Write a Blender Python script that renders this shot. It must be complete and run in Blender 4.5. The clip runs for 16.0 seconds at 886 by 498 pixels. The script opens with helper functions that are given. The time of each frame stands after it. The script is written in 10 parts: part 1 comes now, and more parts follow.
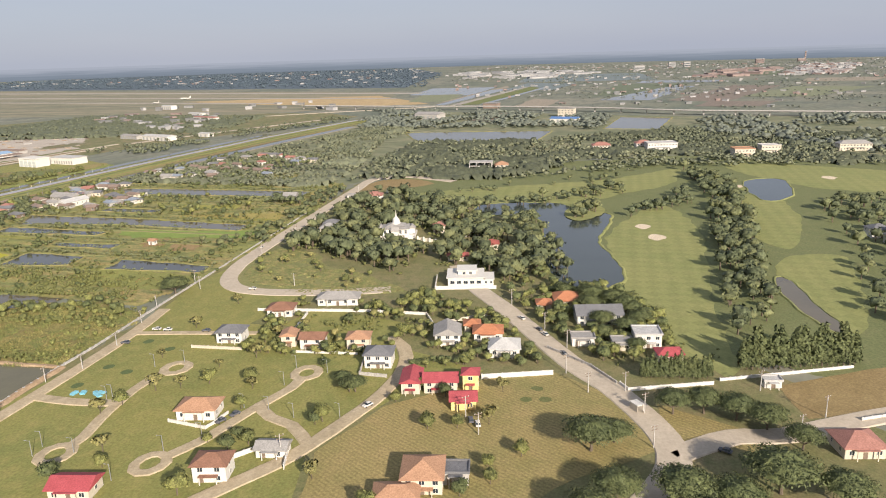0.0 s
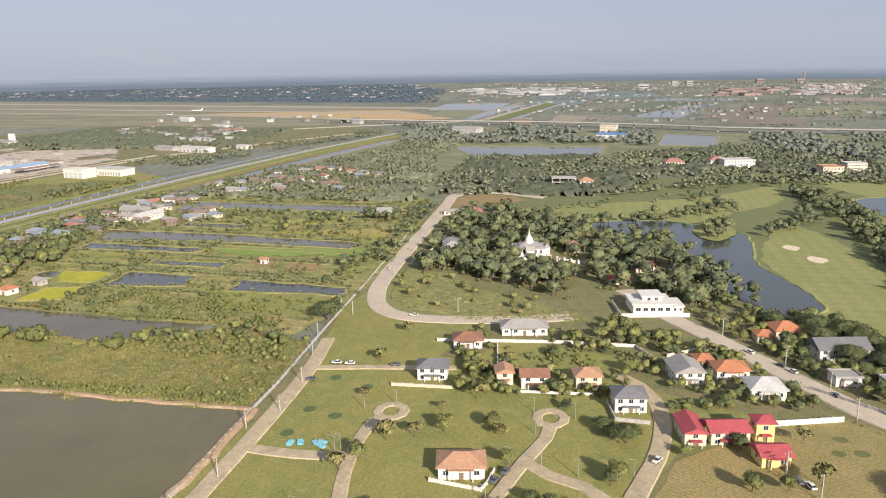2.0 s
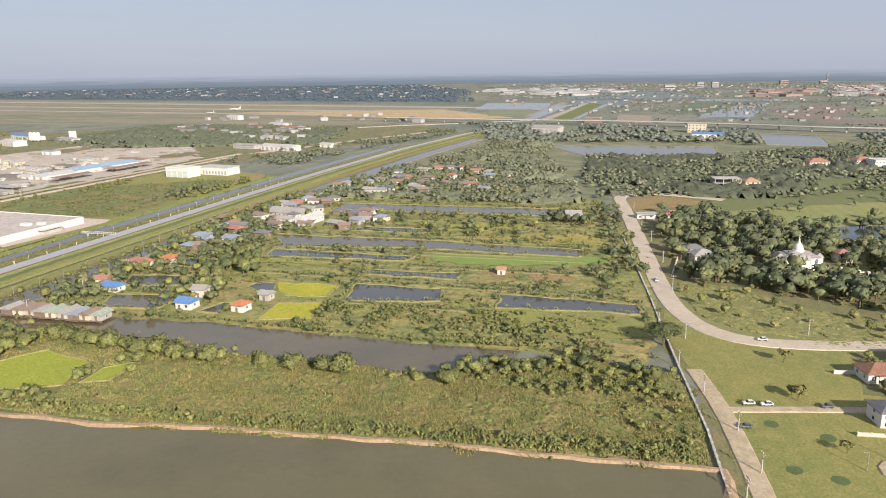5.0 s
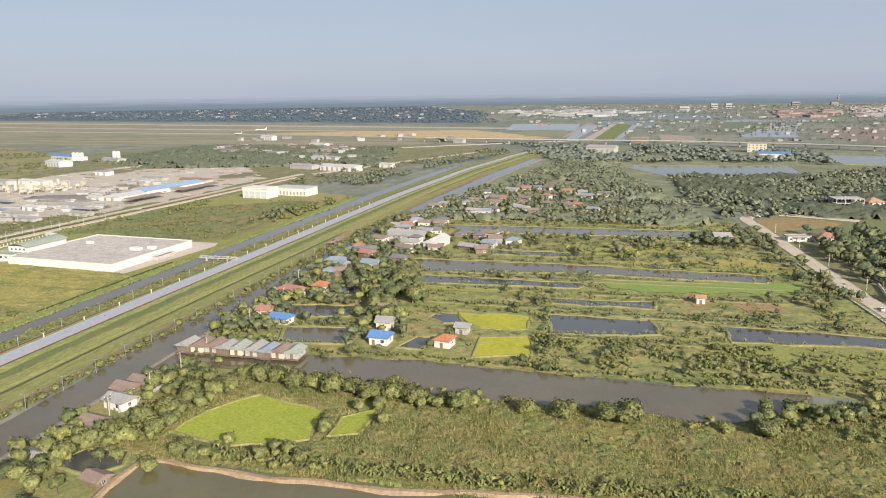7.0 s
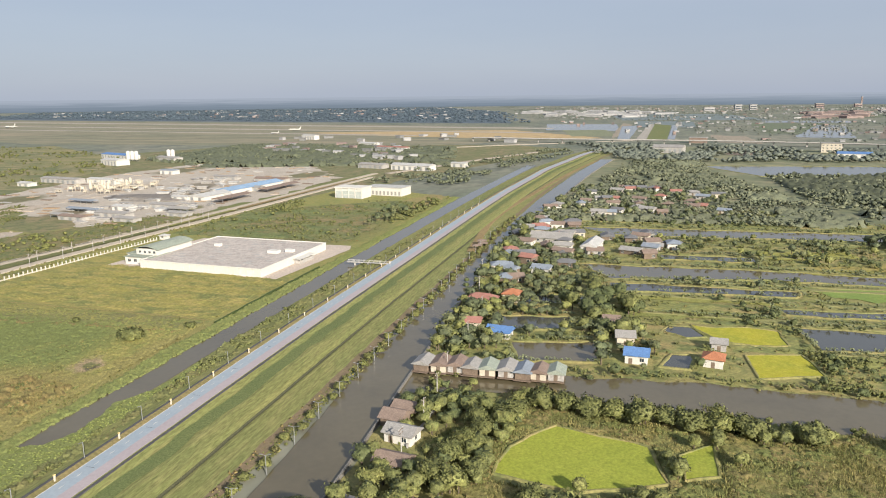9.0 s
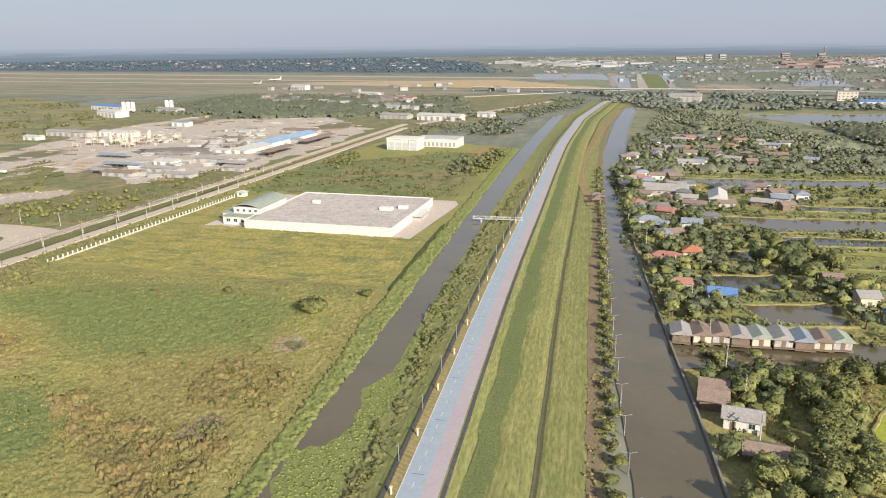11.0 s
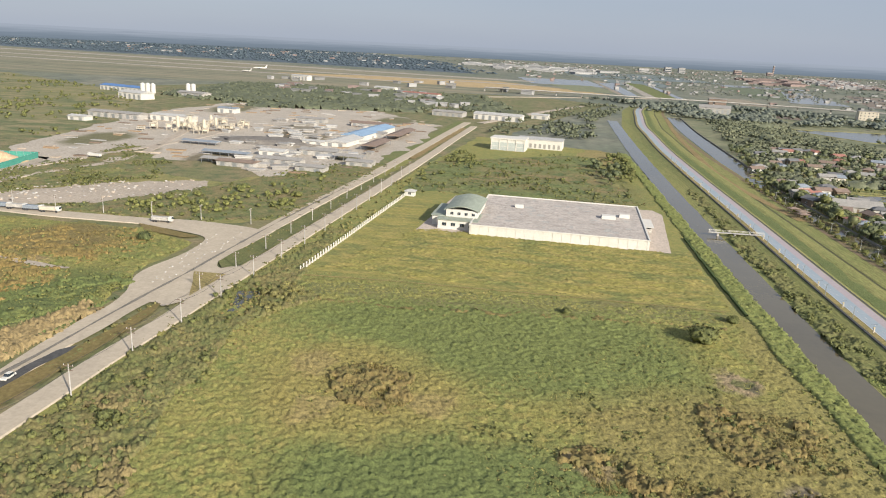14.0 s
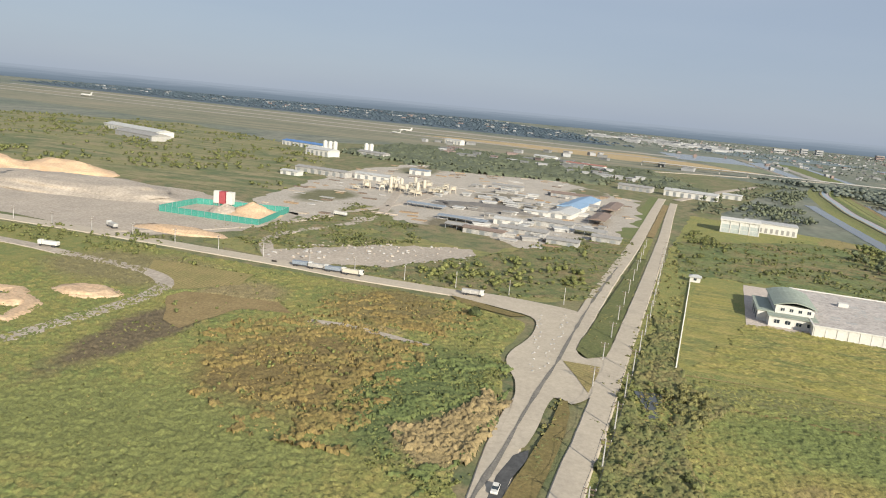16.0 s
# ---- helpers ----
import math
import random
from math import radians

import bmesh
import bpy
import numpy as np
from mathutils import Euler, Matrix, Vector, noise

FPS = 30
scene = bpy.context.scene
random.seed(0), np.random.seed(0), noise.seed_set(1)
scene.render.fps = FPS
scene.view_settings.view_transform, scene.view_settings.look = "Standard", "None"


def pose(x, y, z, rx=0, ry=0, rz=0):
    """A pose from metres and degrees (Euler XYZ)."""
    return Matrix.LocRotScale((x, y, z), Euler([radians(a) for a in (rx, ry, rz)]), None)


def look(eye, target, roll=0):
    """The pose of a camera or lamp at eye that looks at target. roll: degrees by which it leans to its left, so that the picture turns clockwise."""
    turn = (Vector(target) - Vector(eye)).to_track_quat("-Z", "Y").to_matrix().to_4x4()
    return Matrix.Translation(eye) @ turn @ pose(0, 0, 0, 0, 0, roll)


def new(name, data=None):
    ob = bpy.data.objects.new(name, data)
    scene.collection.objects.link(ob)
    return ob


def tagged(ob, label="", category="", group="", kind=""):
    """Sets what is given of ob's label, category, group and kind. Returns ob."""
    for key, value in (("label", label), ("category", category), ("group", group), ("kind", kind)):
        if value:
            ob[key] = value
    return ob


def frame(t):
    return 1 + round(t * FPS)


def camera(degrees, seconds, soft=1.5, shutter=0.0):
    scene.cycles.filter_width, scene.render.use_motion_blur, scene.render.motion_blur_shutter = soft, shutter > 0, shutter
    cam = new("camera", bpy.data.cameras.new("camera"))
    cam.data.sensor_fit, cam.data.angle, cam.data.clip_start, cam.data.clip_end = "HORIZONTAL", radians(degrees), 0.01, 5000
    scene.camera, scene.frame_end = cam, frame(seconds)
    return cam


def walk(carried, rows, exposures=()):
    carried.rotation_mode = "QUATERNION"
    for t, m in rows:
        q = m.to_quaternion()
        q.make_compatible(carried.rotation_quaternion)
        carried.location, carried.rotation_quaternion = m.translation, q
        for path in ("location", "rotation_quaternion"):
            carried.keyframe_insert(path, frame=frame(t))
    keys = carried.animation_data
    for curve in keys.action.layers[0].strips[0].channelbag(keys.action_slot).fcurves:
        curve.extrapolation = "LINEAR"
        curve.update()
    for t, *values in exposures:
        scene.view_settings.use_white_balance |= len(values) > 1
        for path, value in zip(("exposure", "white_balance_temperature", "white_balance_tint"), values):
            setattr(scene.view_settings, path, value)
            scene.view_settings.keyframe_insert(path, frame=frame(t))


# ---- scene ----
# camera: a steady straight descent, with the heading, tilt and lean of the carried camera
cam = camera(63.2, 16.0, soft=1.05)
TURNS = [
    (0.0, -73.97, -15.29, -1.73),
    (0.5, -74.08, -14.2, -1.17),
    (1.0, -74.84, -14.08, -0.99),
    (1.5, -75.22, -14.02, -0.98),
    (2.0, -75.25, -14.03, -0.96),
    (2.5, -75.31, -14.08, -0.98),
    (3.0, -75.35, -14.19, -0.56),
    (3.5, -75.39, -14.55, -0.34),
    (4.0, -75.43, -14.67, -0.43),
    (6.5, -75.9, -12.31, -0.93),
    (7.0, -75.91, -12.2, -0.72),
    (7.5, -75.89, -12.05, -0.57),
    (8.0, -75.88, -11.95, -0.38),
    (8.5, -75.88, -12.0, -0.39),
    (9.0, -75.64, -12.08, -0.59),
    (9.5, -75.58, -12.36, -0.6),
    (9.7, -75.52, -12.5, -0.67),
    (11.8, -83.42, -18.33, 0.31),
    (12.0, -84.55, -18.58, 0.7),
    (12.5, -85.28, -18.91, 0.85),
    (13.0, -85.33, -18.38, 1.58),
    (13.5, -85.24, -16.87, 2.13),
    (14.0, -84.92, -15.75, 2.91),
    (14.5, -81.92, -13.04, 3.86),
    (15.0, -80.7, -11.9, 4.05),
    (15.5, -78.35, -11.12, 4.65),
    (16.0, -76.84, -11.24, 5.42),
]
walk(cam, [(t, pose(133.31 + 4.175 * t - 0.009 * t * (t - 16), 5.14 + 38.225 * t, 89.59 - 1.912 * t - 0.003 * t * (t - 16), 90 + pitch, 0, yaw) @ pose(0, 0, 0, 0, 0, roll))
           for t, yaw, pitch, roll in TURNS], [(0.0, 1.17, 6500, 12), (2.0, 1.20, 6400, 12), (4.0, 1.25, 6400, 12), (8.0, 1.22, 6300, 8), (9.5, 1.16, 6300, 8), (11.8, 1.28, 6400, 10), (12.5, 1.29, 6400, 10), (13.5, 1.18, 6350, 9), (14.5, 1.05, 6250, 6), (15.5, 1.05, 6200, 5), (16.0, 1.06, 6200, 5)])

# ---- sky, sun, exposure ----
world = bpy.data.worlds.new("sky")
scene.world = world
world.use_nodes = True
wn = world.node_tree.nodes
sky = wn.new("ShaderNodeTexSky")
sky.sky_type = "NISHITA"
sky.sun_disc = False
SUN_UP, SUN_ROT = radians(24.1), radians(228.7)
sky.sun_elevation, sky.sun_rotation = SUN_UP, SUN_ROT
sky.altitude, sky.air_density, sky.dust_density, sky.ozone_density = 0, 1.0, 1.0, 1.0
wn["Background"].inputs["Strength"].default_value = 0.0535
# thin high haze evens the clear sky out towards a lavender grey
veil = wn.new("ShaderNodeMix")
veil.data_type = "RGBA"
veil.inputs[0].default_value = 0.85
haze_map = wn.new("ShaderNodeTexCoord")
streaks = wn.new("ShaderNodeMapping")
streaks.inputs["Scale"].default_value = (1.2, 1.2, 7)
haze_noise = wn.new("ShaderNodeTexNoise")
haze_noise.inputs["Scale"].default_value, haze_noise.inputs["Detail"].default_value = 2.2, 5
haze_tone = wn.new("ShaderNodeMix")
haze_tone.data_type = "RGBA"
haze_tone.inputs[6].default_value, haze_tone.inputs[7].default_value = (3.3, 3.72, 4.75, 1), (3.95, 4.25, 5.1, 1)
world.node_tree.links.new(haze_map.outputs["Generated"], streaks.inputs["Vector"])
world.node_tree.links.new(streaks.outputs["Vector"], haze_noise.inputs["Vector"])
world.node_tree.links.new(haze_noise.outputs["Fac"], haze_tone.inputs[0])
world.node_tree.links.new(haze_tone.outputs[2], veil.inputs[7])
world.node_tree.links.new(sky.outputs["Color"], veil.inputs[6])
world.node_tree.links.new(veil.outputs[2], wn["Background"].inputs["Color"])
sun = new("sun", bpy.data.lights.new("sun", "SUN"))
sun.data.energy, sun.data.angle, sun.data.color = 3.45, radians(0.9), (1.0, 0.895, 0.76)
to_sun = Vector((math.sin(SUN_ROT) * math.cos(SUN_UP), math.cos(SUN_ROT) * math.cos(SUN_UP), math.sin(SUN_UP)))
sun.matrix_world = look(to_sun * 300, (0, 0, 0))

# ---- materials ----
def surface(name, cols, big=40.0, mid=6.0, fine=0.8, rough=0.9, bump=0.3, metal=0.0, spread=0.22, island=0.0, stretch=(1, 1, 1), grain=0.28, spots=()):
    """A mottled surface: cols are three base colours, mixed by noise at three sizes in metres."""
    m = bpy.data.materials.new(name)
    m.use_nodes = True
    nt = m.node_tree
    b = nt.nodes["Principled BSDF"]
    geo = nt.nodes.new("ShaderNodeNewGeometry")
    place = nt.nodes.new("ShaderNodeMapping")
    place.inputs["Scale"].default_value = stretch
    nt.links.new(geo.outputs["Position"], place.inputs["Vector"])

    def ns(size, detail):
        n = nt.nodes.new("ShaderNodeTexNoise")
        n.inputs["Scale"].default_value, n.inputs["Detail"].default_value, n.inputs["Roughness"].default_value = 1.0 / size, detail, 0.6
        nt.links.new(place.outputs["Vector"], n.inputs["Vector"])
        return n

    def mix(fac, c1, c2, lo, hi):
        r = nt.nodes.new("ShaderNodeMapRange")
        r.inputs["From Min"].default_value, r.inputs["From Max"].default_value = lo, hi
        nt.links.new(fac, r.inputs["Value"])
        x = nt.nodes.new("ShaderNodeMix")
        x.data_type = "RGBA"
        nt.links.new(r.outputs["Result"], x.inputs[0])
        for slot, c in ((6, c1), (7, c2)):
            if isinstance(c, tuple):
                x.inputs[slot].default_value = (*c, 1)
            else:
                nt.links.new(c, x.inputs[slot])
        return x.outputs[2]

    n1, n2, n3 = ns(big, 5), ns(mid, 5), ns(fine, 3)
    col = mix(n1.outputs["Fac"], cols[0], cols[1], 0.5 - spread, 0.5 + spread)
    col = mix(n2.outputs["Fac"], col, cols[2], 0.45, 0.45 + 2 * spread)
    if spots:
        warp = ns(13, 4)
        move = nt.nodes.new("ShaderNodeVectorMath")
        move.operation = "MULTIPLY_ADD"
        nt.links.new(warp.outputs["Color"], move.inputs[0])
        move.inputs[1].default_value = (17, 17, 0)
        nt.links.new(geo.outputs["Position"], move.inputs[2])
    for x, y, rx, ry, c in spots:
        scale = nt.nodes.new("ShaderNodeVectorMath")
        scale.operation = "MULTIPLY_ADD"
        nt.links.new(move.outputs[0], scale.inputs[0])
        scale.inputs[1].default_value, scale.inputs[2].default_value = (1 / rx, 1 / ry, 0), (-(x + 8.5) / rx, -(y + 8.5) / ry, 0)
        far_off = nt.nodes.new("ShaderNodeVectorMath")
        far_off.operation = "LENGTH"
        nt.links.new(scale.outputs[0], far_off.inputs[0])
        c_mix = mix(n2.outputs["Fac"], c, tuple(v * 0.8 for v in c), 0.35, 0.65)
        col = mix(far_off.outputs["Value"], c_mix, col, 0.75, 1.2)
    shade = nt.nodes.new("ShaderNodeHueSaturation")
    r = nt.nodes.new("ShaderNodeMapRange")
    r.inputs["From Min"].default_value, r.inputs["From Max"].default_value = 0.25, 0.75
    r.inputs["To Min"].default_value, r.inputs["To Max"].default_value = 1 - grain, 1 + grain
    nt.links.new(n3.outputs["Fac"], r.inputs["Value"])
    value = r.outputs["Result"]
    if island:
        src = geo.outputs["Random Per Island"] if island < 2 else nt.nodes.new("ShaderNodeObjectInfo").outputs["Random"]
        r2 = nt.nodes.new("ShaderNodeMapRange")
        r2.inputs["To Min"].default_value, r2.inputs["To Max"].default_value = 0.72, 1.26
        nt.links.new(src, r2.inputs["Value"])
        mul = nt.nodes.new("ShaderNodeMath")
        mul.operation = "MULTIPLY"
        nt.links.new(value, mul.inputs[0])
        nt.links.new(r2.outputs["Result"], mul.inputs[1])
        value = mul.outputs[0]
    nt.links.new(value, shade.inputs["Value"])
    nt.links.new(col, shade.inputs["Color"])
    nt.links.new(shade.outputs["Color"], b.inputs["Base Color"])
    b.inputs["Roughness"].default_value, b.inputs["Metallic"].default_value = rough, metal
    b.inputs["Specular IOR Level"].default_value = 0.3
    if bump:
        bp = nt.nodes.new("ShaderNodeBump")
        bp.inputs["Strength"].default_value, bp.inputs["Distance"].default_value = bump, fine * 0.4
        nt.links.new(n3.outputs["Fac"], bp.inputs["Height"])
        nt.links.new(bp.outputs["Normal"], b.inputs["Normal"])
    return m


def water_mat(name, col, ripple=0.02):
    m = surface(name, (col, tuple(c * 1.25 for c in col), tuple(c * 0.8 for c in col)), 60, 25, 1.6, rough=0.10, bump=ripple, grain=0.05)
    m.node_tree.nodes["Principled BSDF"].inputs["Specular IOR Level"].default_value = 0.5
    return m


def leaf_mat(name, a, b, c, own=1.0):
    m = surface(name, (a, b, c), 8, 1.3, 0.34, rough=0.75, bump=0.0, island=own, grain=0.5, spread=0.14)
    return m


LAWN = surface("lawn_grass", ((0.228, 0.215, 0.066), (0.178, 0.188, 0.058), (0.27, 0.238, 0.082)), 22, 4, 0.7, bump=0.3, spread=0.15)
GOLF = surface("fairway_grass", ((0.24, 0.24, 0.09), (0.195, 0.215, 0.076), (0.27, 0.26, 0.105)), 40, 8, 1.2, bump=0.15, grain=0.15)
DRY = surface("dry_grass", ((0.285, 0.222, 0.092), (0.21, 0.188, 0.07), (0.33, 0.245, 0.11)), 25, 6, 0.6, grain=0.34)
WILD = surface("wild_grass", ((0.14, 0.145, 0.052), (0.11, 0.125, 0.045), (0.175, 0.16, 0.065)), 30, 6, 0.7, bump=0.6)
MARSH = surface("marsh_ground", ((0.22, 0.218, 0.076), (0.275, 0.23, 0.094), (0.15, 0.165, 0.06)), 22, 5, 0.9, bump=0.5, spread=0.12)
# distance haze is mixed into these greyed, bluish land colours
FARLAND = surface("hazed_open_land", ((0.15, 0.165, 0.12), (0.225, 0.215, 0.165), (0.105, 0.128, 0.102)), 190, 48, 9, bump=0.0, spread=0.12, stretch=(0.7, 1, 1))
MEADOW = surface("meadow_grass", ((0.16, 0.17, 0.06), (0.12, 0.15, 0.054), (0.20, 0.185, 0.075)), 38, 9, 0.8, bump=0.4)
TAN = surface("tan_straw", ((0.273, 0.2, 0.0935), (0.21, 0.15, 0.066), (0.315, 0.24, 0.11)), 14, 4, 0.7, bump=0.5)
RUST = surface("rust_weeds", ((0.21, 0.155, 0.06), (0.15, 0.125, 0.045), (0.24, 0.18, 0.075)), 14, 4, 0.7, bump=0.6)
SLOPE = surface("mown_bank_grass", ((0.222, 0.215, 0.072), (0.158, 0.178, 0.06), (0.285, 0.25, 0.098)), 24, 2.6, 0.45, bump=0.4, stretch=(0.2, 1, 1), grain=0.4)
EARTH = surface("bare_earth", ((0.34, 0.24, 0.15), (0.28, 0.20, 0.12), (0.40, 0.30, 0.20)), 20, 5, 0.8)
SAND = surface("pale_gravel", ((0.43, 0.36, 0.285), (0.34, 0.29, 0.235), (0.48, 0.41, 0.335)), 30, 8, 1.2)
ORANGE_SAND = surface("orange_sand", ((0.55, 0.38, 0.24), (0.50, 0.35, 0.22), (0.60, 0.45, 0.30)), 12, 4, 0.8)
ROAD = surface("worn_concrete_road", ((0.47, 0.40, 0.305), (0.40, 0.34, 0.265), (0.52, 0.445, 0.345)), 18, 4, 0.8, bump=0.1, grain=0.12)
LANE = surface("dusty_estate_lane", ((0.42, 0.338, 0.222), (0.335, 0.275, 0.178), (0.475, 0.39, 0.27)), 9, 2.6, 0.6, bump=0.15, grain=0.2, spread=0.16)
ASPHALT = surface("dark_asphalt", ((0.07, 0.07, 0.07), (0.10, 0.095, 0.09), (0.06, 0.06, 0.06)), 15, 4, 0.8, bump=0.1)
RUNWAY = surface("runway_surface", ((0.33, 0.30, 0.26), (0.37, 0.335, 0.285), (0.29, 0.27, 0.235)), 120, 30, 4, bump=0)
BLUE_LANE = surface("blue_lane_paint", ((0.285, 0.34, 0.385), (0.315, 0.36, 0.395), (0.34, 0.375, 0.405)), 12, 3, 0.6, bump=0.05, rough=0.8, grain=0.08)
PINK_LANE = surface("pink_lane_paint", ((0.37, 0.32, 0.33), (0.40, 0.345, 0.35), (0.34, 0.295, 0.305)), 12, 3, 0.6, bump=0.05, rough=0.8, grain=0.08)
WHITE = surface("white_paint", ((0.62, 0.59, 0.54), (0.57, 0.55, 0.50), (0.66, 0.63, 0.58)), 9, 2, 0.5, bump=0.03, rough=0.7, grain=0.08)
CREAM = surface("cream_render", ((0.55, 0.49, 0.39), (0.50, 0.45, 0.36), (0.59, 0.53, 0.43)), 9, 2, 0.5, bump=0.03, rough=0.8, grain=0.1)
YELLOW_WALL = surface("yellow_render", ((0.66, 0.50, 0.22), (0.70, 0.55, 0.22), (0.68, 0.54, 0.28)), 9, 2, 0.5, bump=0.03)
CONCRETE = surface("weathered_concrete", ((0.42, 0.40, 0.37), (0.34, 0.32, 0.30), (0.48, 0.46, 0.42)), 7, 2, 0.5, bump=0.08)
ROOF_SLAB = surface("stained_roof_slab", ((0.50, 0.445, 0.40), (0.43, 0.38, 0.34), (0.34, 0.30, 0.27)), 9, 3.0, 0.8, bump=0.05, spread=0.12)
WOOD = surface("weathered_wood", ((0.20, 0.15, 0.11), (0.15, 0.115, 0.09), (0.25, 0.19, 0.14)), 3, 1, 0.3, bump=0.2)
DARK = surface("dark_metal", ((0.05, 0.05, 0.055), (0.07, 0.07, 0.07), (0.04, 0.04, 0.045)), 2, 0.6, 0.2, bump=0.0, rough=0.5)
STEEL = surface("galvanised_steel", ((0.42, 0.43, 0.43), (0.36, 0.37, 0.37), (0.48, 0.48, 0.48)), 2, 0.6, 0.2, bump=0.0, rough=0.45, metal=0.6)
GLASS = surface("window_glass", ((0.03, 0.04, 0.05), (0.04, 0.05, 0.06), (0.025, 0.03, 0.04)), 4, 1, 0.5, bump=0.0, rough=0.08)


def mown(mat, kind, size, depth, turn=0.0, bend=0.0):
    """Mowing marks on a grass: stripes ('bands') or a diamond pattern ('checks')."""
    nt = mat.node_tree
    base = nt.nodes["Principled BSDF"].inputs["Base Color"]
    grass = base.links[0].from_socket
    spot, turned = nt.nodes.new("ShaderNodeNewGeometry"), nt.nodes.new("ShaderNodeMapping")
    turned.inputs["Rotation"].default_value = (0, 0, turn)
    nt.links.new(spot.outputs["Position"], turned.inputs["Vector"])
    if kind == "bands":
        marks = nt.nodes.new("ShaderNodeTexWave")
        marks.inputs["Scale"].default_value, marks.inputs["Distortion"].default_value, marks.inputs["Detail Scale"].default_value = 0.31 / size, bend, 0.25
    else:
        marks = nt.nodes.new("ShaderNodeTexChecker")
        marks.inputs["Scale"].default_value = 1.0 / size
    nt.links.new(turned.outputs["Vector"], marks.inputs["Vector"])
    level = nt.nodes.new("ShaderNodeMapRange")
    level.inputs["To Min"].default_value, level.inputs["To Max"].default_value = 1 - depth, 1 + depth
    nt.links.new(marks.outputs["Fac"], level.inputs["Value"])
    shade = nt.nodes.new("ShaderNodeHueSaturation")
    nt.links.new(grass, shade.inputs["Color"])
    nt.links.new(level.outputs["Result"], shade.inputs["Value"])
    nt.links.new(shade.outputs["Color"], base)


mown(GOLF, "checks", 5.0, 0.05, 0.75)
mown(DRY, "bands", 1.1, 0.09, 0.5, 5.0)
mown(SLOPE, "bands", 1.3, 0.06, 1.58, 1.5)


def roof_mat(name, col):
    return surface(name, (col, tuple(c * 0.82 for c in col), tuple(min(0.85, c * 1.15 + 0.01) for c in col)), 6, 1.6, 0.35, rough=0.75, bump=0.25, stretch=(1, 1, 2))


ROOF = {
    "red": roof_mat("crimson_roof_tiles", (0.37, 0.075, 0.085)), "brown": roof_mat("brown_roof_tiles", (0.25, 0.13, 0.085)),
    "tan": roof_mat("tan_roof_tiles", (0.40, 0.23, 0.14)), "orange": roof_mat("orange_roof_tiles", (0.42, 0.175, 0.09)),
    "grey": roof_mat("grey_roof_tiles", (0.16, 0.16, 0.165)), "pale": roof_mat("pale_grey_roof_sheet", (0.31, 0.295, 0.275)),
    "blue": roof_mat("blue_roof_sheet", (0.11, 0.21, 0.42)), "green": roof_mat("pale_green_roof_sheet", (0.30, 0.33, 0.27)),
    "rust": roof_mat("rusty_roof_sheet", (0.235, 0.175, 0.14)), "white": roof_mat("white_roof_sheet", (0.46, 0.45, 0.43)),
    "pale_blue": roof_mat("faded_blue_roof_sheet", (0.25, 0.36, 0.50)), "slate": roof_mat("slate_blue_roof_sheet", (0.24, 0.27, 0.31)), "salmon": roof_mat("salmon_roof_tiles", (0.34, 0.165, 0.13)), "maroon": roof_mat("dull_red_roof_tiles", (0.30, 0.085, 0.07)),
}
LEAF = {
    # far leaves: greyed towards blue, with distance haze put into the colour
    "far": leaf_mat("hazed_far_foliage", (0.125, 0.142, 0.112), (0.15, 0.162, 0.125), (0.108, 0.124, 0.10)),
    "dark": leaf_mat("dark_foliage", (0.088, 0.106, 0.042), (0.115, 0.13, 0.05), (0.068, 0.084, 0.036)),
    "mid": leaf_mat("green_foliage", (0.132, 0.141, 0.047), (0.165, 0.168, 0.057), (0.092, 0.106, 0.038)),
    "light": leaf_mat("bright_foliage", (0.18, 0.186, 0.058), (0.14, 0.155, 0.05), (0.222, 0.215, 0.074)),
    "olive": leaf_mat("olive_weeds", (0.20, 0.185, 0.066), (0.165, 0.16, 0.058), (0.235, 0.205, 0.082)),
    "rust": leaf_mat("ochre_brown_weeds", (0.235, 0.18, 0.068), (0.18, 0.145, 0.057), (0.28, 0.215, 0.09)),
    "grass": leaf_mat("tall_grass_blades", (0.175, 0.185, 0.06), (0.145, 0.165, 0.054), (0.21, 0.20, 0.074)),
    "yellow": leaf_mat("yellow_blossom", (0.50, 0.38, 0.03), (0.46, 0.36, 0.04), (0.28, 0.25, 0.04)),
}
# the blue of distant haze, painted into the forest's leaf colour
LEAF["blue"] = leaf_mat("haze_blue_forest", (0.075, 0.102, 0.122), (0.09, 0.118, 0.138), (0.064, 0.088, 0.108))
# light and dark far leaves, likewise greyed with painted haze
LEAF["far_mid"] = leaf_mat("hazed_far_light_foliage", (0.16, 0.172, 0.105), (0.185, 0.19, 0.115), (0.135, 0.15, 0.095))
LEAF["far_dark"] = leaf_mat("hazed_far_dark_foliage", (0.125, 0.14, 0.086), (0.155, 0.166, 0.10), (0.098, 0.113, 0.073))
BARK = surface("bark", ((0.14, 0.11, 0.08), (0.10, 0.08, 0.06), (0.18, 0.14, 0.10)), 1, 0.4, 0.15, bump=0.4)
MUD_WATER = water_mat("brown_pond_water", (0.115, 0.10, 0.046))
CANAL_WATER = water_mat("murky_canal_water", (0.112, 0.094, 0.056))
DARK_WATER = water_mat("dark_pond_water", (0.07, 0.07, 0.06))
LAKE_WATER = water_mat("lake_water", (0.048, 0.058, 0.052))
DUCKWEED = surface("duckweed", ((0.28, 0.305, 0.04), (0.24, 0.275, 0.04), (0.315, 0.325, 0.052)), 18, 5, 0.6, bump=0.1)
YELLOW_WEED = surface("yellow_pond_weed", ((0.36, 0.33, 0.03), (0.28, 0.29, 0.035), (0.42, 0.37, 0.05)), 9, 2.2, 0.5, bump=0.1, spread=0.14, grain=0.2)
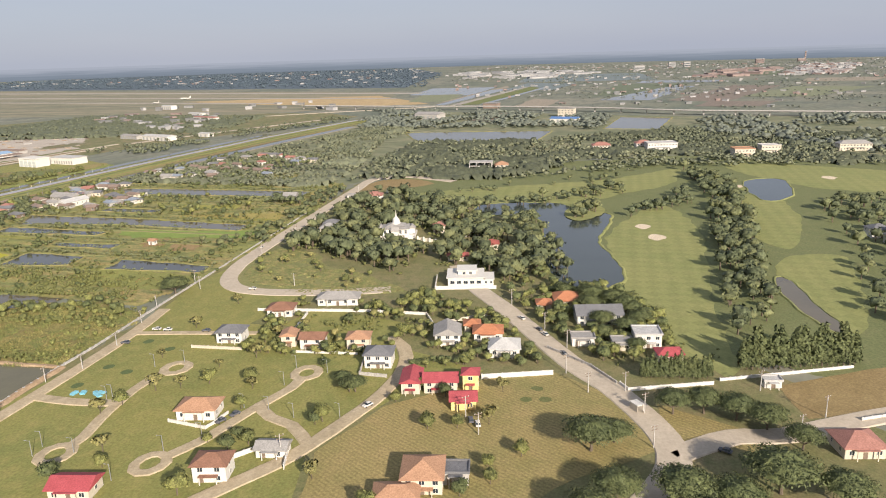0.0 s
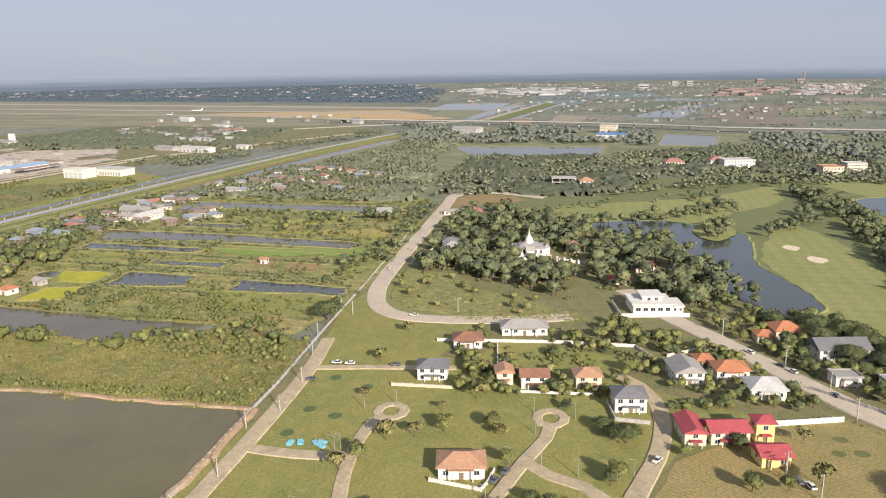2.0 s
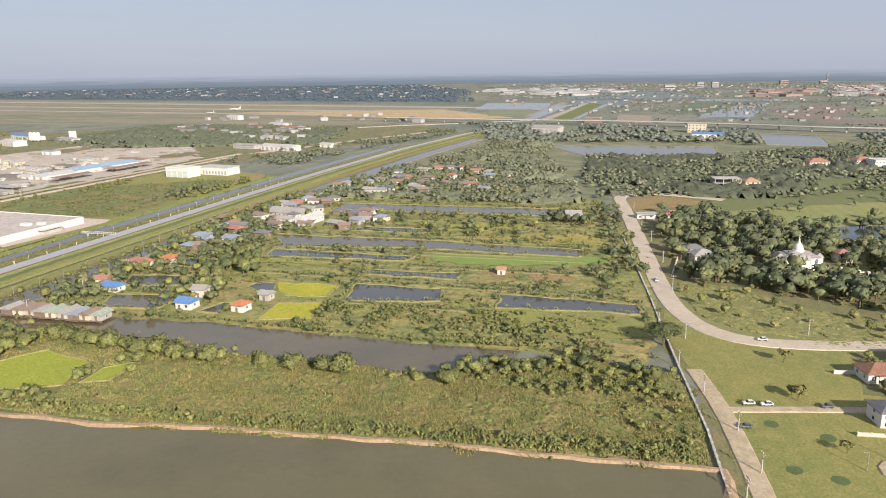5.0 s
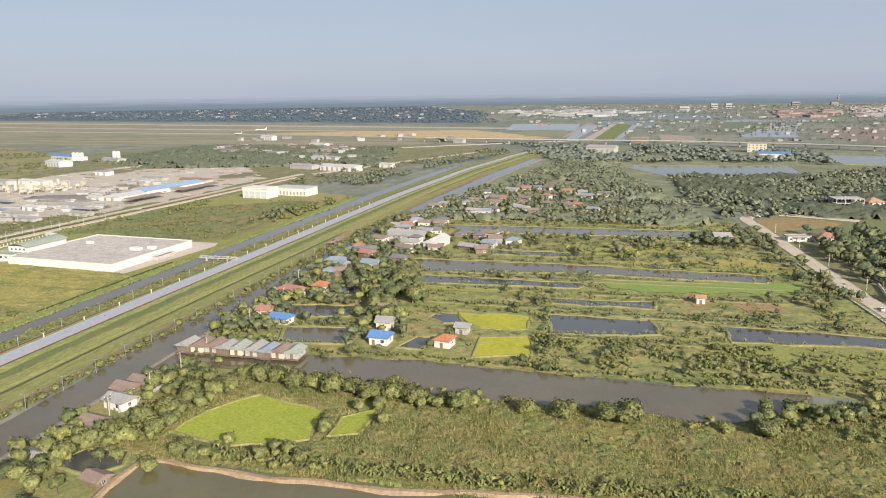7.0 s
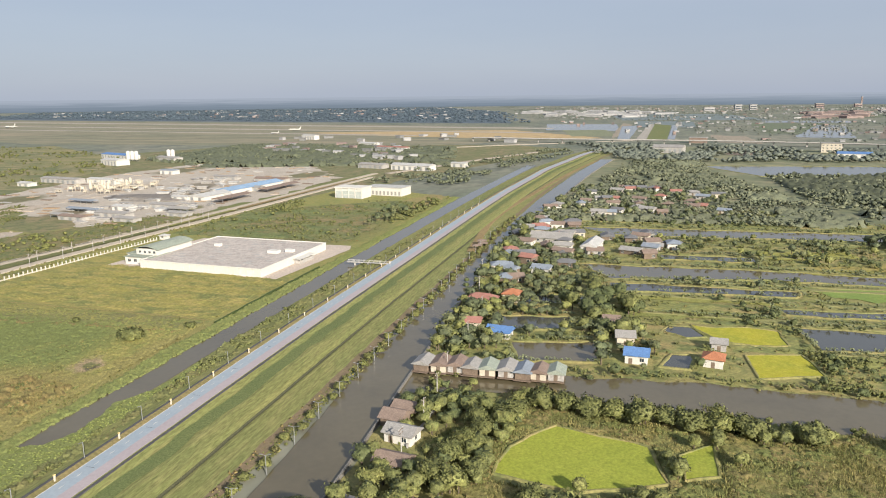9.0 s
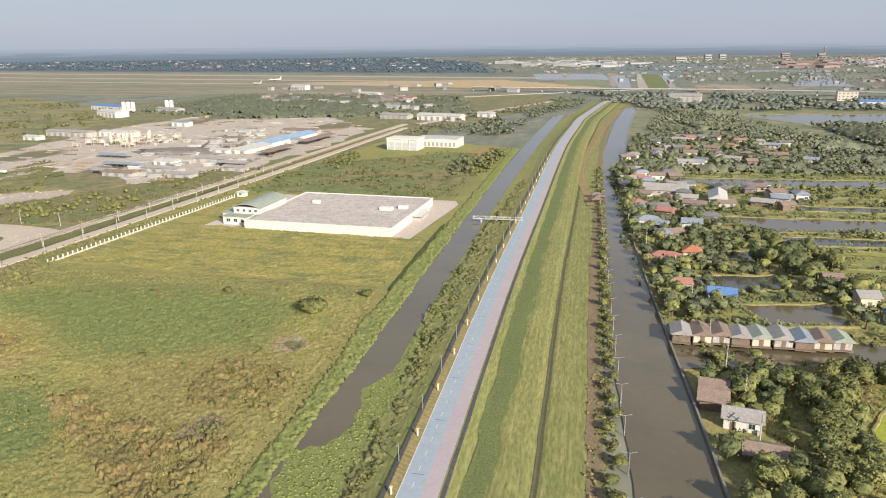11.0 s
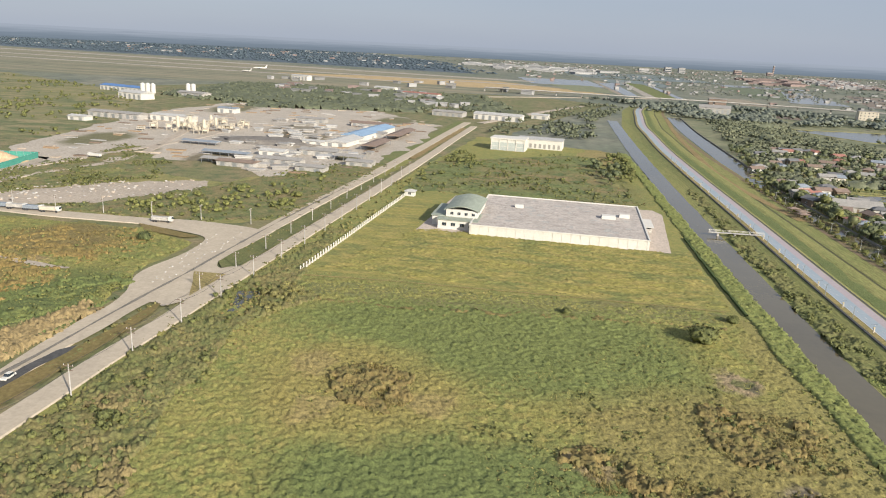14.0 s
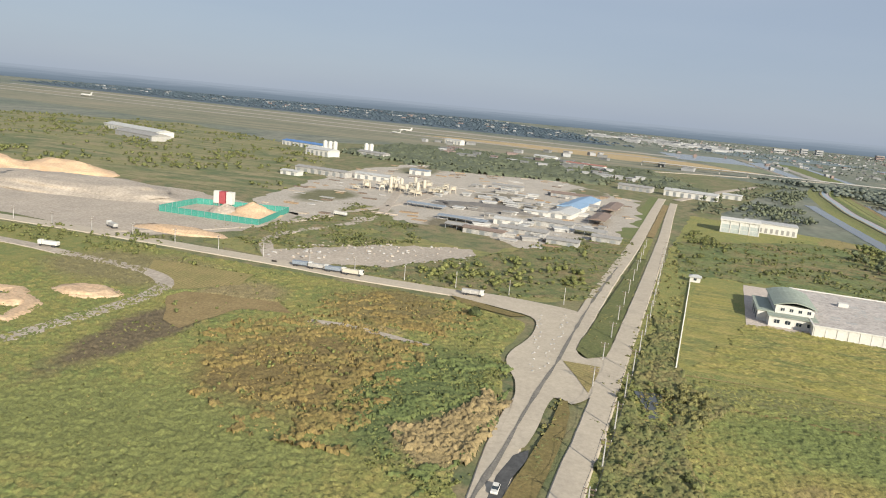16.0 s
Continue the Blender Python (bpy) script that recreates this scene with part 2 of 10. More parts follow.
LETTUCE = surface("green_pond_weed", ((0.20, 0.265, 0.06), (0.16, 0.225, 0.055), (0.235, 0.28, 0.075)), 10, 3, 0.5, bump=0.2)


# ---- building helpers ----
def link_mesh(name, verts, faces, mat, parent=None, label="", smooth=False):
    me = bpy.data.meshes.new(name)
    me.from_pydata(verts, [], faces)
    me.materials.append(mat)
    if smooth:
        me.shade_smooth()
    ob = new(name, me)
    if parent is not None:
        ob.parent = parent
    return tagged(ob, label)


def part(name, bm, mat, parent=None, label=""):
    me = bpy.data.meshes.new(name)
    bm.to_mesh(me)
    bm.free()
    me.materials.append(mat)
    ob = new(name, me)
    if parent is not None:
        ob.parent = parent
    return tagged(ob, label)


def share(name, me, parent, x=0, y=0, z=0, rz=0, label=""):
    """Another object on the same mesh data."""
    ob = new(name, me)
    ob.parent = parent
    ob.matrix_basis = pose(x, y, z, 0, 0, rz)
    return tagged(ob, label)


def thing(name, label, category, x=0, y=0, z=0, rz=0, group="", kind=""):
    return_ob = new(name)
    return_ob.empty_display_size = 0.5
    return_ob.matrix_basis = pose(x, y, z, 0, 0, rz)
    return tagged(return_ob, label, category, group, kind)


def box(bm, x0, x1, y0, y1, z0, z1, bevel=0.0):
    r = bmesh.ops.create_cube(bm, size=1)
    bmesh.ops.scale(bm, vec=(x1 - x0, y1 - y0, z1 - z0), verts=r["verts"])
    bmesh.ops.translate(bm, vec=((x0 + x1) / 2, (y0 + y1) / 2, (z0 + z1) / 2), verts=r["verts"])
    if bevel:
        bmesh.ops.bevel(bm, geom=list({e for v in r["verts"] for e in v.link_edges}), offset=bevel, segments=1, affect="EDGES")
    return bm


def tube(bm, p, q, r0, r1, n=8):
    p, q = Vector(p), Vector(q)
    d = q - p
    r = bmesh.ops.create_cone(bm, segments=n, radius1=r0, radius2=r1, depth=d.length, cap_ends=True)
    m = Matrix.Translation((p + q) / 2) @ d.to_track_quat("Z", "Y").to_matrix().to_4x4()
    bmesh.ops.transform(bm, matrix=m, verts=r["verts"])
    return bm


def boxes(*spans, bevel=0.0):
    bm = bmesh.new()
    for s in spans:
        box(bm, *s, bevel=bevel)
    return bm


def curve_through(pts, step=4.0, closed=False):
    """A smooth line through the points, at even steps."""
    p = [Vector((*q, 0)[:3]) for q in pts]
    n, out = len(p), []
    for i in range(n if closed else n - 1):
        a, b, c, d = (p[(i + k) % n] if closed else p[min(max(i + k, 0), n - 1)] for k in (-1, 0, 1, 2))
        m = max(1, int((c - b).length / step))
        for j in range(m):
            t = j / m
            out.append(0.5 * ((2 * b) + (c - a) * t + (2 * a - 5 * b + 4 * c - d) * t * t + (3 * b - a - 3 * c + d) * t ** 3))
    if not closed:
        out.append(p[-1])
    return out


def edge_line(pts, step=3.0, wob=1.0, size=9.0, soft=False):
    """A closed outline with a wandering edge."""
    if soft:
        line = curve_through(pts, step, True)
    else:
        line, n = [], len(pts)
        for i in range(n):
            a, b = Vector((*pts[i], 0)), Vector((*pts[(i + 1) % n], 0))
            m = max(1, int((b - a).length / step))
            line += [a.lerp(b, j / m) for j in range(m)]
    if wob:
        line = [p + Vector((noise.noise(p / size), noise.noise(p / size + Vector((31, 7, 3))), 0)) * wob * 1.6 for p in line]
    return line


def patch(name, label, pts, z, mat, wob=1.0, step=3.0, size=9.0, soft=False, category="ground", kind="structure", parent=None):
    line = edge_line(pts, step, wob, size, soft)
    ob = link_mesh(name, [(p.x, p.y, z) for p in line], [list(range(len(line)))], mat, parent, label)
    if sum(a.x * b.y - b.x * a.y for a, b in zip(line, line[1:] + line[:1])) < 0:
        ob.data.flip_normals()
    return tagged(ob, "", category, "", kind)


def sweep(name, label, line, profile, mat, closed=False, category="road", kind="structure", wob=0.0, smooth=False, parent=None):
    """A profile of (offset to the left, height) drawn along a line."""
    n, k, verts, faces = len(line), len(profile), [], []
    for i, p in enumerate(line):
        a = line[(i - 1) % n] if closed or i else p
        b = line[(i + 1) % n] if closed or i < n - 1 else p
        d = (b - a).normalized()
        s = Vector((-d.y, d.x, 0))
        w = wob * noise.noise(p / 6.0)
        for j, (o, h) in enumerate(profile):
            q = p + s * (o + (w if o > 0 else -w) + wob * 0.5 * noise.noise(p / 2.5 + Vector((0, 0, j))))
            verts.append((q.x, q.y, h))
    for i in range(n if closed else n - 1):
        for j in range(k - 1):
            a, b = i * k + j, ((i + 1) % n) * k + j
            faces.append((a, a + 1, b + 1, b))
    ob = link_mesh(name, verts, faces, mat, parent, label, smooth)
    ob.data.flip_normals()
    return tagged(ob, "", category, "", kind)


def road(name, label, pts, width, mat, z=0.30, step=4.0, closed=False, wob=0.15):
    w = width / 2
    return sweep(name, label, curve_through(pts, step, closed), [(w + 0.3, 0.0), (w, z), (w * 0.33, z + 0.03), (-w * 0.33, z + 0.03), (-w, z), (-w - 0.3, 0.0)], mat, closed, wob=wob)


def pond(name, label, pts, mat, bank=None, bank_w=1.0, bank_h=0.5, wob=1.2, z=0.2, soft=False, step=3.0):
    """Water with its low bank all round."""
    line = edge_line(pts, step, wob, 9.0, soft)
    if sum(a.x * b.y - b.x * a.y for a, b in zip(line, line[1:] + line[:1])) < 0:
        line.reverse()
    ob = link_mesh(name, [(p.x, p.y, z) for p in line], [list(range(len(line)))], mat, None, label)
    tagged(ob, "", "water", "", "structure")
    if bank:
        sweep("pond_bank", "low earth bank along the water's edge", line, [(0.35 * bank_w, z - 0.05), (0.0, bank_h), (-0.6 * bank_w, bank_h), (-1.3 * bank_w, 0.0)], bank, True, "bank", wob=0.35 * bank_w)
    return ob


def inside(x, y, pts):
    hit = np.zeros(len(x), bool)
    n = len(pts)
    for i in range(n):
        (x0, y0), (x1, y1) = pts[i], pts[(i + 1) % n]
        if y0 != y1:
            hit ^= ((y0 > y) != (y1 > y)) & (x < (x1 - x0) * (y - y0) / (y1 - y0) + x0)
    return hit


def strewn(pts, count, seed, clump=0.0, avoid=()):
    """Random places inside an outline, away from other outlines; clump gathers them into drifts."""
    rng = np.random.default_rng(seed)
    a = np.array(pts, float)
    lo, hi = a.min(0), a.max(0)
    got = np.zeros((0, 2))
    for _ in range(40):
        q = rng.uniform(lo, hi, (count * 3, 2))
        if clump:
            off = np.array([noise.noise((u / 7, w / 7, seed * 0.9)) for u, w in q]) * min(clump, 9) * 0.9
            keep = inside(q[:, 0] + off, q[:, 1] - off, pts)
        else:
            keep = inside(q[:, 0], q[:, 1], pts)
        for other in avoid:
            keep &= ~inside(q[:, 0], q[:, 1], other)
        q = q[keep]
        if clump:
            v = np.array([noise.noise((u / clump, w / clump, seed * 1.7)) for u, w in q]) if len(q) else np.zeros(0)
            q = q[v + rng.uniform(-0.25, 0.25, len(q)) > 0.05]
        got = np.vstack([got, q])
        if len(got) >= count:
            break
    return got[:count]


# leaf shapes: arrays of four-cornered leaf sprays
def leaf_cloud(seed, n, lobes, size, flat=0.0):
    """Leaf sprays over a set of lobes (x, y, z, radius, squash): corners with the rounded normals of their lobe."""
    rng = np.random.default_rng(seed)
    lob = np.array(lobes, float)
    pick = rng.choice(len(lob), n, p=lob[:, 3] ** 2 / (lob[:, 3] ** 2).sum())
    d = rng.normal(size=(n, 3))
    d[:, 2] = np.abs(d[:, 2]) * 1.0 - 0.35 * rng.random(n)
    d /= np.linalg.norm(d, axis=1)[:, None]
    rad = lob[pick, 3] * rng.uniform(0.8, 1.18, n)
    c = lob[pick, :3] + d * rad[:, None] * np.stack([np.ones(n), np.ones(n), lob[pick, 4]], 1)
    nrm = d + rng.normal(size=(n, 3)) * 0.45 + np.array([0, 0, flat])
    nrm /= np.linalg.norm(nrm, axis=1)[:, None]
    u = np.cross(nrm, rng.normal(size=(n, 3)))
    u /= np.linalg.norm(u, axis=1)[:, None]
    v = np.cross(nrm, u)
    s = size * rng.uniform(0.6, 1.3, (n, 1))
    k = rng.uniform(0.7, 1.25, (n, 4, 1))
    corners = np.stack([u + v * 0.5, v - u * 0.5, -u - v * 0.5, -v + u * 0.5], 1) * k * s[:, None] + c[:, None]
    corners += nrm[:, None] * (np.array([1, -1, 1, -1])[None, :, None] * 0.12 * s[:, None])
    soft = d + np.array([0, 0, 0.35]) + rng.normal(size=(n, 3)) * 0.42
    soft /= np.linalg.norm(soft, axis=1)[:, None]
    return np.concatenate([corners, np.repeat(soft[:, None], 4, 1)], 2).reshape(-1, 6)


def crown_shell(seed, lobes, rings, sides, size=0.84):
    """The closed leafy body of a crown: short overlapping sprays that follow its lobes."""
    rng = np.random.default_rng(seed)
    lob = np.array(lobes, float)
    mid = lob[:, :3].mean(0)
    t = np.linspace(-0.45, 0.5, rings + 1)[:, None] * math.pi + rng.uniform(-0.08, 0.08, (rings + 1, sides))
    p = np.linspace(0, 2 * math.pi, sides, endpoint=False)[None, :] + rng.uniform(-0.5, 0.5, (rings + 1, sides)) * 2 / sides
    d = np.stack([np.cos(t) * np.cos(p), np.cos(t) * np.sin(p), np.sin(t)], -1)
    reach, swell = np.full(t.shape, 0.05), d.copy()
    for x, y, z, r, q in lob:
        k = np.array([1, 1, 1 / q])
        o, e = (np.array([x, y, z]) - mid) * k, d * k
        a, b, c = (e * e).sum(-1), (e * o).sum(-1), (o * o).sum() - r * r
        disc = b * b - a * c
        far_side = np.where(disc > 0, (b + np.sqrt(np.maximum(disc, 0))) / a, 0.05)
        swell = np.where((far_side > reach)[..., None], (mid + d * far_side[..., None] - np.array([x, y, z])) / r, swell)
        reach = np.maximum(reach, far_side)
    v = mid + d * (reach * size * rng.uniform(0.94, 1.06, t.shape))[..., None]
    nrm = swell * 0.75 + d * 0.5 + rng.normal(size=d.shape) * 0.26 + np.array([0, 0, 0.25])
    nrm /= np.linalg.norm(nrm, axis=-1)[..., None]
    v = np.concatenate([v, nrm], -1)
    w = np.roll(v, -1, 1)
    return np.stack([v[:-1], w[:-1], w[1:], v[1:]], 2).reshape(-1, 6)


def crown(seed, n, lobes, size, rings, sides, flat=0.0):
    return np.concatenate([crown_shell(seed, lobes, rings, sides), leaf_cloud(seed, n, lobes, size, flat)])


def blades(seed, n, length, width):
    """A loose fan of thin upright blades."""
    rng = np.random.default_rng(seed)
    out = []
    for i in range(n):
        a = 2 * math.pi * (i + rng.uniform(-0.4, 0.4)) / n
        e, s = np.array([math.cos(a), math.sin(a), 0]), np.array([-math.sin(a), math.cos(a), 0]) * width
        p0, ln = e * rng.uniform(0, 0.5), length * rng.uniform(0.7, 1.2)
        p1 = p0 + e * ln * rng.uniform(0.1, 0.45) + np.array([0, 0, ln * rng.uniform(0.7, 1.0)])
        out += [np.concatenate([q, e + np.array([0, 0, 0.25])]) for q in (p0 - s, p0 + s, p1 + s * 0.5, p1 - s * 0.5)]
    return np.array(out)


def tuft(seed, sides, leaves):
    """A low mound of grass or weeds with a ragged top."""
    lobes = lobes_round(seed, 0.62, 0.3, 3, 1.1)
    return np.concatenate([crown_shell(seed, lobes, 2, sides, 0.9), leaf_cloud(seed, leaves, lobes, 0.2)])


def rosette(seed, n, length, width, rise=0.6, trunk=0.0):
    """Arching blades from one stem, as bananas and palms have."""
    rng = np.random.default_rng(seed)
    out = []
    for i in range(n):
        a = 2 * math.pi * (i + rng.uniform(-0.3, 0.3)) / n
        e = np.array([math.cos(a), math.sin(a), 0])
        s = np.array([-math.sin(a), math.cos(a), 0]) * width
        ln = length * rng.uniform(0.75, 1.15)
        p0 = np.array([0, 0, trunk])
        p1 = p0 + e * ln * 0.5 + np.array([0, 0, ln * rise])
        p2 = p0 + e * ln * 1.0 + np.array([0, 0, ln * rise * 0.55])
        up0, up1 = np.array([0, 0, 1.0]) - e * 0.1, np.array([0, 0, 0.9]) + e * 0.4
        out += [np.concatenate(q) for q in ((p0 + s * 0.3, up0), (p0 - s * 0.3, up0), (p1 - s, up0), (p1 + s, up0), (p1 + s, up1), (p1 - s, up1), (p2 - s * 0.2, up1), (p2 + s * 0.2, up1))]
    return np.array(out)


def strew_mesh(name, label, shapes, places, scales, mat, z=0.0, seed=0, category="plants", kind="stuff", squash=(1, 1)):
    """One mesh of many copies of leaf shapes."""
    rng = np.random.default_rng(seed + 99)
    vs = []
    for i, ((x, y), s) in enumerate(zip(places, scales)):
        sh = shapes[int(rng.integers(len(shapes)))]
        a = rng.uniform(0, 2 * math.pi)
        c, sn = math.cos(a) * s, math.sin(a) * s
        q = np.empty_like(sh)
        q[:, 0] = sh[:, 0] * c - sh[:, 1] * sn + x
        q[:, 1] = sh[:, 0] * sn + sh[:, 1] * c + y
        q[:, 2] = sh[:, 2] * s * rng.uniform(*squash) + z
        q[:, 3] = (sh[:, 3] * c - sh[:, 4] * sn) / s
        q[:, 4] = (sh[:, 3] * sn + sh[:, 4] * c) / s
        q[:, 5] = sh[:, 5]
        vs.append(q)
    if not vs:
        return None
    return quads(name, label, np.concatenate(vs), mat, category, kind)


def quads(name, label, v, mat, category="plants", kind="stuff"):
    n = len(v) // 4
    me = bpy.data.meshes.new(name)
    me.vertices.add(len(v))
    me.vertices.foreach_set("co", v[:, :3].astype(np.float32).ravel())
    me.loops.add(len(v))
    me.loops.foreach_set("vertex_index", np.arange(len(v), dtype=np.int32))
    me.polygons.add(n)
    me.polygons.foreach_set("loop_start", np.arange(0, 4 * n, 4, dtype=np.int32))
    me.update(calc_edges=True)
    rounded = me.attributes.new("custom_normal", "FLOAT_VECTOR", "CORNER")
    rounded.data.foreach_set("vector", v[:, 3:].astype(np.float32).ravel())
    me.materials.append(mat)
    return tagged(new(name, me), label, category, "", kind)


def leaf_mesh(name, v, mat):
    ob = quads(name, "", v, mat)
    me = ob.data
    bpy.data.objects.remove(ob)
    return me


def lobes_round(seed, r, h, n=7, squash=0.8):
    rng = np.random.default_rng(seed)
    out = [(0, 0, h, r * 0.62, squash)]
    for i in range(n):
        a = 2 * math.pi * (i + rng.uniform(0, 0.7)) / n
        k = rng.uniform(0.4, 0.68)
        out.append((r * k * math.cos(a), r * k * math.sin(a), h + r * rng.uniform(-0.32, 0.35), r * rng.uniform(0.33, 0.5), squash))
    return out


def lobes_wide(seed, r, h):
    rng = np.random.default_rng(seed)
    out = []
    for i in range(30):
        a, k = 2.4 * i, math.sqrt((i + 0.5) / 30) * 0.78
        out.append((r * k * math.cos(a), r * k * math.sin(a), h + r * 0.42 * (1 - k * k) + rng.uniform(-0.35, 0.35), r * rng.uniform(0.22, 0.33), 0.7))
    return out


def lobes_tall(seed, r, h):
    rng = np.random.default_rng(seed)
    return [(rng.uniform(-0.3, 0.3) * r, rng.uniform(-0.3, 0.3) * r, h * (0.16 + 0.8 * i / 8), r * (1.0 - 0.75 * (i / 8) ** 1.5), 1.3) for i in range(9)]


def trunk_mesh(seed, h, r, spread):
    rng = np.random.default_rng(seed)
    bm = bmesh.new()
    tube(bm, (0, 0, -0.2), (0.1, 0.05, h * 0.6), r, r * 0.7, 7)
    for i in range(5):
        a = 2 * math.pi * (i + rng.random() * 0.6) / 5
        tube(bm, (0.1, 0.05, h * rng.uniform(0.4, 0.58)), (spread * math.cos(a), spread * math.sin(a), h * rng.uniform(0.85, 1.05)), r * 0.5, r * 0.18, 5)
    me = bpy.data.meshes.new("trunk")
    bm.to_mesh(me)
    bm.free()
    me.materials.append(BARK)
    return me


# tree kinds: (trunk mesh, crown mesh, label), each about one unit of its own size in metres
TREE = {}
for kind_name, leaf, words in (("round", "mid", "round-crowned green tree on open ground"), ("dark", "dark", "dense dark green broadleaf tree"), ("light", "light", "young bright green tree with a loose crown")):
    TREE[kind_name] = [(trunk_mesh(s, 3.0, 0.16, 1.0), leaf_mesh("crown", crown(s + 5, 900, lobes_round(s, 2.4, 3.0, 13, 0.95), 0.15, 9, 17), LEAF[leaf]), words) for s in (11, 12, 13, 14)]
TREE["wide"] = [(trunk_mesh(s, 4.2, 0.35, 3.2), leaf_mesh("crown", crown(s + 5, 4200, lobes_wide(s, 6.0, 3.5), 0.14, 9, 36, 0.4), LEAF["dark"]), "broad spreading rain tree with a dark umbrella crown") for s in (21, 22, 23)]
TREE["tall"] = [(trunk_mesh(s, 2.0, 0.12, 0.3), leaf_mesh("crown", leaf_cloud(s + 5, 900, lobes_tall(s, 1.05, 7.6), 0.22), LEAF["dark"]), "slim columnar evergreen tree in a row") for s in (31, 32)]
TREE["sparse"] = [(trunk_mesh(s, 2.6, 0.10, 1.1), leaf_mesh("crown", leaf_cloud(s + 5, 170, lobes_round(s, 1.9, 2.7, 6), 0.30), LEAF["olive"]), "small half-bare young tree on a lawn") for s in (41, 42)]


def tree(sort, x, y, size=1.0, seed=0, group=""):
    trunk_me, crown_me, words = TREE[sort][seed % len(TREE[sort])]
    ob = thing("tree", words, "tree", x, y, 0, (seed * 77) % 360, group)
    ob.scale = (size, size, size * (0.9 + 0.2 * ((seed * 37) % 10) / 10))
    share("trunk", trunk_me, ob)
    share("crown", crown_me, ob)
    return ob


GROVE = {}
for kind_name, leaf in (("round", "mid"), ("dark", "dark"), ("light", "light"), ("sparse", "olive")):
    GROVE[kind_name] = ([crown(s, 150 if kind_name != "sparse" else 50, lobes_round(s, 2.4, 2.9, 12, 0.95), 0.2, 6, 13) for s in range(11, 17)], LEAF[leaf])
# farther groves: green and dark crowns carry some painted haze in their colour
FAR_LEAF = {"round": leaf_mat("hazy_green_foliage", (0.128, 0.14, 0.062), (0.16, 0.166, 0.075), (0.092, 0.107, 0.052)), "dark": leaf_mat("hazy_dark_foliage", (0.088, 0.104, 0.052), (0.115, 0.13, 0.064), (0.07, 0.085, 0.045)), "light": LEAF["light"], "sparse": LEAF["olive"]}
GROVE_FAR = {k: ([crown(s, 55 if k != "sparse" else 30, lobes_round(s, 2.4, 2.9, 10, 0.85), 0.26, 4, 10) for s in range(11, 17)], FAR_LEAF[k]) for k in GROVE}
STEM = [np.array([(a * 0.16, b * 0.16, z, nx, ny, 0) for (a, b), (c, d), (nx, ny) in (((-1, -1), (1, -1), (0, -1)), ((1, -1), (1, 1), (1, 0)), ((1, 1), (-1, 1), (0, 1)), ((-1, 1), (-1, -1), (-1, 0))) for (a, b, z) in ((a, b, -0.1), (c, d, -0.1), (c * 0.7, d * 0.7, 2.8), (a * 0.7, b * 0.7, 2.8))], float)]
BUSH = [crown(s, 16, lobes_round(s, 1.0, 0.75, 5, 0.9), 0.2, 3, 7) for s in range(50, 56)]
SHRUB = [crown(s, 7, lobes_round(s, 0.8, 0.35, 4, 0.8), 0.2, 2, 6) for s in range(60, 66)]
MID_BUSH = [crown(s, 7, lobes_round(s, 1.0, 1.0, 6, 1.0), 0.24, 2, 7) for s in range(70, 76)]
BIG_BUSH = [crown(s, 80, lobes_round(s, 1.0, 1.0, 8, 1.1), 0.13, 5, 11) for s in range(70, 76)]
FAR_TREE = [crown_shell(s, lobes_round(s, 1.0, 0.8, 5, 0.9), 2, 5) for s in range(80, 86)]
BANANA = [rosette(s, 6, 1.0, 0.18, 0.7, 0.4) for s in range(90, 94)]
REED = [blades(s, 4, 0.85, 0.07) for s in range(101, 107)]
TUFT = [tuft(s, 4, 3) for s in range(95, 101)]


def hills(x, y, size, seed):
    """Smooth random heights from 0 to 1 with bumps of a given size."""
    g = np.random.default_rng(seed).random((256, 256))
    u, v = x / size, y / size
    i, j = np.floor(u).astype(int), np.floor(v).astype(int)
    a, b = u - i, v - j
    a, b = a * a * (3 - 2 * a), b * b * (3 - 2 * b)
    i0, i1, j0, j1 = i % 256, (i + 1) % 256, j % 256, (j + 1) % 256
    return (g[i0, j0] * (1 - a) + g[i1, j0] * a) * (1 - b) + (g[i0, j1] * (1 - a) + g[i1, j1] * a) * b


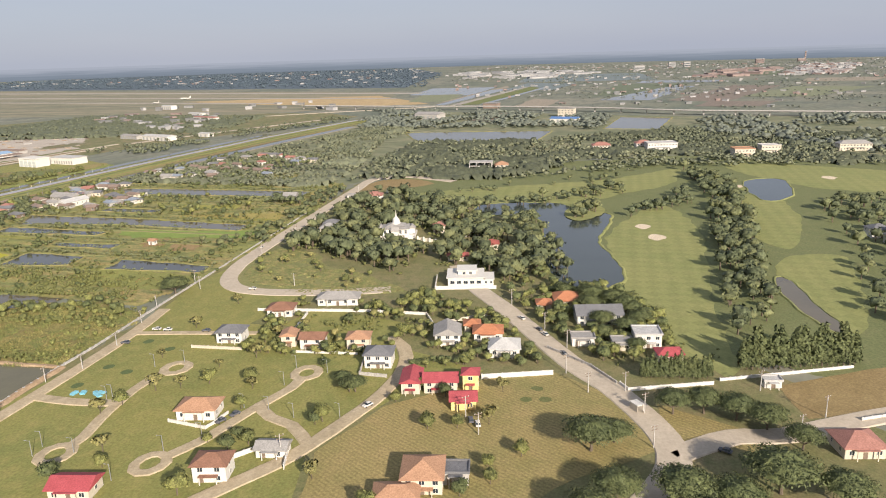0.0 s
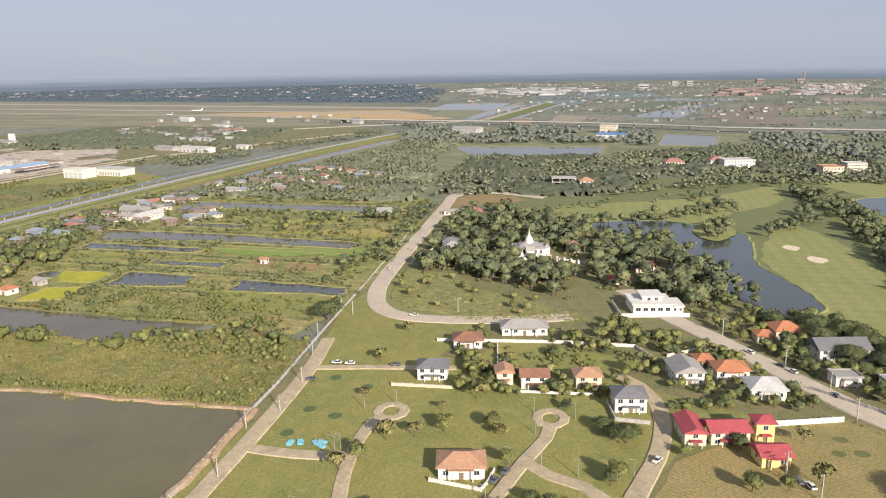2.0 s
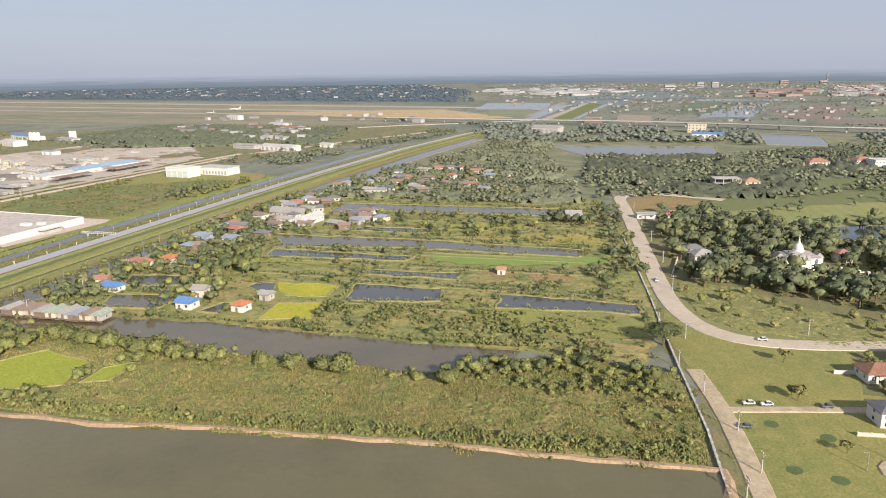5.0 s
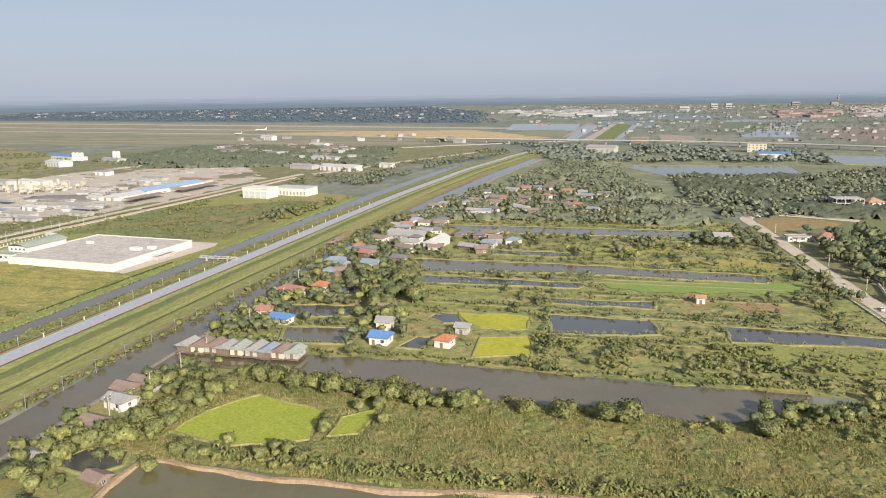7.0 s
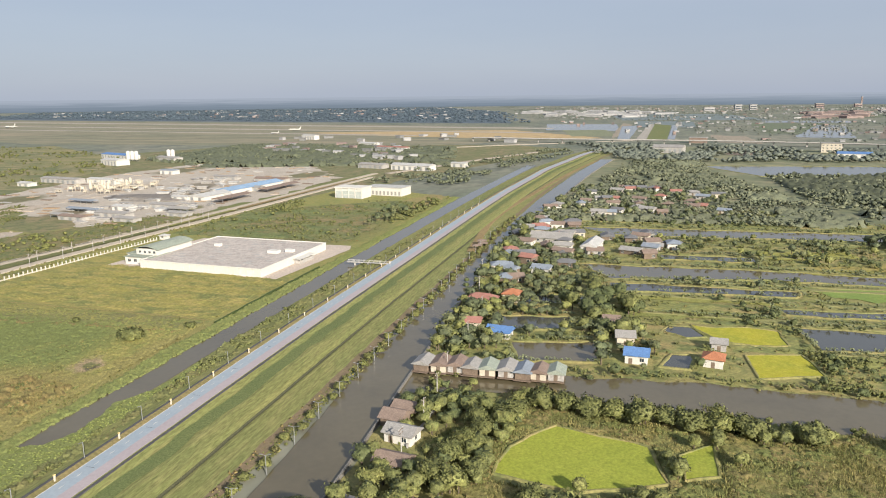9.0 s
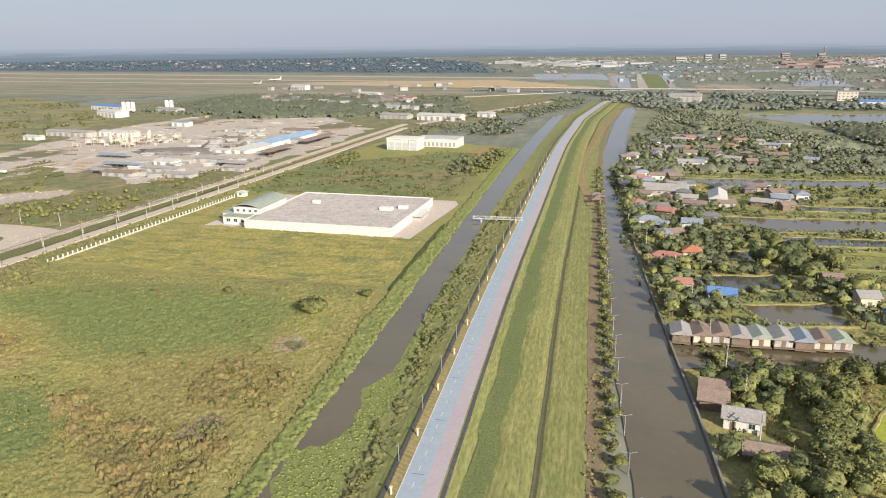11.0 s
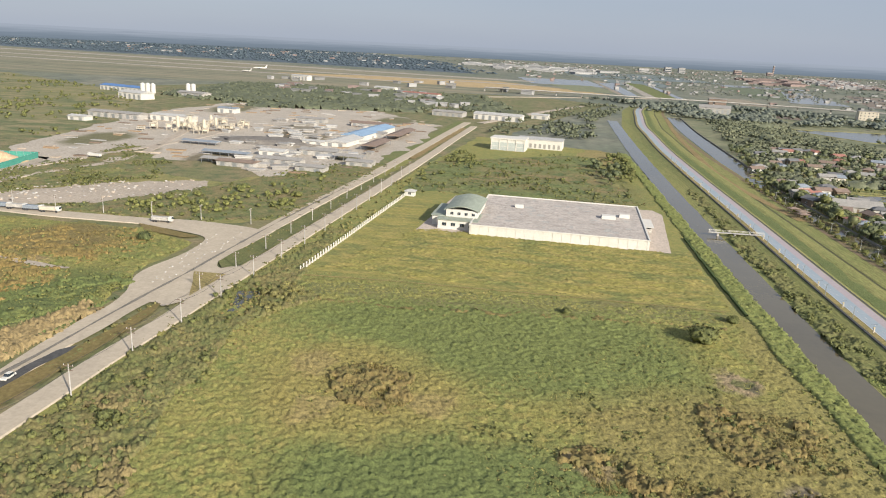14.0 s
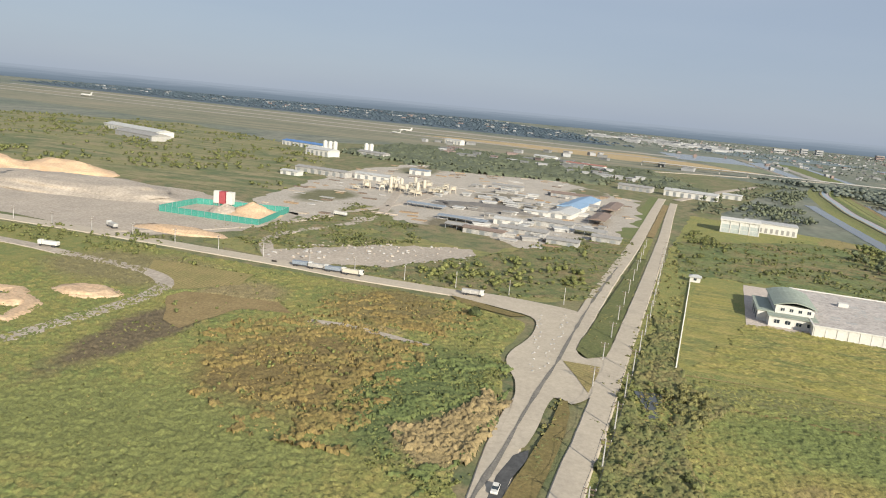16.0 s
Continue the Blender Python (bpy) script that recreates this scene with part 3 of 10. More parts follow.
def thicket(name, label, pts, cell, h, mat, seed, avoid=(), spike=0.7, clump=6.0, gap=0.0, stray=4.0):
    """A closed stand of grass or reeds: a rough leafy top that falls to the ground at its rim."""
    rng = np.random.default_rng(seed)
    a = np.array(pts, float)
    lo, hi = a.min(0), a.max(0)
    nx, ny = int((hi[0] - lo[0]) / cell) + 2, int((hi[1] - lo[1]) / cell) + 2
    x, y = np.meshgrid(lo[0] + np.arange(nx) * cell, lo[1] + np.arange(ny) * cell, indexing="ij")
    x = x + rng.uniform(-0.42, 0.42, x.shape) * cell
    y = y + rng.uniform(-0.42, 0.42, y.shape) * cell
    wx = x + (hills(x, y, 5, seed + 1) - 0.5) * stray
    wy = y + (hills(x, y, 5, seed + 2) - 0.5) * stray
    keep = inside(wx.ravel(), wy.ravel(), pts).reshape(x.shape)
    for other in avoid:
        keep &= ~inside(x.ravel(), y.ravel(), other).reshape(x.shape)
    lump = 0.55 * hills(x, y, clump, seed + 3) + 0.3 * hills(x, y, clump * 0.35, seed + 4) + 0.15 * hills(x, y, clump * 3, seed + 5)
    if gap:
        keep &= hills(x, y, clump * 2.2, seed + 6) * 0.6 + hills(x, y, clump * 0.7, seed + 7) * 0.4 > gap
    z = h * (0.25 + 1.1 * lump) * (1 - spike + 2 * spike * rng.random(x.shape) ** 1.5)
    full = keep.copy()
    full[1:] &= keep[:-1]
    full[:-1] &= keep[1:]
    full[:, 1:] &= keep[:, :-1]
    full[:, :-1] &= keep[:, 1:]
    z = np.where(full, z, 0.02)
    face = keep[:-1, :-1] & keep[1:, :-1] & keep[1:, 1:] & keep[:-1, 1:]
    ii, jj = np.nonzero(face)
    idx = np.arange(nx * ny).reshape(nx, ny)
    corner = np.stack([idx[ii, jj], idx[ii + 1, jj], idx[ii + 1, jj + 1], idx[ii, jj + 1]], 1)
    co = np.stack([x, y, z], -1).reshape(-1, 3)
    used = np.unique(corner)
    new_id = np.full(nx * ny, -1)
    new_id[used] = np.arange(len(used))
    me = bpy.data.meshes.new(name)
    me.from_pydata(co[used].tolist(), [], new_id[corner].tolist())
    me.polygons.foreach_set("use_smooth", np.ones(len(me.polygons), bool))
    me.materials.append(mat)
    return tagged(new(name, me), label, "plants", "", "stuff")



# ---- land ----
far = 5200
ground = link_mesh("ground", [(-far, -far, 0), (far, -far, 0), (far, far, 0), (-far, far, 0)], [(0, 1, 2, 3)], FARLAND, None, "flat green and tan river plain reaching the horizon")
tagged(ground, "", "ground", "", "structure")

# glowing backdrop: distance haze painted as a ramp from slate to sky tone
RIM = bpy.data.materials.new("glowing_haze_rim")
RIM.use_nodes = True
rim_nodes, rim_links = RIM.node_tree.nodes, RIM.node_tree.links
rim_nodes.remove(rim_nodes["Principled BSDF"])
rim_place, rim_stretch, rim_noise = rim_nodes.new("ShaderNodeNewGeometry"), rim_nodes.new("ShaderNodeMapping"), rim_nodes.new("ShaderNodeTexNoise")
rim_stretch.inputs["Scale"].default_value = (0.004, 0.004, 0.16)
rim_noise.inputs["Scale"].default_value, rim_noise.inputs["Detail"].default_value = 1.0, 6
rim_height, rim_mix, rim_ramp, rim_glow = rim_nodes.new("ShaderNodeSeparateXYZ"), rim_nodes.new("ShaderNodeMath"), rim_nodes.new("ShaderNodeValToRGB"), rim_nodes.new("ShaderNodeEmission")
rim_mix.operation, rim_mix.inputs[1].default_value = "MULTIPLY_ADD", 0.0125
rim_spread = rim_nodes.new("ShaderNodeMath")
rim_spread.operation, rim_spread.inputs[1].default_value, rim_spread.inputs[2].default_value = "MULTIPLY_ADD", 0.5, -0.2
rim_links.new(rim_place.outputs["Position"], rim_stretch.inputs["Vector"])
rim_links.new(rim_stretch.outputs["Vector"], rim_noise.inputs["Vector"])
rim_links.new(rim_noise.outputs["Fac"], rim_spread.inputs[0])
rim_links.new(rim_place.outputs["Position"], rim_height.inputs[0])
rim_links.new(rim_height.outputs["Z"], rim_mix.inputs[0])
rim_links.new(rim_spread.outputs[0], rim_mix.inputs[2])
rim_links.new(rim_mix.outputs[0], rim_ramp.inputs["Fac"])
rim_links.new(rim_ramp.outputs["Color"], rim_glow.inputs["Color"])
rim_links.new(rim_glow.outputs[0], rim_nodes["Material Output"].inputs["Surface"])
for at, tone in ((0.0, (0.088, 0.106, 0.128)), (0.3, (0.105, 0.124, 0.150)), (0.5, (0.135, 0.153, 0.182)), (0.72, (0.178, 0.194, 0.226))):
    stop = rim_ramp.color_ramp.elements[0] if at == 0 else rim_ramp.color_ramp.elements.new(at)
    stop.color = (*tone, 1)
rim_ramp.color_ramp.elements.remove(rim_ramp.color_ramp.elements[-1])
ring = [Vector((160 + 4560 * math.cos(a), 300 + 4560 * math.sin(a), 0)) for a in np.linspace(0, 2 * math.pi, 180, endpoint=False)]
sweep("backdrop", "glowing painted haze along the plain's far rim under the sky", ring, [(0, -2), (0, 64)], RIM, True, "backdrop")

ESTATE_LAWN = [(217.7, 174.1), (295.6, 170.8), (347.6, 175.9), (374.7, 182.4), (415.1, 181.2), (388, 175.7), (374.2, 160.4), (372.6, 130.5), (341.9, 136.2), (334, 82.6), (320.8, 47.3), (302, 66.3), (270.6, 80), (239.6, 69.7), (215.6, 71.1)]
patch("lawn", "mown green estate lawn between the lanes", ESTATE_LAWN, 0.06, LAWN, 0.6)
patch("lawn", "walled green garden lawn", [(342.6, 124.1), (361.8, 119.1), (351.2, 75.6), (333.1, 84.6)], 0.08, LAWN, 0.3)
patch("dry_lawn", "dry yellowed vacant plot with mowing lines", [(269.5, 77.1), (294.3, 68.7), (317.9, 44.4), (325.2, 29.1), (313.3, 11.7), (289.1, -2), (267.4, 21.2), (238.9, 35.8), (235.7, 67.9)], 0.08, DRY, 0.8)
patch("dry_lawn", "dry yellowed roadside plot", [(310.2, -0.1), (301.1, -23.6), (291.6, -21.1), (292.9, -3.2)], 0.08, DRY, 0.6)
patch("dry_lawn", "bare sandy vacant lot by the lane", [(327.8, -31), (348.3, -64.1), (323.3, -66.7), (310.5, -36.1)], 0.08, TAN, 0.6)
WILD_FIELD = [(296.7, 176.7), (292.3, 242.1), (286.1, 305.7), (285.7, 372), (304.5, 390), (337.8, 375.1), (335, 338.1), (330.3, 303.2), (331.6, 273), (328.1, 246.1), (344, 226.2), (350.3, 206.8), (342.9, 180.2), (320.7, 176.4)]
patch("wild_field", "overgrown field of tall grass and reeds", WILD_FIELD, 0.06, WILD, 1.5)
MARSHES = [(349.8, 187.8), (351.6, 223.8), (352.2, 291.9), (354.2, 332), (344.2, 398.8), (394.5, 406.1), (590.3, 410), (678.4, 389.5), (648.3, 265.2), (600.6, 209.9), (511.6, 192.8), (431.6, 185.2), (394, 183.3)]
patch("marsh", "marshy orchard land between fish ponds", MARSHES, 0.05, MARSH, 1.5)
MEADOW_GROUND = surface("canal_meadow_grass", ((0.235, 0.225, 0.07), (0.18, 0.198, 0.062), (0.29, 0.25, 0.084)), 18, 2.6, 0.42, bump=0.9, grain=0.42, spread=0.11, spots=(
    (349, 548, 17, 44, (0.175, 0.20, 0.064)), (318, 512, 24, 17, (0.275, 0.235, 0.085)), (293, 499, 26, 22, (0.245, 0.215, 0.078)),
    (283, 543, 17, 30, (0.155, 0.185, 0.062)), (314, 566, 19, 21, (0.285, 0.245, 0.082)), (304, 571, 5, 4, (0.31, 0.25, 0.10)), (309, 553, 5, 5, (0.31, 0.25, 0.10)), (322, 577, 5, 5, (0.31, 0.25, 0.10)), (304, 498, 20, 18, (0.255, 0.22, 0.08)), (340, 528, 24, 34, (0.175, 0.20, 0.065)), (330, 491.5, 6.5, 4.6, (0.32, 0.25, 0.15)), (330, 491.5, 3.2, 2.2, (0.15, 0.15, 0.065)), (326.5, 490, 1.6, 1.4, (0.11, 0.10, 0.065)), (289, 494, 6, 4, (0.21, 0.175, 0.12)), (318, 480, 60, 6, (0.27, 0.24, 0.085)),
    (295, 523, 4, 5, (0.30, 0.235, 0.12)), (540, 520, 60, 40, (0.16, 0.155, 0.065))))
patch("meadow", "rough green meadow beside the canal", [(188.4, 475.1), (674.9, 469.3), (723.6, 565), (571, 587.6), (437.5, 602.9), (332.7, 615.4), (189.6, 626.8)], 0.05, MEADOW_GROUND, 1.0)
COMPOUND_GRASS = surface("yellowish_meadow", ((0.262, 0.236, 0.066), (0.165, 0.175, 0.058), (0.315, 0.262, 0.086)), 9, 3.2, 0.45, bump=0.6, grain=0.42, spread=0.09, stretch=(1, 0.4, 1))
patch("meadow", "mown yellowish grass in front of the warehouse", [(374.3, 480.7), (432.5, 478.2), (441.1, 572.8), (486.9, 571.7), (488.9, 582.7), (382.1, 596.2)], 0.09, COMPOUND_GRASS, 0.5)
WEST_FIELD = [(189.8, 639.8), (342.4, 636.1), (367.3, 639.5), (399.7, 636.7), (411.4, 659.4), (415.9, 727.1), (424.3, 806.6), (426.2, 1005.8), (193.4, 1011.2)]
WEST_GROUND = surface("west_field_grass", ((0.215, 0.208, 0.066), (0.158, 0.18, 0.058), (0.265, 0.23, 0.078)), 16, 2.8, 0.45, bump=0.9, grain=0.42, spread=0.1, spots=(
    (338, 680, 27, 19, (0.20, 0.15, 0.06)), (394, 676, 18, 18, (0.20, 0.16, 0.065)), (337, 650, 30, 12, (0.12, 0.145, 0.052)), (318, 641, 12, 7, (0.30, 0.23, 0.11)), (347, 722, 34, 8, (0.15, 0.118, 0.07)),
    (382, 718, 15, 12, (0.26, 0.21, 0.105)), (300, 692, 17, 34, (0.20, 0.21, 0.07)), (392, 760, 20, 30, (0.22, 0.19, 0.09)), (370, 678, 3, 14, (0.30, 0.23, 0.11))))
patch("wild_field", "overgrown field of green and rust-coloured weeds", WEST_FIELD, 0.05, WEST_GROUND, 1.0)
patch("weed_patch", "broad drift of reddish dry weeds", [(522.8, 534.9), (589.3, 503.3), (627.3, 482.4), (551.7, 564.2)], 0.1, RUST, 2.5, 2.0, 6.0, True)
patch("weed_patch", "strip of dry yellow grass", [(627.5, 502.4), (684.7, 491), (675, 476.3), (623.5, 480.5)], 0.104, DRY, 2.5, 2.0, 6.0, True)
patch("scrub", "scrubby ground with rust-coloured weeds by the side road", [(422.7, 647.1), (437.7, 618.8), (580.8, 605.4), (562, 643.7), (495.4, 665.3), (515.3, 744.6), (439.1, 766.4), (427.3, 726.8)], 0.05, MARSH, 2.0)
patch("verge", "green verge along the dual road", [(580.8, 605.4), (819.2, 583.6), (828.8, 589.4), (590.4, 615.1)], 0.07, MEADOW, 0.8)
YARD = [(562, 808), (624, 816), (770, 830), (870, 815), (905, 760), (895, 683), (776, 600), (690, 600), (605, 611), (530, 616), (505, 642), (515, 655), (545, 672), (541, 693), (548, 720), (530, 730), (520, 769), (523, 792)]
YARD_GROUND = surface("dusty_yard", ((0.44, 0.385, 0.315), (0.37, 0.325, 0.27), (0.50, 0.44, 0.37)), 30, 8, 1.2, spots=(
    (600, 785, 32, 15, (0.17, 0.16, 0.085)), (560, 745, 22, 12, (0.17, 0.16, 0.085)), (645, 668, 34, 8, (0.22, 0.185, 0.12)), (670, 688, 46, 9, (0.165, 0.14, 0.10)), (700, 700, 26, 14, (0.235, 0.205, 0.15)), (800, 640, 30, 16, (0.18, 0.17, 0.09)),
    (820, 790, 40, 18, (0.19, 0.175, 0.10)), (560, 700, 20, 10, (0.20, 0.17, 0.11)), (590, 632, 16, 8, (0.19, 0.175, 0.09)), (735, 770, 30, 14, (0.50, 0.45, 0.39))))
patch("works_yard", "pale dusty yard of a concrete works", YARD, 0.09, YARD_GROUND, 6.0, 4.0, 16)
patch("works_yard", "pale gravel stockpile ground", [(517.7, 993.6), (569.9, 962.5), (550.6, 843.5), (528.9, 769.2), (475.3, 755.5), (429.9, 796.5), (440.1, 866), (450.6, 965.4)], 0.09, SAND, 3.0, 5.0, 20)
patch("rubble", "strip of pale broken rubble", [(424.5, 728.8), (440.8, 741.4), (476.8, 711.6), (495.5, 675.3), (466.7, 658), (452.6, 674.3), (438.5, 696.6)], 0.10, SAND, 3.0, 3.0, 8)
patch("meadow", "green rough pasture before the airfield", [(555.8, 982.8), (582.7, 802.8), (802.9, 867.3), (937.4, 953.8), (1126.2, 1222.6), (883.3, 1493.6), (596.5, 1250.5)], 0.05, surface("rough_pasture", ((0.215, 0.20, 0.088), (0.115, 0.138, 0.062), (0.255, 0.215, 0.115)), 46, 13, 2.2, bump=0, spread=0.08, stretch=(1, 0.4, 1)), 5.0, 10, 40)
patch("airfield_grass", "wide tan and green airfield grass", [(1156, 1261.2), (1195.6, 636.4), (1362.2, 461.8), (1804.9, 584.1), (2299.7, 2445.6), (1499.8, 2445.6)], 0.05, surface("airfield_grass", ((0.215, 0.20, 0.135), (0.165, 0.17, 0.112), (0.27, 0.232, 0.16)), 110, 30, 6, bump=0, spread=0.09, stretch=(1, 0.14, 1)), 6, 20, 60)
patch("dry_field", "long bare ochre field by the runway end", [(1540, 1000.3), (1666.7, 584.1), (1394.4, 384.9), (1368.1, 464.5), (1417.3, 723.9)], 0.12, surface("ochre_field", ((0.42, 0.31, 0.16), (0.38, 0.28, 0.15), (0.45, 0.34, 0.19)), 80, 20, 5, bump=0, stretch=(1, 0.3, 1)), 5, 15, 50)
for k, (a, b, w) in enumerate((((1741.3, 504.3), (2149.7, 2545.6), 45), ((1565.2, 504.3), (1899.7, 2545.6), 30), ((1456.7, 723.9), (1739.7, 2545.6), 22))):
    road("runway", "long grey airport runway strip", [a, b], w, RUNWAY, 0.18, 60, wob=0)

patch("garden_ground", "green garden and orchard ground of the estate", [(338, 176), (376, 186), (430, 188), (512, 196), (628, 205), (580, 172), (560, 110), (500, 70), (440, 44), (404, 30), (380, 0), (345, -24), (300, -60), (250, -60), (205, 20), (205, 178)], 0.03, surface("garden_grass", ((0.165, 0.162, 0.066), (0.215, 0.18, 0.092), (0.125, 0.135, 0.054)), 14, 4, 0.7, bump=0.5, spread=0.13), 2.0)

patch("roadside_ground", "scrubby olive and tan ground round the works", [(200, 586), (600, 556), (760, 540), (1000, 470), (1150, 420), (1230, 520), (1180, 900), (1000, 1000), (560, 1010), (200, 1012)], 0.01, surface("scrub_ground", ((0.165, 0.17, 0.075), (0.235, 0.19, 0.105), (0.115, 0.132, 0.06)), 26, 7, 1.0, bump=0.4, spread=0.09), 2.0, 8, 30)
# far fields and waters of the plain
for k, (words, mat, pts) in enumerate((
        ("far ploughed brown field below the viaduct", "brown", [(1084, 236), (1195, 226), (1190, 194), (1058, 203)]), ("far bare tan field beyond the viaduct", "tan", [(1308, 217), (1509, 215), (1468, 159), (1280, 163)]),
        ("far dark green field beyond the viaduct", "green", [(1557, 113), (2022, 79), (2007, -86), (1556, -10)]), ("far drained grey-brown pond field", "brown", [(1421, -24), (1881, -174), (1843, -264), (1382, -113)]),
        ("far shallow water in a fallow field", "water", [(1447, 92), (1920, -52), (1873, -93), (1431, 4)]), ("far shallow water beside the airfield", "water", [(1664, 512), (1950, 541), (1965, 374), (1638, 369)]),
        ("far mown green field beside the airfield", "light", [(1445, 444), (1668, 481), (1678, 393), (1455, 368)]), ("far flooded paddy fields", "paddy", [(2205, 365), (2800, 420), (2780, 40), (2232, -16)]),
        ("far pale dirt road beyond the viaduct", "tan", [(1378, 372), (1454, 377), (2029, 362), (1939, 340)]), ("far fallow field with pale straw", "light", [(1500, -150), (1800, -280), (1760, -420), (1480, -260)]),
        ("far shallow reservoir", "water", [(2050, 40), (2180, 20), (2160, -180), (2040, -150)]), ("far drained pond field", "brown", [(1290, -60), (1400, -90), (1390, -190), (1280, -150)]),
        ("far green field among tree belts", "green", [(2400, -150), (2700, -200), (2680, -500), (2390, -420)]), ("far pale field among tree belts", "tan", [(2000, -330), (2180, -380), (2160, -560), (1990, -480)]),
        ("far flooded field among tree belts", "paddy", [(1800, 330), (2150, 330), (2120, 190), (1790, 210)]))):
    # field tones below are greyed so that their colour carries distance haze
    patch("far_field", words, pts, 0.12 + 0.01 * k, {"water": CANAL_WATER, "brown": surface("hazed_brown_field", ((0.19, 0.155, 0.125), (0.22, 0.18, 0.145), (0.165, 0.145, 0.12)), 60, 15, 5, bump=0), "tan": surface("hazed_tan_field", ((0.29, 0.245, 0.19), (0.25, 0.22, 0.165), (0.33, 0.28, 0.215)), 60, 15, 5, bump=0),
          "green": surface("hazed_green_field", ((0.125, 0.15, 0.095), (0.145, 0.165, 0.105), (0.11, 0.13, 0.09)), 70, 18, 5, bump=0), "light": surface("hazed_light_field", ((0.20, 0.215, 0.13), (0.18, 0.195, 0.12), (0.235, 0.23, 0.145)), 70, 18, 5, bump=0),
          "paddy": surface("hazed_paddy", ((0.135, 0.16, 0.14), (0.15, 0.175, 0.15), (0.12, 0.145, 0.125)), 80, 20, 6, bump=0, rough=0.4)}[mat], 3, 12, 40, category="field")
for words, mat, pts in (("far end of the cycle lane beyond the viaduct", RUNWAY, [(1366, 337), (1368, 321), (1957, 290), (1957, 302)]), ("far grass slope of the dike", MEADOW, [(1368, 321), (1371, 289), (1895, 256), (1957, 289)]),
                        ("far canal beside the dike", CANAL_WATER, [(1371, 289), (1372, 277), (1895, 241), (1895, 253)]), ("far canal along the lane", CANAL_WATER, [(1365, 366), (1366, 347), (1895, 324), (1836, 363)])):
    patch("far_dike", words, pts, 0.3, mat, 0.5, 12, 40, category="dike")

patch("golf_rough", "rough green grass between the fairways", [(334, -60), (345, -22), (380, 2), (404, 32), (460, 54), (520, 82), (560, 112), (585, 175), (640, 190), (700, 120), (770, -20), (760, -240), (560, -260), (400, -200), (330, -110)], 0.02, surface("golf_rough_grass", ((0.15, 0.165, 0.068), (0.13, 0.148, 0.06), (0.18, 0.18, 0.08)), 26, 6, 0.9, bump=0.3), 3.0)
# grass colour made greyer and less yellow to stand for haze
patch("orchard_ground", "green ground of orchards and woods", [(580, 215), (640, 205), (720, 120), (770, -20), (760, -240), (700, -520), (1100, -540), (1130, -40), (1220, 284), (1250, 350), (1000, 385), (760, 400), (660, 408), (592, 412)], 0.012, surface("hazed_orchard_grass", ((0.165, 0.178, 0.10), (0.24, 0.226, 0.138), (0.12, 0.138, 0.08)), 34, 8, 2, bump=0, spread=0.1, stretch=(1, 0.45, 1)), 4.0, 8, 30)
# flat sheet under the far forest, in the same painted haze blue
patch("forest_floor", "haze-blue floor of the far forest", [(2009, 640), (2299, 2500), (2499, 2900), (4200, 3300), (4500, 1445), (3300, 900)], 0.012, LEAF["blue"], 10, 30, 120)

# golf course
patch("fairway", "pale green golf fairway along the lake", [(507.5, 18.2), (545.6, 5.2), (556.8, -9.4), (490.3, -22.8), (403.9, -20.1), (334.7, -22.4), (345.6, -8), (377.5, 4.2), (405.6, 12.7), (430.5, 12.4), (446, 16.5), (474, 22)], 0.08, GOLF, 1.5, 3, 9, True)
patch("fairway", "broad pale green golf fairway beyond the lake", [(576.1, 154.2), (642.4, 35.8), (698.7, -17), (636.4, -11.7), (593.9, 18.5), (553.4, 52.6), (543.2, 107.1)], 0.08, GOLF, 2, 4, 12, True)
patch("fairway", "pale green golf fairway between tree belts", [(607.1, -33), (625.6, -62.9), (547.6, -74.7), (475.1, -58.9), (516.7, -40.2)], 0.08, GOLF, 1.5, 3, 9, True)
patch("fairway", "pale green golf fairway beside the stream", [(451.3, -49.6), (464.1, -78.2), (400.9, -70.9), (371.4, -61.3), (383.1, -52)], 0.08, GOLF, 1.5, 3, 9, True)
patch("fairway", "far golf fairway at the edge of the woods", [(726.6, -53.3), (695.2, -166), (618.4, -171.9), (633.6, -93.2)], 0.08, GOLF, 2, 4, 12, True)
for x, y, r in ((485.9, -1.6, 4.5), (507.2, 5.2, 4), (553.2, 82.6, 4), (628.7, -53.1, 4), (667.6, -114.9, 5)):
    patch("bunker", "pale sand bunker on the fairway", [(x - r * 1.4, y), (x, y + r), (x + r * 1.4, y + 0.3 * r), (x + 0.3 * r, y - r)], 0.12, surface("bunker_sand", ((0.62, 0.52, 0.38), (0.58, 0.48, 0.35), (0.66, 0.56, 0.42)), 6, 2, 0.5), 0.5, 1.5, 4, True)

patch("village_ground", "leafy ground of the canal village", [(216, 368), (262, 371), (286, 371), (306, 388), (338, 374), (346, 398), (340, 401), (290, 400), (216, 399)], 0.055, MARSH, 1.0)

for x, y in ((320, 161), (300, 160), (298, 152), (287, 160), (316, 150)):
    patch("planting_bed", "round dark green planting bed on the lawn", [(x - 1.9, y), (x - 0.6, y + 1.7), (x + 1.5, y + 1.1), (x + 1.7, y - 0.9), (x - 0.3, y - 1.7)], 0.10, surface("bed_grass", ((0.085, 0.115, 0.042), (0.10, 0.13, 0.05), (0.075, 0.10, 0.04)), 3, 1, 0.3, bump=0.5), 0.2, 1.0, 3, True)
for x, y in ((313, 31), (306, 33), (307, 28)):
    patch("planting_bed", "round patch of green weeds on the dry plot", [(x - 1.7, y), (x - 0.4, y + 1.9), (x + 1.4, y + 0.8), (x + 1.2, y - 1.1), (x - 0.4, y - 1.6)], 0.11, WILD, 0.2, 1.0, 3, True)
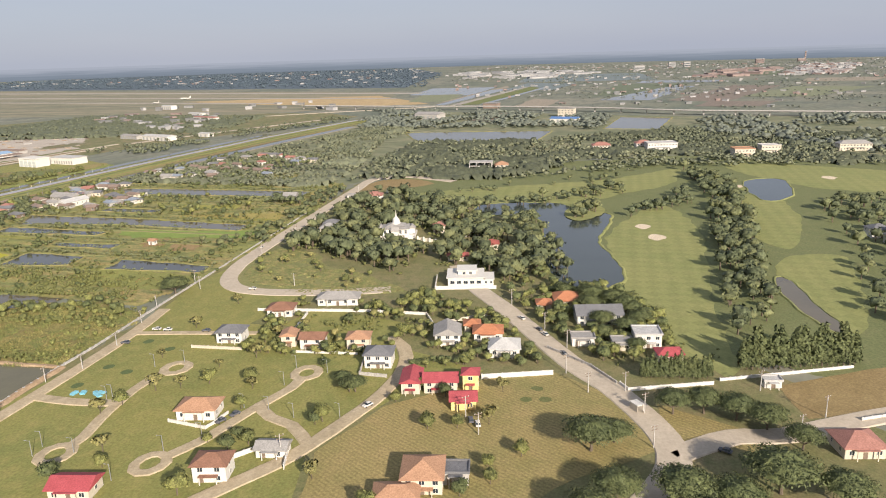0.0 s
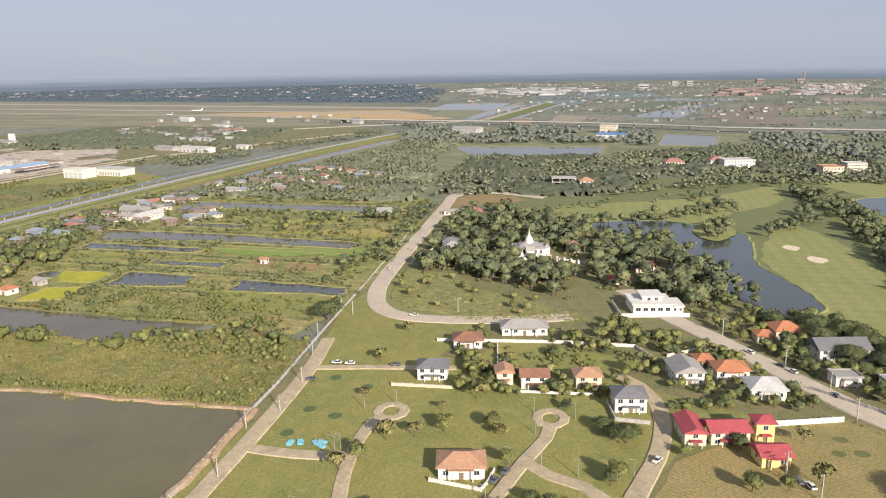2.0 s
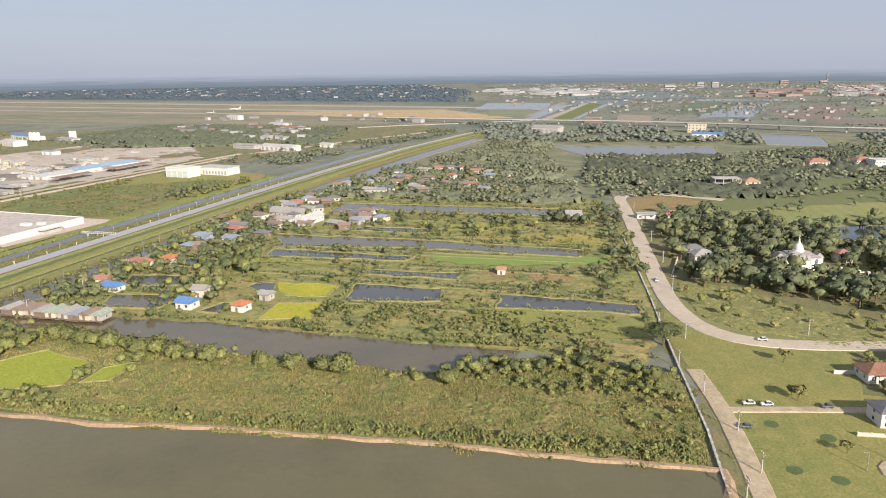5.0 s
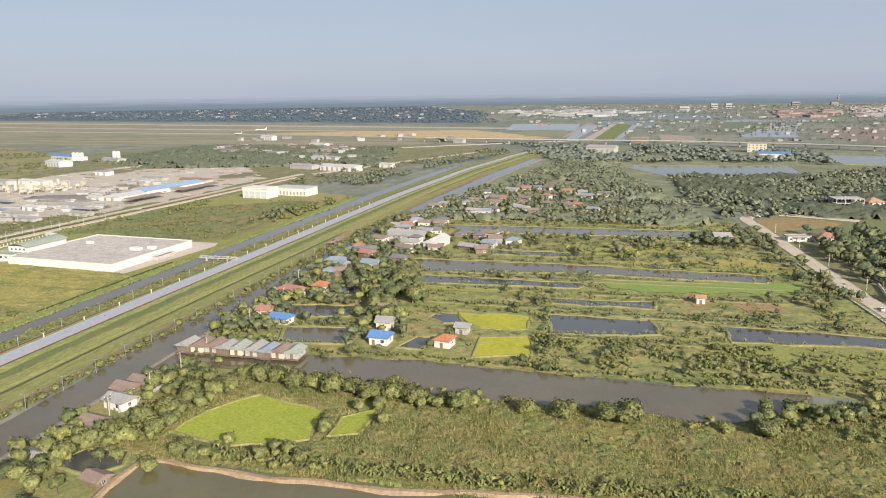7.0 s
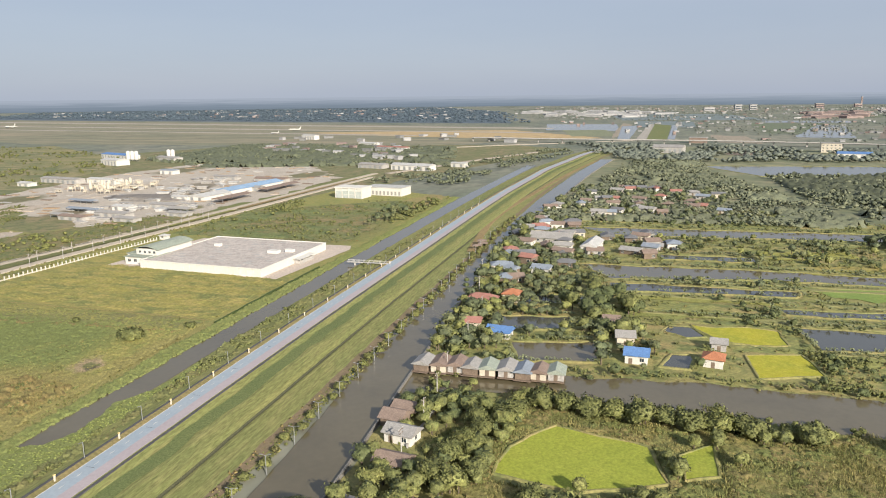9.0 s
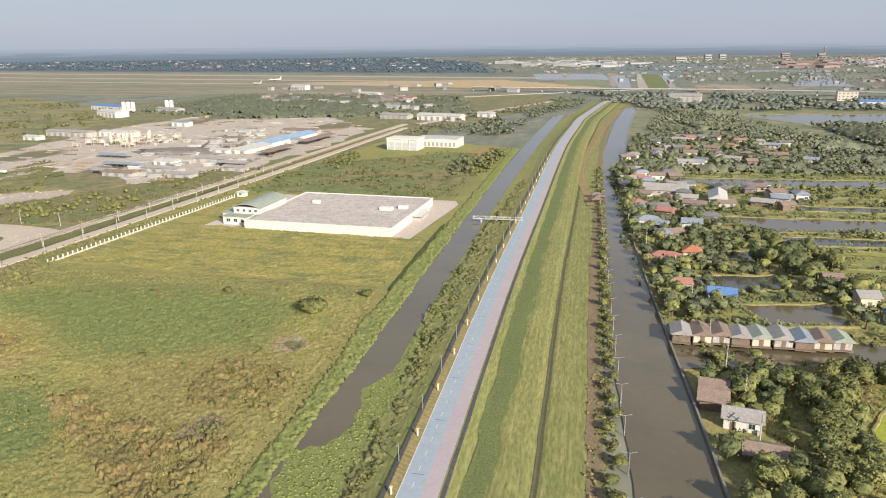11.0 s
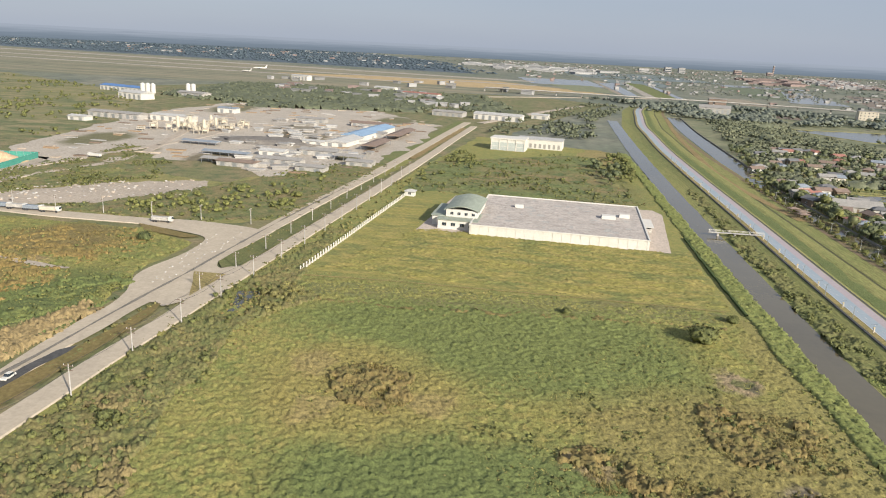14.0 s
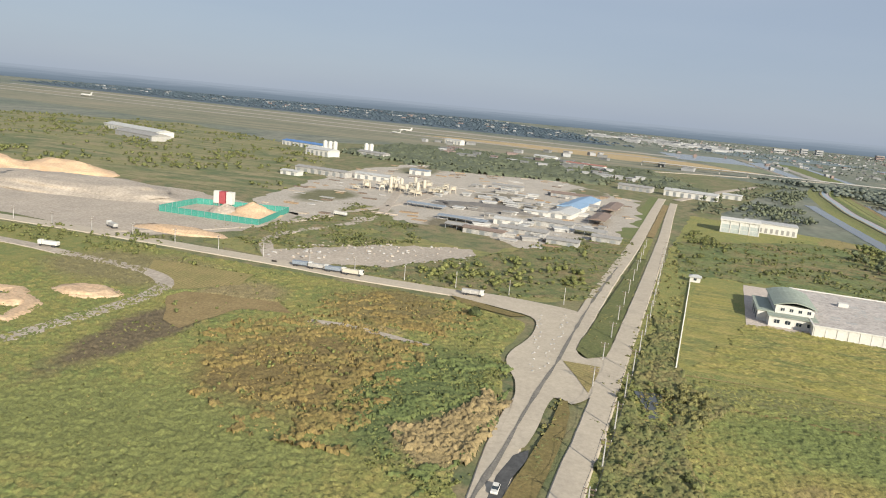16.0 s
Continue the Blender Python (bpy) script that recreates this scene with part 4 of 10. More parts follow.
# ---- water ----
pond("water", "large brown rectangular pond", [(295.6, 174.8), (292.3, 241.1), (288.5, 286.5), (284.4, 315.8), (283.2, 346), (284.7, 370.1), (260.5, 368.4), (221.9, 365.6), (205.3, 270.1), (208, 169.6), (252.3, 172.2)], MUD_WATER, EARTH, 1.6, 0.7, 0.7)
pond("water", "brown river channel lined with trees", [(344.9, 406.5), (344.9, 388.7), (351.1, 364.3), (354.1, 327.9), (352.2, 291.9), (350.5, 258.9), (351.6, 223.8), (345.8, 224.1), (330, 245), (331.5, 272), (330.3, 302.2), (335, 337.1), (336.9, 376.1), (329.8, 405.7)], CANAL_WATER, None, 0.8, 0.5, 1.2, z=0.206)
K1 = [(150, 406), (220, 407), (290, 407.5), (350, 409.5), (420, 411.5), (500, 412), (580, 410), (660, 402), (740, 396), (860, 386), (1000, 370)]
K1_LINE = curve_through(K1, 5)
sweep("water", "murky village canal beside the dike", K1_LINE, [(7.2, 0.2), (-7.0, 0.2)], CANAL_WATER, category="water", wob=0.5)
sweep("canal_wall", "low concrete canal wall along the houses", K1_LINE, [(-6.8, 0.0), (-6.8, 0.9), (-7.2, 0.9), (-7.2, 0.0)], surface("old_canal_wall", ((0.22, 0.205, 0.18), (0.17, 0.16, 0.14), (0.26, 0.24, 0.21)), 6, 1.5, 0.4), category="wall")
K2 = [(150, 470), (270, 469.3), (312, 468.4), (366, 467.9), (450, 466.2), (493, 465), (574, 462.4), (675, 458.5), (800, 452), (920, 445)]
K2_LINE = curve_through(K2, 5)
sweep("water", "straight brown irrigation canal", K2_LINE, [(4.8, 0.2), (-4.8, 0.2)], CANAL_WATER, category="water", wob=0.4)
for name, pts, mat in (
        ("brown fish pond with planted banks", [(406.3, 295.9), (406.4, 261.8), (391.9, 259.6), (386, 293)], DARK_WATER), ("dark fish pond beside a hut", [(404.9, 238.8), (402.8, 190.9), (393.2, 189.4), (389.5, 236.7)], DARK_WATER),
        ("long narrow fish pond", [(481.3, 367.9), (483.3, 294.5), (478.4, 211.7), (465, 215.4), (467.9, 295.4), (457.8, 353.1)], CANAL_WATER), ("narrow ditch between planted dikes", [(452.1, 355.5), (451.3, 285.3), (443.7, 288.8), (440.4, 352.1)], DARK_WATER),
        ("long grey fish pond", [(571.2, 373.8), (576.9, 223.2), (556.7, 224.3), (551.4, 356.8)], CANAL_WATER), ("pond behind the stilt houses", [(374.6, 380), (379.8, 355.6), (363.4, 354.5), (360.1, 376.8)], CANAL_WATER),
        ("small dark village pond", [(399, 390.6), (403.2, 365.3), (390.6, 364), (386.3, 385.3)], DARK_WATER), ("wide far reservoir", [(937.6, 279.1), (956.7, 108.5), (865.5, 113.5), (849.6, 234)], CANAL_WATER),
        ("far square reservoir", [(1122.8, 39.9), (1111.3, -24), (973.6, -6.8), (979.1, 53.6)], CANAL_WATER), ("shaded fish pond", [(427.8, 384), (431, 359.7), (419.4, 358.3), (416.1, 382.6)], DARK_WATER),
        ("narrow fish pond among palms", [(427.5, 297.7), (428.5, 259.5), (420.8, 260), (420.7, 296.1)], DARK_WATER), ("narrow fish pond with dark water", [(507.4, 333.3), (508.3, 293.1), (498.7, 293.7), (497.8, 331.8)], DARK_WATER),
        ("small pond beside the orange-roofed house", [(364.9, 337.4), (374.5, 334.8), (374.3, 328.8), (362.8, 330.5)], DARK_WATER), ("far fish pond", [(610.3, 399.2), (619.4, 336.9), (592.3, 334.5), (590.9, 389.1)], CANAL_WATER)):
    pond("water", name, pts, mat, MARSH, 1.0, 0.45, 1.0)
pond("water", "pond covered in bright green duckweed", [(298.2, 371.3), (309.8, 370.6), (321.1, 362), (315.8, 342.2), (302.3, 339.9), (294.9, 355.4)], DUCKWEED, MARSH, 0.7, 0.4, 0.8)
pond("water", "small pool covered in bright duckweed", [(313.8, 336.3), (320.3, 328.9), (306.9, 329.6), (304.1, 335.8)], DUCKWEED, MARSH, 0.6, 0.4, 0.6)
pond("water", "pond covered in yellow weed", [(360.5, 313.9), (377.6, 314.4), (381.4, 299.5), (365.6, 297)], YELLOW_WEED, MARSH, 0.7, 0.4, 0.5)
pond("water", "pond half covered in yellow-green weed", [(402, 326), (403.2, 303.3), (390.5, 300.8), (385, 310.2), (391.5, 322.5)], YELLOW_WEED, MARSH, 0.7, 0.4, 1.8)
pond("water", "dark open water beside the yellow weed", [(394.7, 336.7), (400.5, 333.9), (400, 327), (391.5, 324.5), (389.5, 330.1)], DARK_WATER, MARSH, 0.6, 0.4, 0.8)
patch("weed_bed", "strip of bright green floating weed", [(455.2, 286.1), (466.6, 201.3), (452.1, 201.1), (442.1, 264.8)], 0.22, LETTUCE, 2.5, 2, 6)
STRIPS = (
        ("lawn-green grass between the ponds and the channel", [(391.7, 256.6), (389, 222), (389.5, 202), (367.5, 213.4), (371, 238.8)], (0.24, 0.245, 0.07)), ("soft green grass beside the lane wall", [(388, 223.9), (389, 188), (372, 186), (366, 207.6)], (0.225, 0.23, 0.07)),
        ("ochre reed patch on a dike", [(439.9, 251), (442, 241.6), (430.4, 236.2), (426.5, 245.2)], (0.29, 0.20, 0.095)), ("ochre reed patch beside a hut", [(435.7, 234.2), (441, 218.8), (426, 214), (421.3, 227.5)], (0.29, 0.205, 0.10)),
        ("straw-yellow strip along a pond", [(504.5, 242.9), (507.5, 209.2), (489.9, 204.9), (489.8, 278.9)], (0.32, 0.27, 0.085)), ("yellow-green field among the orchards", [(520.8, 287.6), (528.5, 251), (515.5, 246.6), (504.2, 285.4)], (0.29, 0.28, 0.07)),
        ("pale green strip on a pond dike", [(418, 350), (419, 300), (411, 300), (409, 345)], (0.235, 0.245, 0.075)), ("yellow-green strip on a pond dike", [(436, 352), (437, 296), (431, 296), (430, 350)], (0.26, 0.255, 0.07)),
        ("pale green strip beside the grey pond", [(548, 350), (548, 232), (540, 232), (538, 348)], (0.235, 0.24, 0.085)))
for k, (words, pts, tone) in enumerate(STRIPS):
    patch("weed_bed", words, pts, 0.16 + 0.006 * k, surface("strip_growth", (tone, tuple(c * 0.8 for c in tone), tuple(c * 1.15 for c in tone)), 9, 2.5, 0.6, bump=0.4, grain=0.35), 2.0, 2, 6)
patch("weed_bed", "strip of yellow-green weed", [(488.8, 284.2), (494.7, 208.8), (483.1, 208.4), (480.9, 274.6)], 0.22, surface("olive_yellow_grass", ((0.27, 0.25, 0.05), (0.20, 0.20, 0.05), (0.32, 0.28, 0.06)), 14, 4, 0.8), 2.5, 2, 6)
pond("water", "golf course lake with dark blue-grey water", [(549.7, 98.7), (561.3, 60.2), (551.4, 46.7), (529.7, 23), (488.4, 25.2), (465.4, 24.5), (445, 16.6), (420.9, 11.9), (403.7, 16.8), (405.1, 34.7), (445.7, 48.5), (498.7, 55.6), (521.1, 66.4), (524.7, 96.1)], LAKE_WATER, GOLF, 1.0, 0.4, 1.2, soft=True)
pond("water", "curving stream between fairways", [(429.3, -46.4), (425.3, -51.2), (397.4, -54.7), (376.2, -59.6), (371.5, -55.3), (394.7, -47.6), (414.9, -44.7)], CANAL_WATER, GOLF, 0.8, 0.4, 0.6, soft=True)
pond("water", "small golf course pond", [(644, -57.9), (658.8, -82.6), (603.1, -81.6), (582.5, -62.6)], LAKE_WATER, GOLF, 0.8, 0.4, 1.0, soft=True)
pond("water", "muddy pool in a construction site", [(352.7, 808.3), (352.3, 770.5), (345.5, 756.7), (335, 753.9), (323.1, 809)], DARK_WATER, ORANGE_SAND, 3.5, 0.8, 1.5)

patch("weed_mat", "mat of yellow-green floating weed on the canal", [(208, 458), (366, 459.5), (358, 461.5), (350, 459.5), (335, 463.5), (322, 462), (311, 467), (296, 465), (288, 467.5), (285, 473.5), (274, 472.5), (262, 467.5), (208.5, 468.5)], 0.23, surface("floating_weed_mat", ((0.185, 0.205, 0.065), (0.15, 0.175, 0.055), (0.22, 0.225, 0.08)), 6, 1.6, 0.35, bump=0.9, grain=0.35), 0.8, 1.0, 3)
# ---- dike and lanes ----
DIKE = [(150, 449.5), (272, 448), (380, 446.5), (480, 443.5), (600, 440), (700, 436), (800, 429), (870, 424), (960, 412), (1075, 395), (1200, 362)]
DIKE_LINE = curve_through(DIKE, 5)
sweep("dike", "long grassed dike between two canals", DIKE_LINE, [(18, 0.03), (13, 0.25), (10, 0.5), (4.6, 1.5), (-4.2, 1.5), (-6.4, 0.75), (-9.0, 0.95), (-12, 1.1), (-15.5, 0.75), (-17.6, 0.15), (-18.8, 0.3), (-22, 0.25), (-29, 0.2)], SLOPE, category="dike", wob=0.15)
sweep("bike_lane", "sky-blue painted cycle lane on the dike", DIKE_LINE, [(3.0, 1.45), (3.0, 1.56), (-0.6, 1.58), (-0.6, 1.5)], BLUE_LANE, category="path")
sweep("walking_lane", "pale pink painted walking lane beside the cycle lane", DIKE_LINE, [(-0.6, 1.5), (-0.6, 1.575), (-3.3, 1.55), (-3.3, 1.45)], PINK_LANE, category="path")
sweep("lane_edge", "thin white edge line of the cycle lane", DIKE_LINE, [(3.15, 1.5), (3.15, 1.575), (3.0, 1.58), (3.0, 1.5)], WHITE, category="path")
sweep("verge", "dry grass strip beside the cycle lane", DIKE_LINE, [(5.0, 1.45), (4.9, 1.53), (3.2, 1.535)], DRY, category="grass", wob=0.1)
# kerb in dark asphalt tone: the pale kerb's shadow is painted in
sweep("lane_kerb", "lane kerb coloured dark for the shadow along it", DIKE_LINE, [(5.7, 1.3), (5.6, 1.62), (5.0, 1.62), (4.95, 1.4)], ASPHALT, category="kerb")
sweep("grass_band", "thick dark green grass in the hollow of the dike", DIKE_LINE, [(-6.2, 0.86), (-6.9, 0.86), (-9.0, 1.03), (-10.6, 1.11)], surface("hollow_grass", ((0.13, 0.16, 0.055), (0.16, 0.18, 0.062), (0.115, 0.145, 0.05)), 12, 2.0, 0.5, bump=0.7, grain=0.35), category="grass", wob=1.3)
sweep("ditch_weeds", "dark weedy ditch line along the foot of the dike", DIKE_LINE, [(-17.1, 0.36), (-17.6, 0.25), (-18.1, 0.31)], surface("ditch_weed_cover", ((0.085, 0.085, 0.045), (0.11, 0.105, 0.05), (0.07, 0.075, 0.04)), 9, 2, 0.4, bump=0.5), category="ditch", wob=0.25)
sweep("bare_edge", "strip of bare brown earth along the dike edge", DIKE_LINE, [(-25.6, 0.28), (-27.4, 0.27), (-28.4, 0.26)], surface("bare_brown_edge", ((0.21, 0.15, 0.095), (0.165, 0.135, 0.07), (0.24, 0.18, 0.11)), 9, 2, 0.4), category="ground", wob=0.6)
sweep("drain", "dark concrete-lined drain along the dike", DIKE_LINE, [(-3.6, 1.5), (-3.75, 1.52), (-4.3, 1.52), (-4.5, 1.35)], ASPHALT, category="drain")
sweep("dirt_track", "narrow tan dirt track below the dike", curve_through([(495.5, 418.9), (591.6, 424), (706.6, 415.3), (831, 402.2), (974.6, 382.3)], 6), [(2, 0.3), (1.8, 0.4), (-1.8, 0.4), (-2, 0.3)], TAN, category="path", wob=0.4)

# ---- roads ----
road("road", "sandy concrete lane beside the pond", [(203, 161.9), (252.2, 165.7), (291.7, 168), (324.4, 171.2), (348.6, 175.8)], 4.2, LANE)
road("road", "narrow concrete side lane with parked cars", [(325.4, 170.1), (329.8, 150.9), (334.1, 128.6)], 2.6, LANE)
road("road", "pale winding concrete road through the estate", [(625.7, 136.5), (641.1, 175.6), (627.2, 198.4), (588.7, 196.5), (514.4, 189.7), (432.5, 182.2), (399.6, 177), (381.1, 168), (374, 152.4), (378.2, 122.2), (386.3, 99.7)], 7.0, ROAD)
road("road", "concrete lane into the estate", [(278.2, 165.7), (278.1, 153.8), (280, 141)], 3.4, LANE)
road("road", "concrete lane to a turning circle", [(258.6, 136.6), (262.7, 136.6), (270.8, 138.9), (278.7, 140.5), (288.8, 141.7), (296.5, 141.6), (300.3, 140.2)], 2.9, LANE, 0.31)
for cx, cy in ((303.6, 138.8), (308.7, 98.2), (256.2, 112.2), (254.6, 137.4)):
    road("turning_circle", "concrete turning circle round a grass island", [(cx + 4.1 * math.cos(a), cy + 3.5 * math.sin(a)) for a in np.linspace(0, 2 * math.pi, 10, endpoint=False)], 2.3, LANE, closed=True, step=1.5)
road("road", "concrete lane between the turning circles", [(259.8, 110.2), (267.8, 106.4), (277.1, 104.1), (287.2, 101.6), (298.4, 98.2), (305, 97.9)], 3.1, LANE, 0.31)
road("road", "concrete lane past the villas", [(287.2, 101.6), (282, 95.3), (279.6, 88.1), (272.5, 80.4)], 3.1, LANE, 0.32)
road("road", "sandy lane past the red-roofed house", [(240, 97), (254, 88.5), (267, 81.2), (286.5, 75.2), (298.7, 72.2), (313.9, 71), (326, 73.2), (333, 76.5), (340, 83)], 4.0, LANE)
road("road", "broad pale estate road lined with walls", [(229, 18.3), (259.4, 4.6), (286.1, -3.8), (313.3, 8.7), (332.8, 24.6), (371.8, 50.5), (395.2, 67.2), (422.5, 81.7)], 7.4, ROAD)
road("road", "pale cross road at the junction", [(286.1, -3.8), (297.4, -17.4), (301, -29.6), (318.6, -58.5), (341.7, -107.6)], 6.4, ROAD)
DUAL_R = [(150, 622), (246, 621.5), (308, 618), (332, 615.5), (376, 611.5), (430, 606), (490, 600), (600, 589.5), (690, 582), (790, 573)]
DUAL_L = [(150, 620.5), (304.2, 630), (351.9, 628.2), (382.4, 624.9), (418.6, 620.9), (465.4, 616.4), (552.1, 606.4), (628.4, 598.7), (723.8, 589.9), (819.2, 580.6)]
road("road", "pale worn carriageway of a dual road", DUAL_R, 5.2, ROAD)
road("road", "pale worn carriageway with dark patches", DUAL_L, 5.8, ROAD)
patch("junction", "broad dusty concrete road junction", [(418.6, 621.3), (425.6, 647), (422.9, 663.1), (416.2, 661.2), (411.3, 647.4), (405.4, 635.6), (390.1, 634.1), (367.3, 637.5), (351.9, 632.9), (337.6, 631.8), (321.4, 631.6), (321.3, 626.6), (347.1, 624), (345.1, 620.1), (353.7, 615.4), (371.8, 612.4), (386.1, 612.7), (376.6, 618.3), (384.3, 621.9), (399.5, 620.3)], 0.36, ROAD, 0.2, 1.5, 9.0, True)
patch("median", "grassy triangular traffic island", [(371.9, 624), (371.4, 615), (353.3, 616.8)], 0.46, DRY, 0.2, 1.0)
patch("median", "weedy central reservation", [(297, 628.2), (306.9, 627), (317.9, 625.4), (334.2, 623), (346, 622.4), (346.6, 621), (339.8, 619.9), (328.3, 620.2), (315.1, 621.4), (304.7, 622.6), (290, 624)], 0.46, RUST, 0.2, 1.0)
patch("median", "long weedy central reservation", [(382.4, 621.7), (418.6, 617.3), (466.3, 611.6), (523.5, 604.8), (523.4, 600.8), (460.5, 606.2), (380.4, 613.7), (376.6, 618.3)], 0.46, WILD, 0.2, 1.5)
patch("roadside_weeds", "rough tongue of weeds with a ditch at the junction", [(417.1, 663.2), (406.4, 637.5), (403.6, 641.6), (408.5, 657.4)], 0.40, RUST, 0.4, 1.5)
patch("pool", "dark ditch pool in the scrub", [(360.3, 606.7), (361.2, 601.1), (344, 601.8), (345, 604.1)], 0.2, DARK_WATER, 0.5, 1.5)
patch("median", "dry grass central reservation", [(527.3, 604.7), (590.2, 599.2), (590.2, 595.2), (527.3, 600.7)], 0.42, LAWN, 0.3, 2.0)
patch("median", "dry tan central reservation", [(596, 598.4), (771.5, 581.8), (769.5, 577.8), (595.9, 594.6)], 0.42, TAN, 0.3, 2.0)
patch("road_patch", "dark wet asphalt patch on the carriageway", [(285, 630.4), (308.9, 629.6), (317.3, 628.2), (320.4, 625.8), (317.1, 625.6), (308.9, 627.2), (285, 628.4)], 0.36, ASPHALT, 0.2, 1.0)
sweep("road_seam", "dark worn asphalt seam along the carriageway", curve_through([(150, 628), (270, 633), (296.9, 632.2), (318.4, 630), (334.7, 629), (354.3, 627.1), (368.5, 625.5), (399.3, 623.2), (448.8, 618.6), (500, 612.6)], 5), [(0.4, 0.42), (-0.4, 0.42)], surface("worn_asphalt_seam", ((0.2, 0.18, 0.15), (0.14, 0.13, 0.115), (0.27, 0.24, 0.2)), 7, 1.8, 0.5), category="road", wob=0.5)
FIELD_TRACK = [(371.4, 691), (373, 683), (371.4, 673), (369.2, 664), (368, 657), (366.6, 657), (366.8, 665), (368.4, 674), (369.6, 683), (368.8, 691)]
BARE_BAND = [(369.9, 733.7), (377.4, 732.6), (379, 722.6), (381.5, 705.3), (373.1, 697.8), (370.7, 711), (356, 714), (348.5, 715.1), (352, 722)]
TAN_PLOT = [(405, 763), (405, 726), (392, 723.4), (381, 732), (377, 736), (386, 752)]
patch("footpath", "pale trodden track through the overgrown field", FIELD_TRACK, 0.14, SAND, 0.3, 1.0)
patch("bare_ground", "bare brown earth in the overgrown field", BARE_BAND, 0.13, TAN, 0.8, 1.5)
patch("dry_lawn", "plot of short dry tan grass in the field", TAN_PLOT, 0.12, DRY, 0.6, 1.5)
road("road", "pale concrete side road past the works", [(415, 637.3), (420.4, 657.1), (421.8, 697), (425.4, 729.8), (430, 806.5), (430.6, 866.2), (427.2, 1005.7)], 7.5, ROAD)
road("road", "pale sandy haul road into the works", [(424.5, 728.8), (467.6, 750.7), (534.3, 734.2), (610.8, 747.3), (706.5, 769.9)], 5.0, SAND)
road("road", "pale sandy haul road beside the stockpile", [(431.9, 806.4), (467.9, 775.7), (524.9, 756.3), (667.9, 736), (802.1, 787.6)], 5.0, SAND)
road("road", "curving dirt road of the construction site", [(322.5, 742.3), (345.3, 739.7), (368.2, 738.2), (383.6, 743.8), (391.4, 759.6), (395.5, 788.4), (399.6, 818.2), (404.2, 906.7)], 5.0, SAND)
road("road", "far dirt road beside the canal", [(819.1, 569.6), (895.2, 540.8), (971.4, 514), (1097.7, 459.9)], 7, SAND)
road("road", "far airport access road", [(1160.3, 596.4), (1225, 512.6), (1289.2, 419), (1353.4, 325.7)], 10, ROAD)
patch("infield", "sandy turning ground inside the road bend", [(586, 192), (600, 160), (618, 150), (632, 172), (622, 192)], 0.09, TAN, 1.0, 2, 6, True)
# ---- buildings ----
def window_mesh(w, h):
    bm = bmesh.new()
    for s in ((-0.06, 0.02, -w / 2 - 0.09, -w / 2, -h / 2 - 0.09, h / 2 + 0.09), (-0.06, 0.02, w / 2, w / 2 + 0.09, -h / 2 - 0.09, h / 2 + 0.09),
              (-0.06, 0.02, -w / 2, w / 2, h / 2, h / 2 + 0.09), (-0.08, 0.02, -w / 2, w / 2, -h / 2 - 0.09, -h / 2), (-0.05, 0.02, -0.03, 0.03, -h / 2, h / 2)):
        box(bm, *s)
    me = bpy.data.meshes.new("window")
    bm.to_mesh(me)
    bm.free()
    me.materials.append(WHITE)
    return me


def pane_mesh(w, h):
    bm = boxes((-0.03, 0.0, -w / 2, w / 2, -h / 2, h / 2))
    me = bpy.data.meshes.new("pane")
    bm.to_mesh(me)
    bm.free()
    me.materials.append(GLASS)
    return me


WIN = {k: (window_mesh(*k), pane_mesh(*k)) for k in ((1.1, 1.0), (0.8, 0.9), (1.6, 1.2), (1.0, 1.9))}


def put_window(parent, x, y, z, rz, size=(1.1, 1.0), name="window"):
    w = share(name, WIN[size][0], parent, x, y, z, rz)
    share("pane", WIN[size][1], w)
    return w


def hip_roof(bm, x0, x1, y0, y1, z, rise, over=0.5, gable=False, thick=0.16):
    """A hipped or gabled roof with eaves and some thickness; the ridge runs along the longer side."""
    x0, x1, y0, y1 = x0 - over, x1 + over, y0 - over, y1 + over
    along_y = (y1 - y0) >= (x1 - x0)
    half = min(x1 - x0, y1 - y0) / 2
    inset = 0.0 if gable else half * 0.95
    if along_y:
        r = [((x0 + x1) / 2, y0 + inset, z + rise), ((x0 + x1) / 2, y1 - inset, z + rise)]
    else:
        r = [(x0 + inset, (y0 + y1) / 2, z + rise), (x1 - inset, (y0 + y1) / 2, z + rise)]
    low = [bm.verts.new((x, y, z - thick)) for x, y in ((x0, y0), (x1, y0), (x1, y1), (x0, y1))]
    c = [bm.verts.new((x, y, z)) for x, y in ((x0, y0), (x1, y0), (x1, y1), (x0, y1))]
    a, b = (bm.verts.new(p) for p in r)
    if along_y:
        fs = [(c[0], c[1], a), (c[1], c[2], b, a), (c[2], c[3], b), (c[3], c[0], a, b)]
    else:
        fs = [(c[0], c[1], b, a), (c[1], c[2], b), (c[2], c[3], a, b), (c[3], c[0], a)]
    for f in fs:
        bm.faces.new(f)
    for i in range(4):
        bm.faces.new((low[i], low[(i + 1) % 4], c[(i + 1) % 4], c[i]))
    bm.faces.new(low[::-1])
    return bm


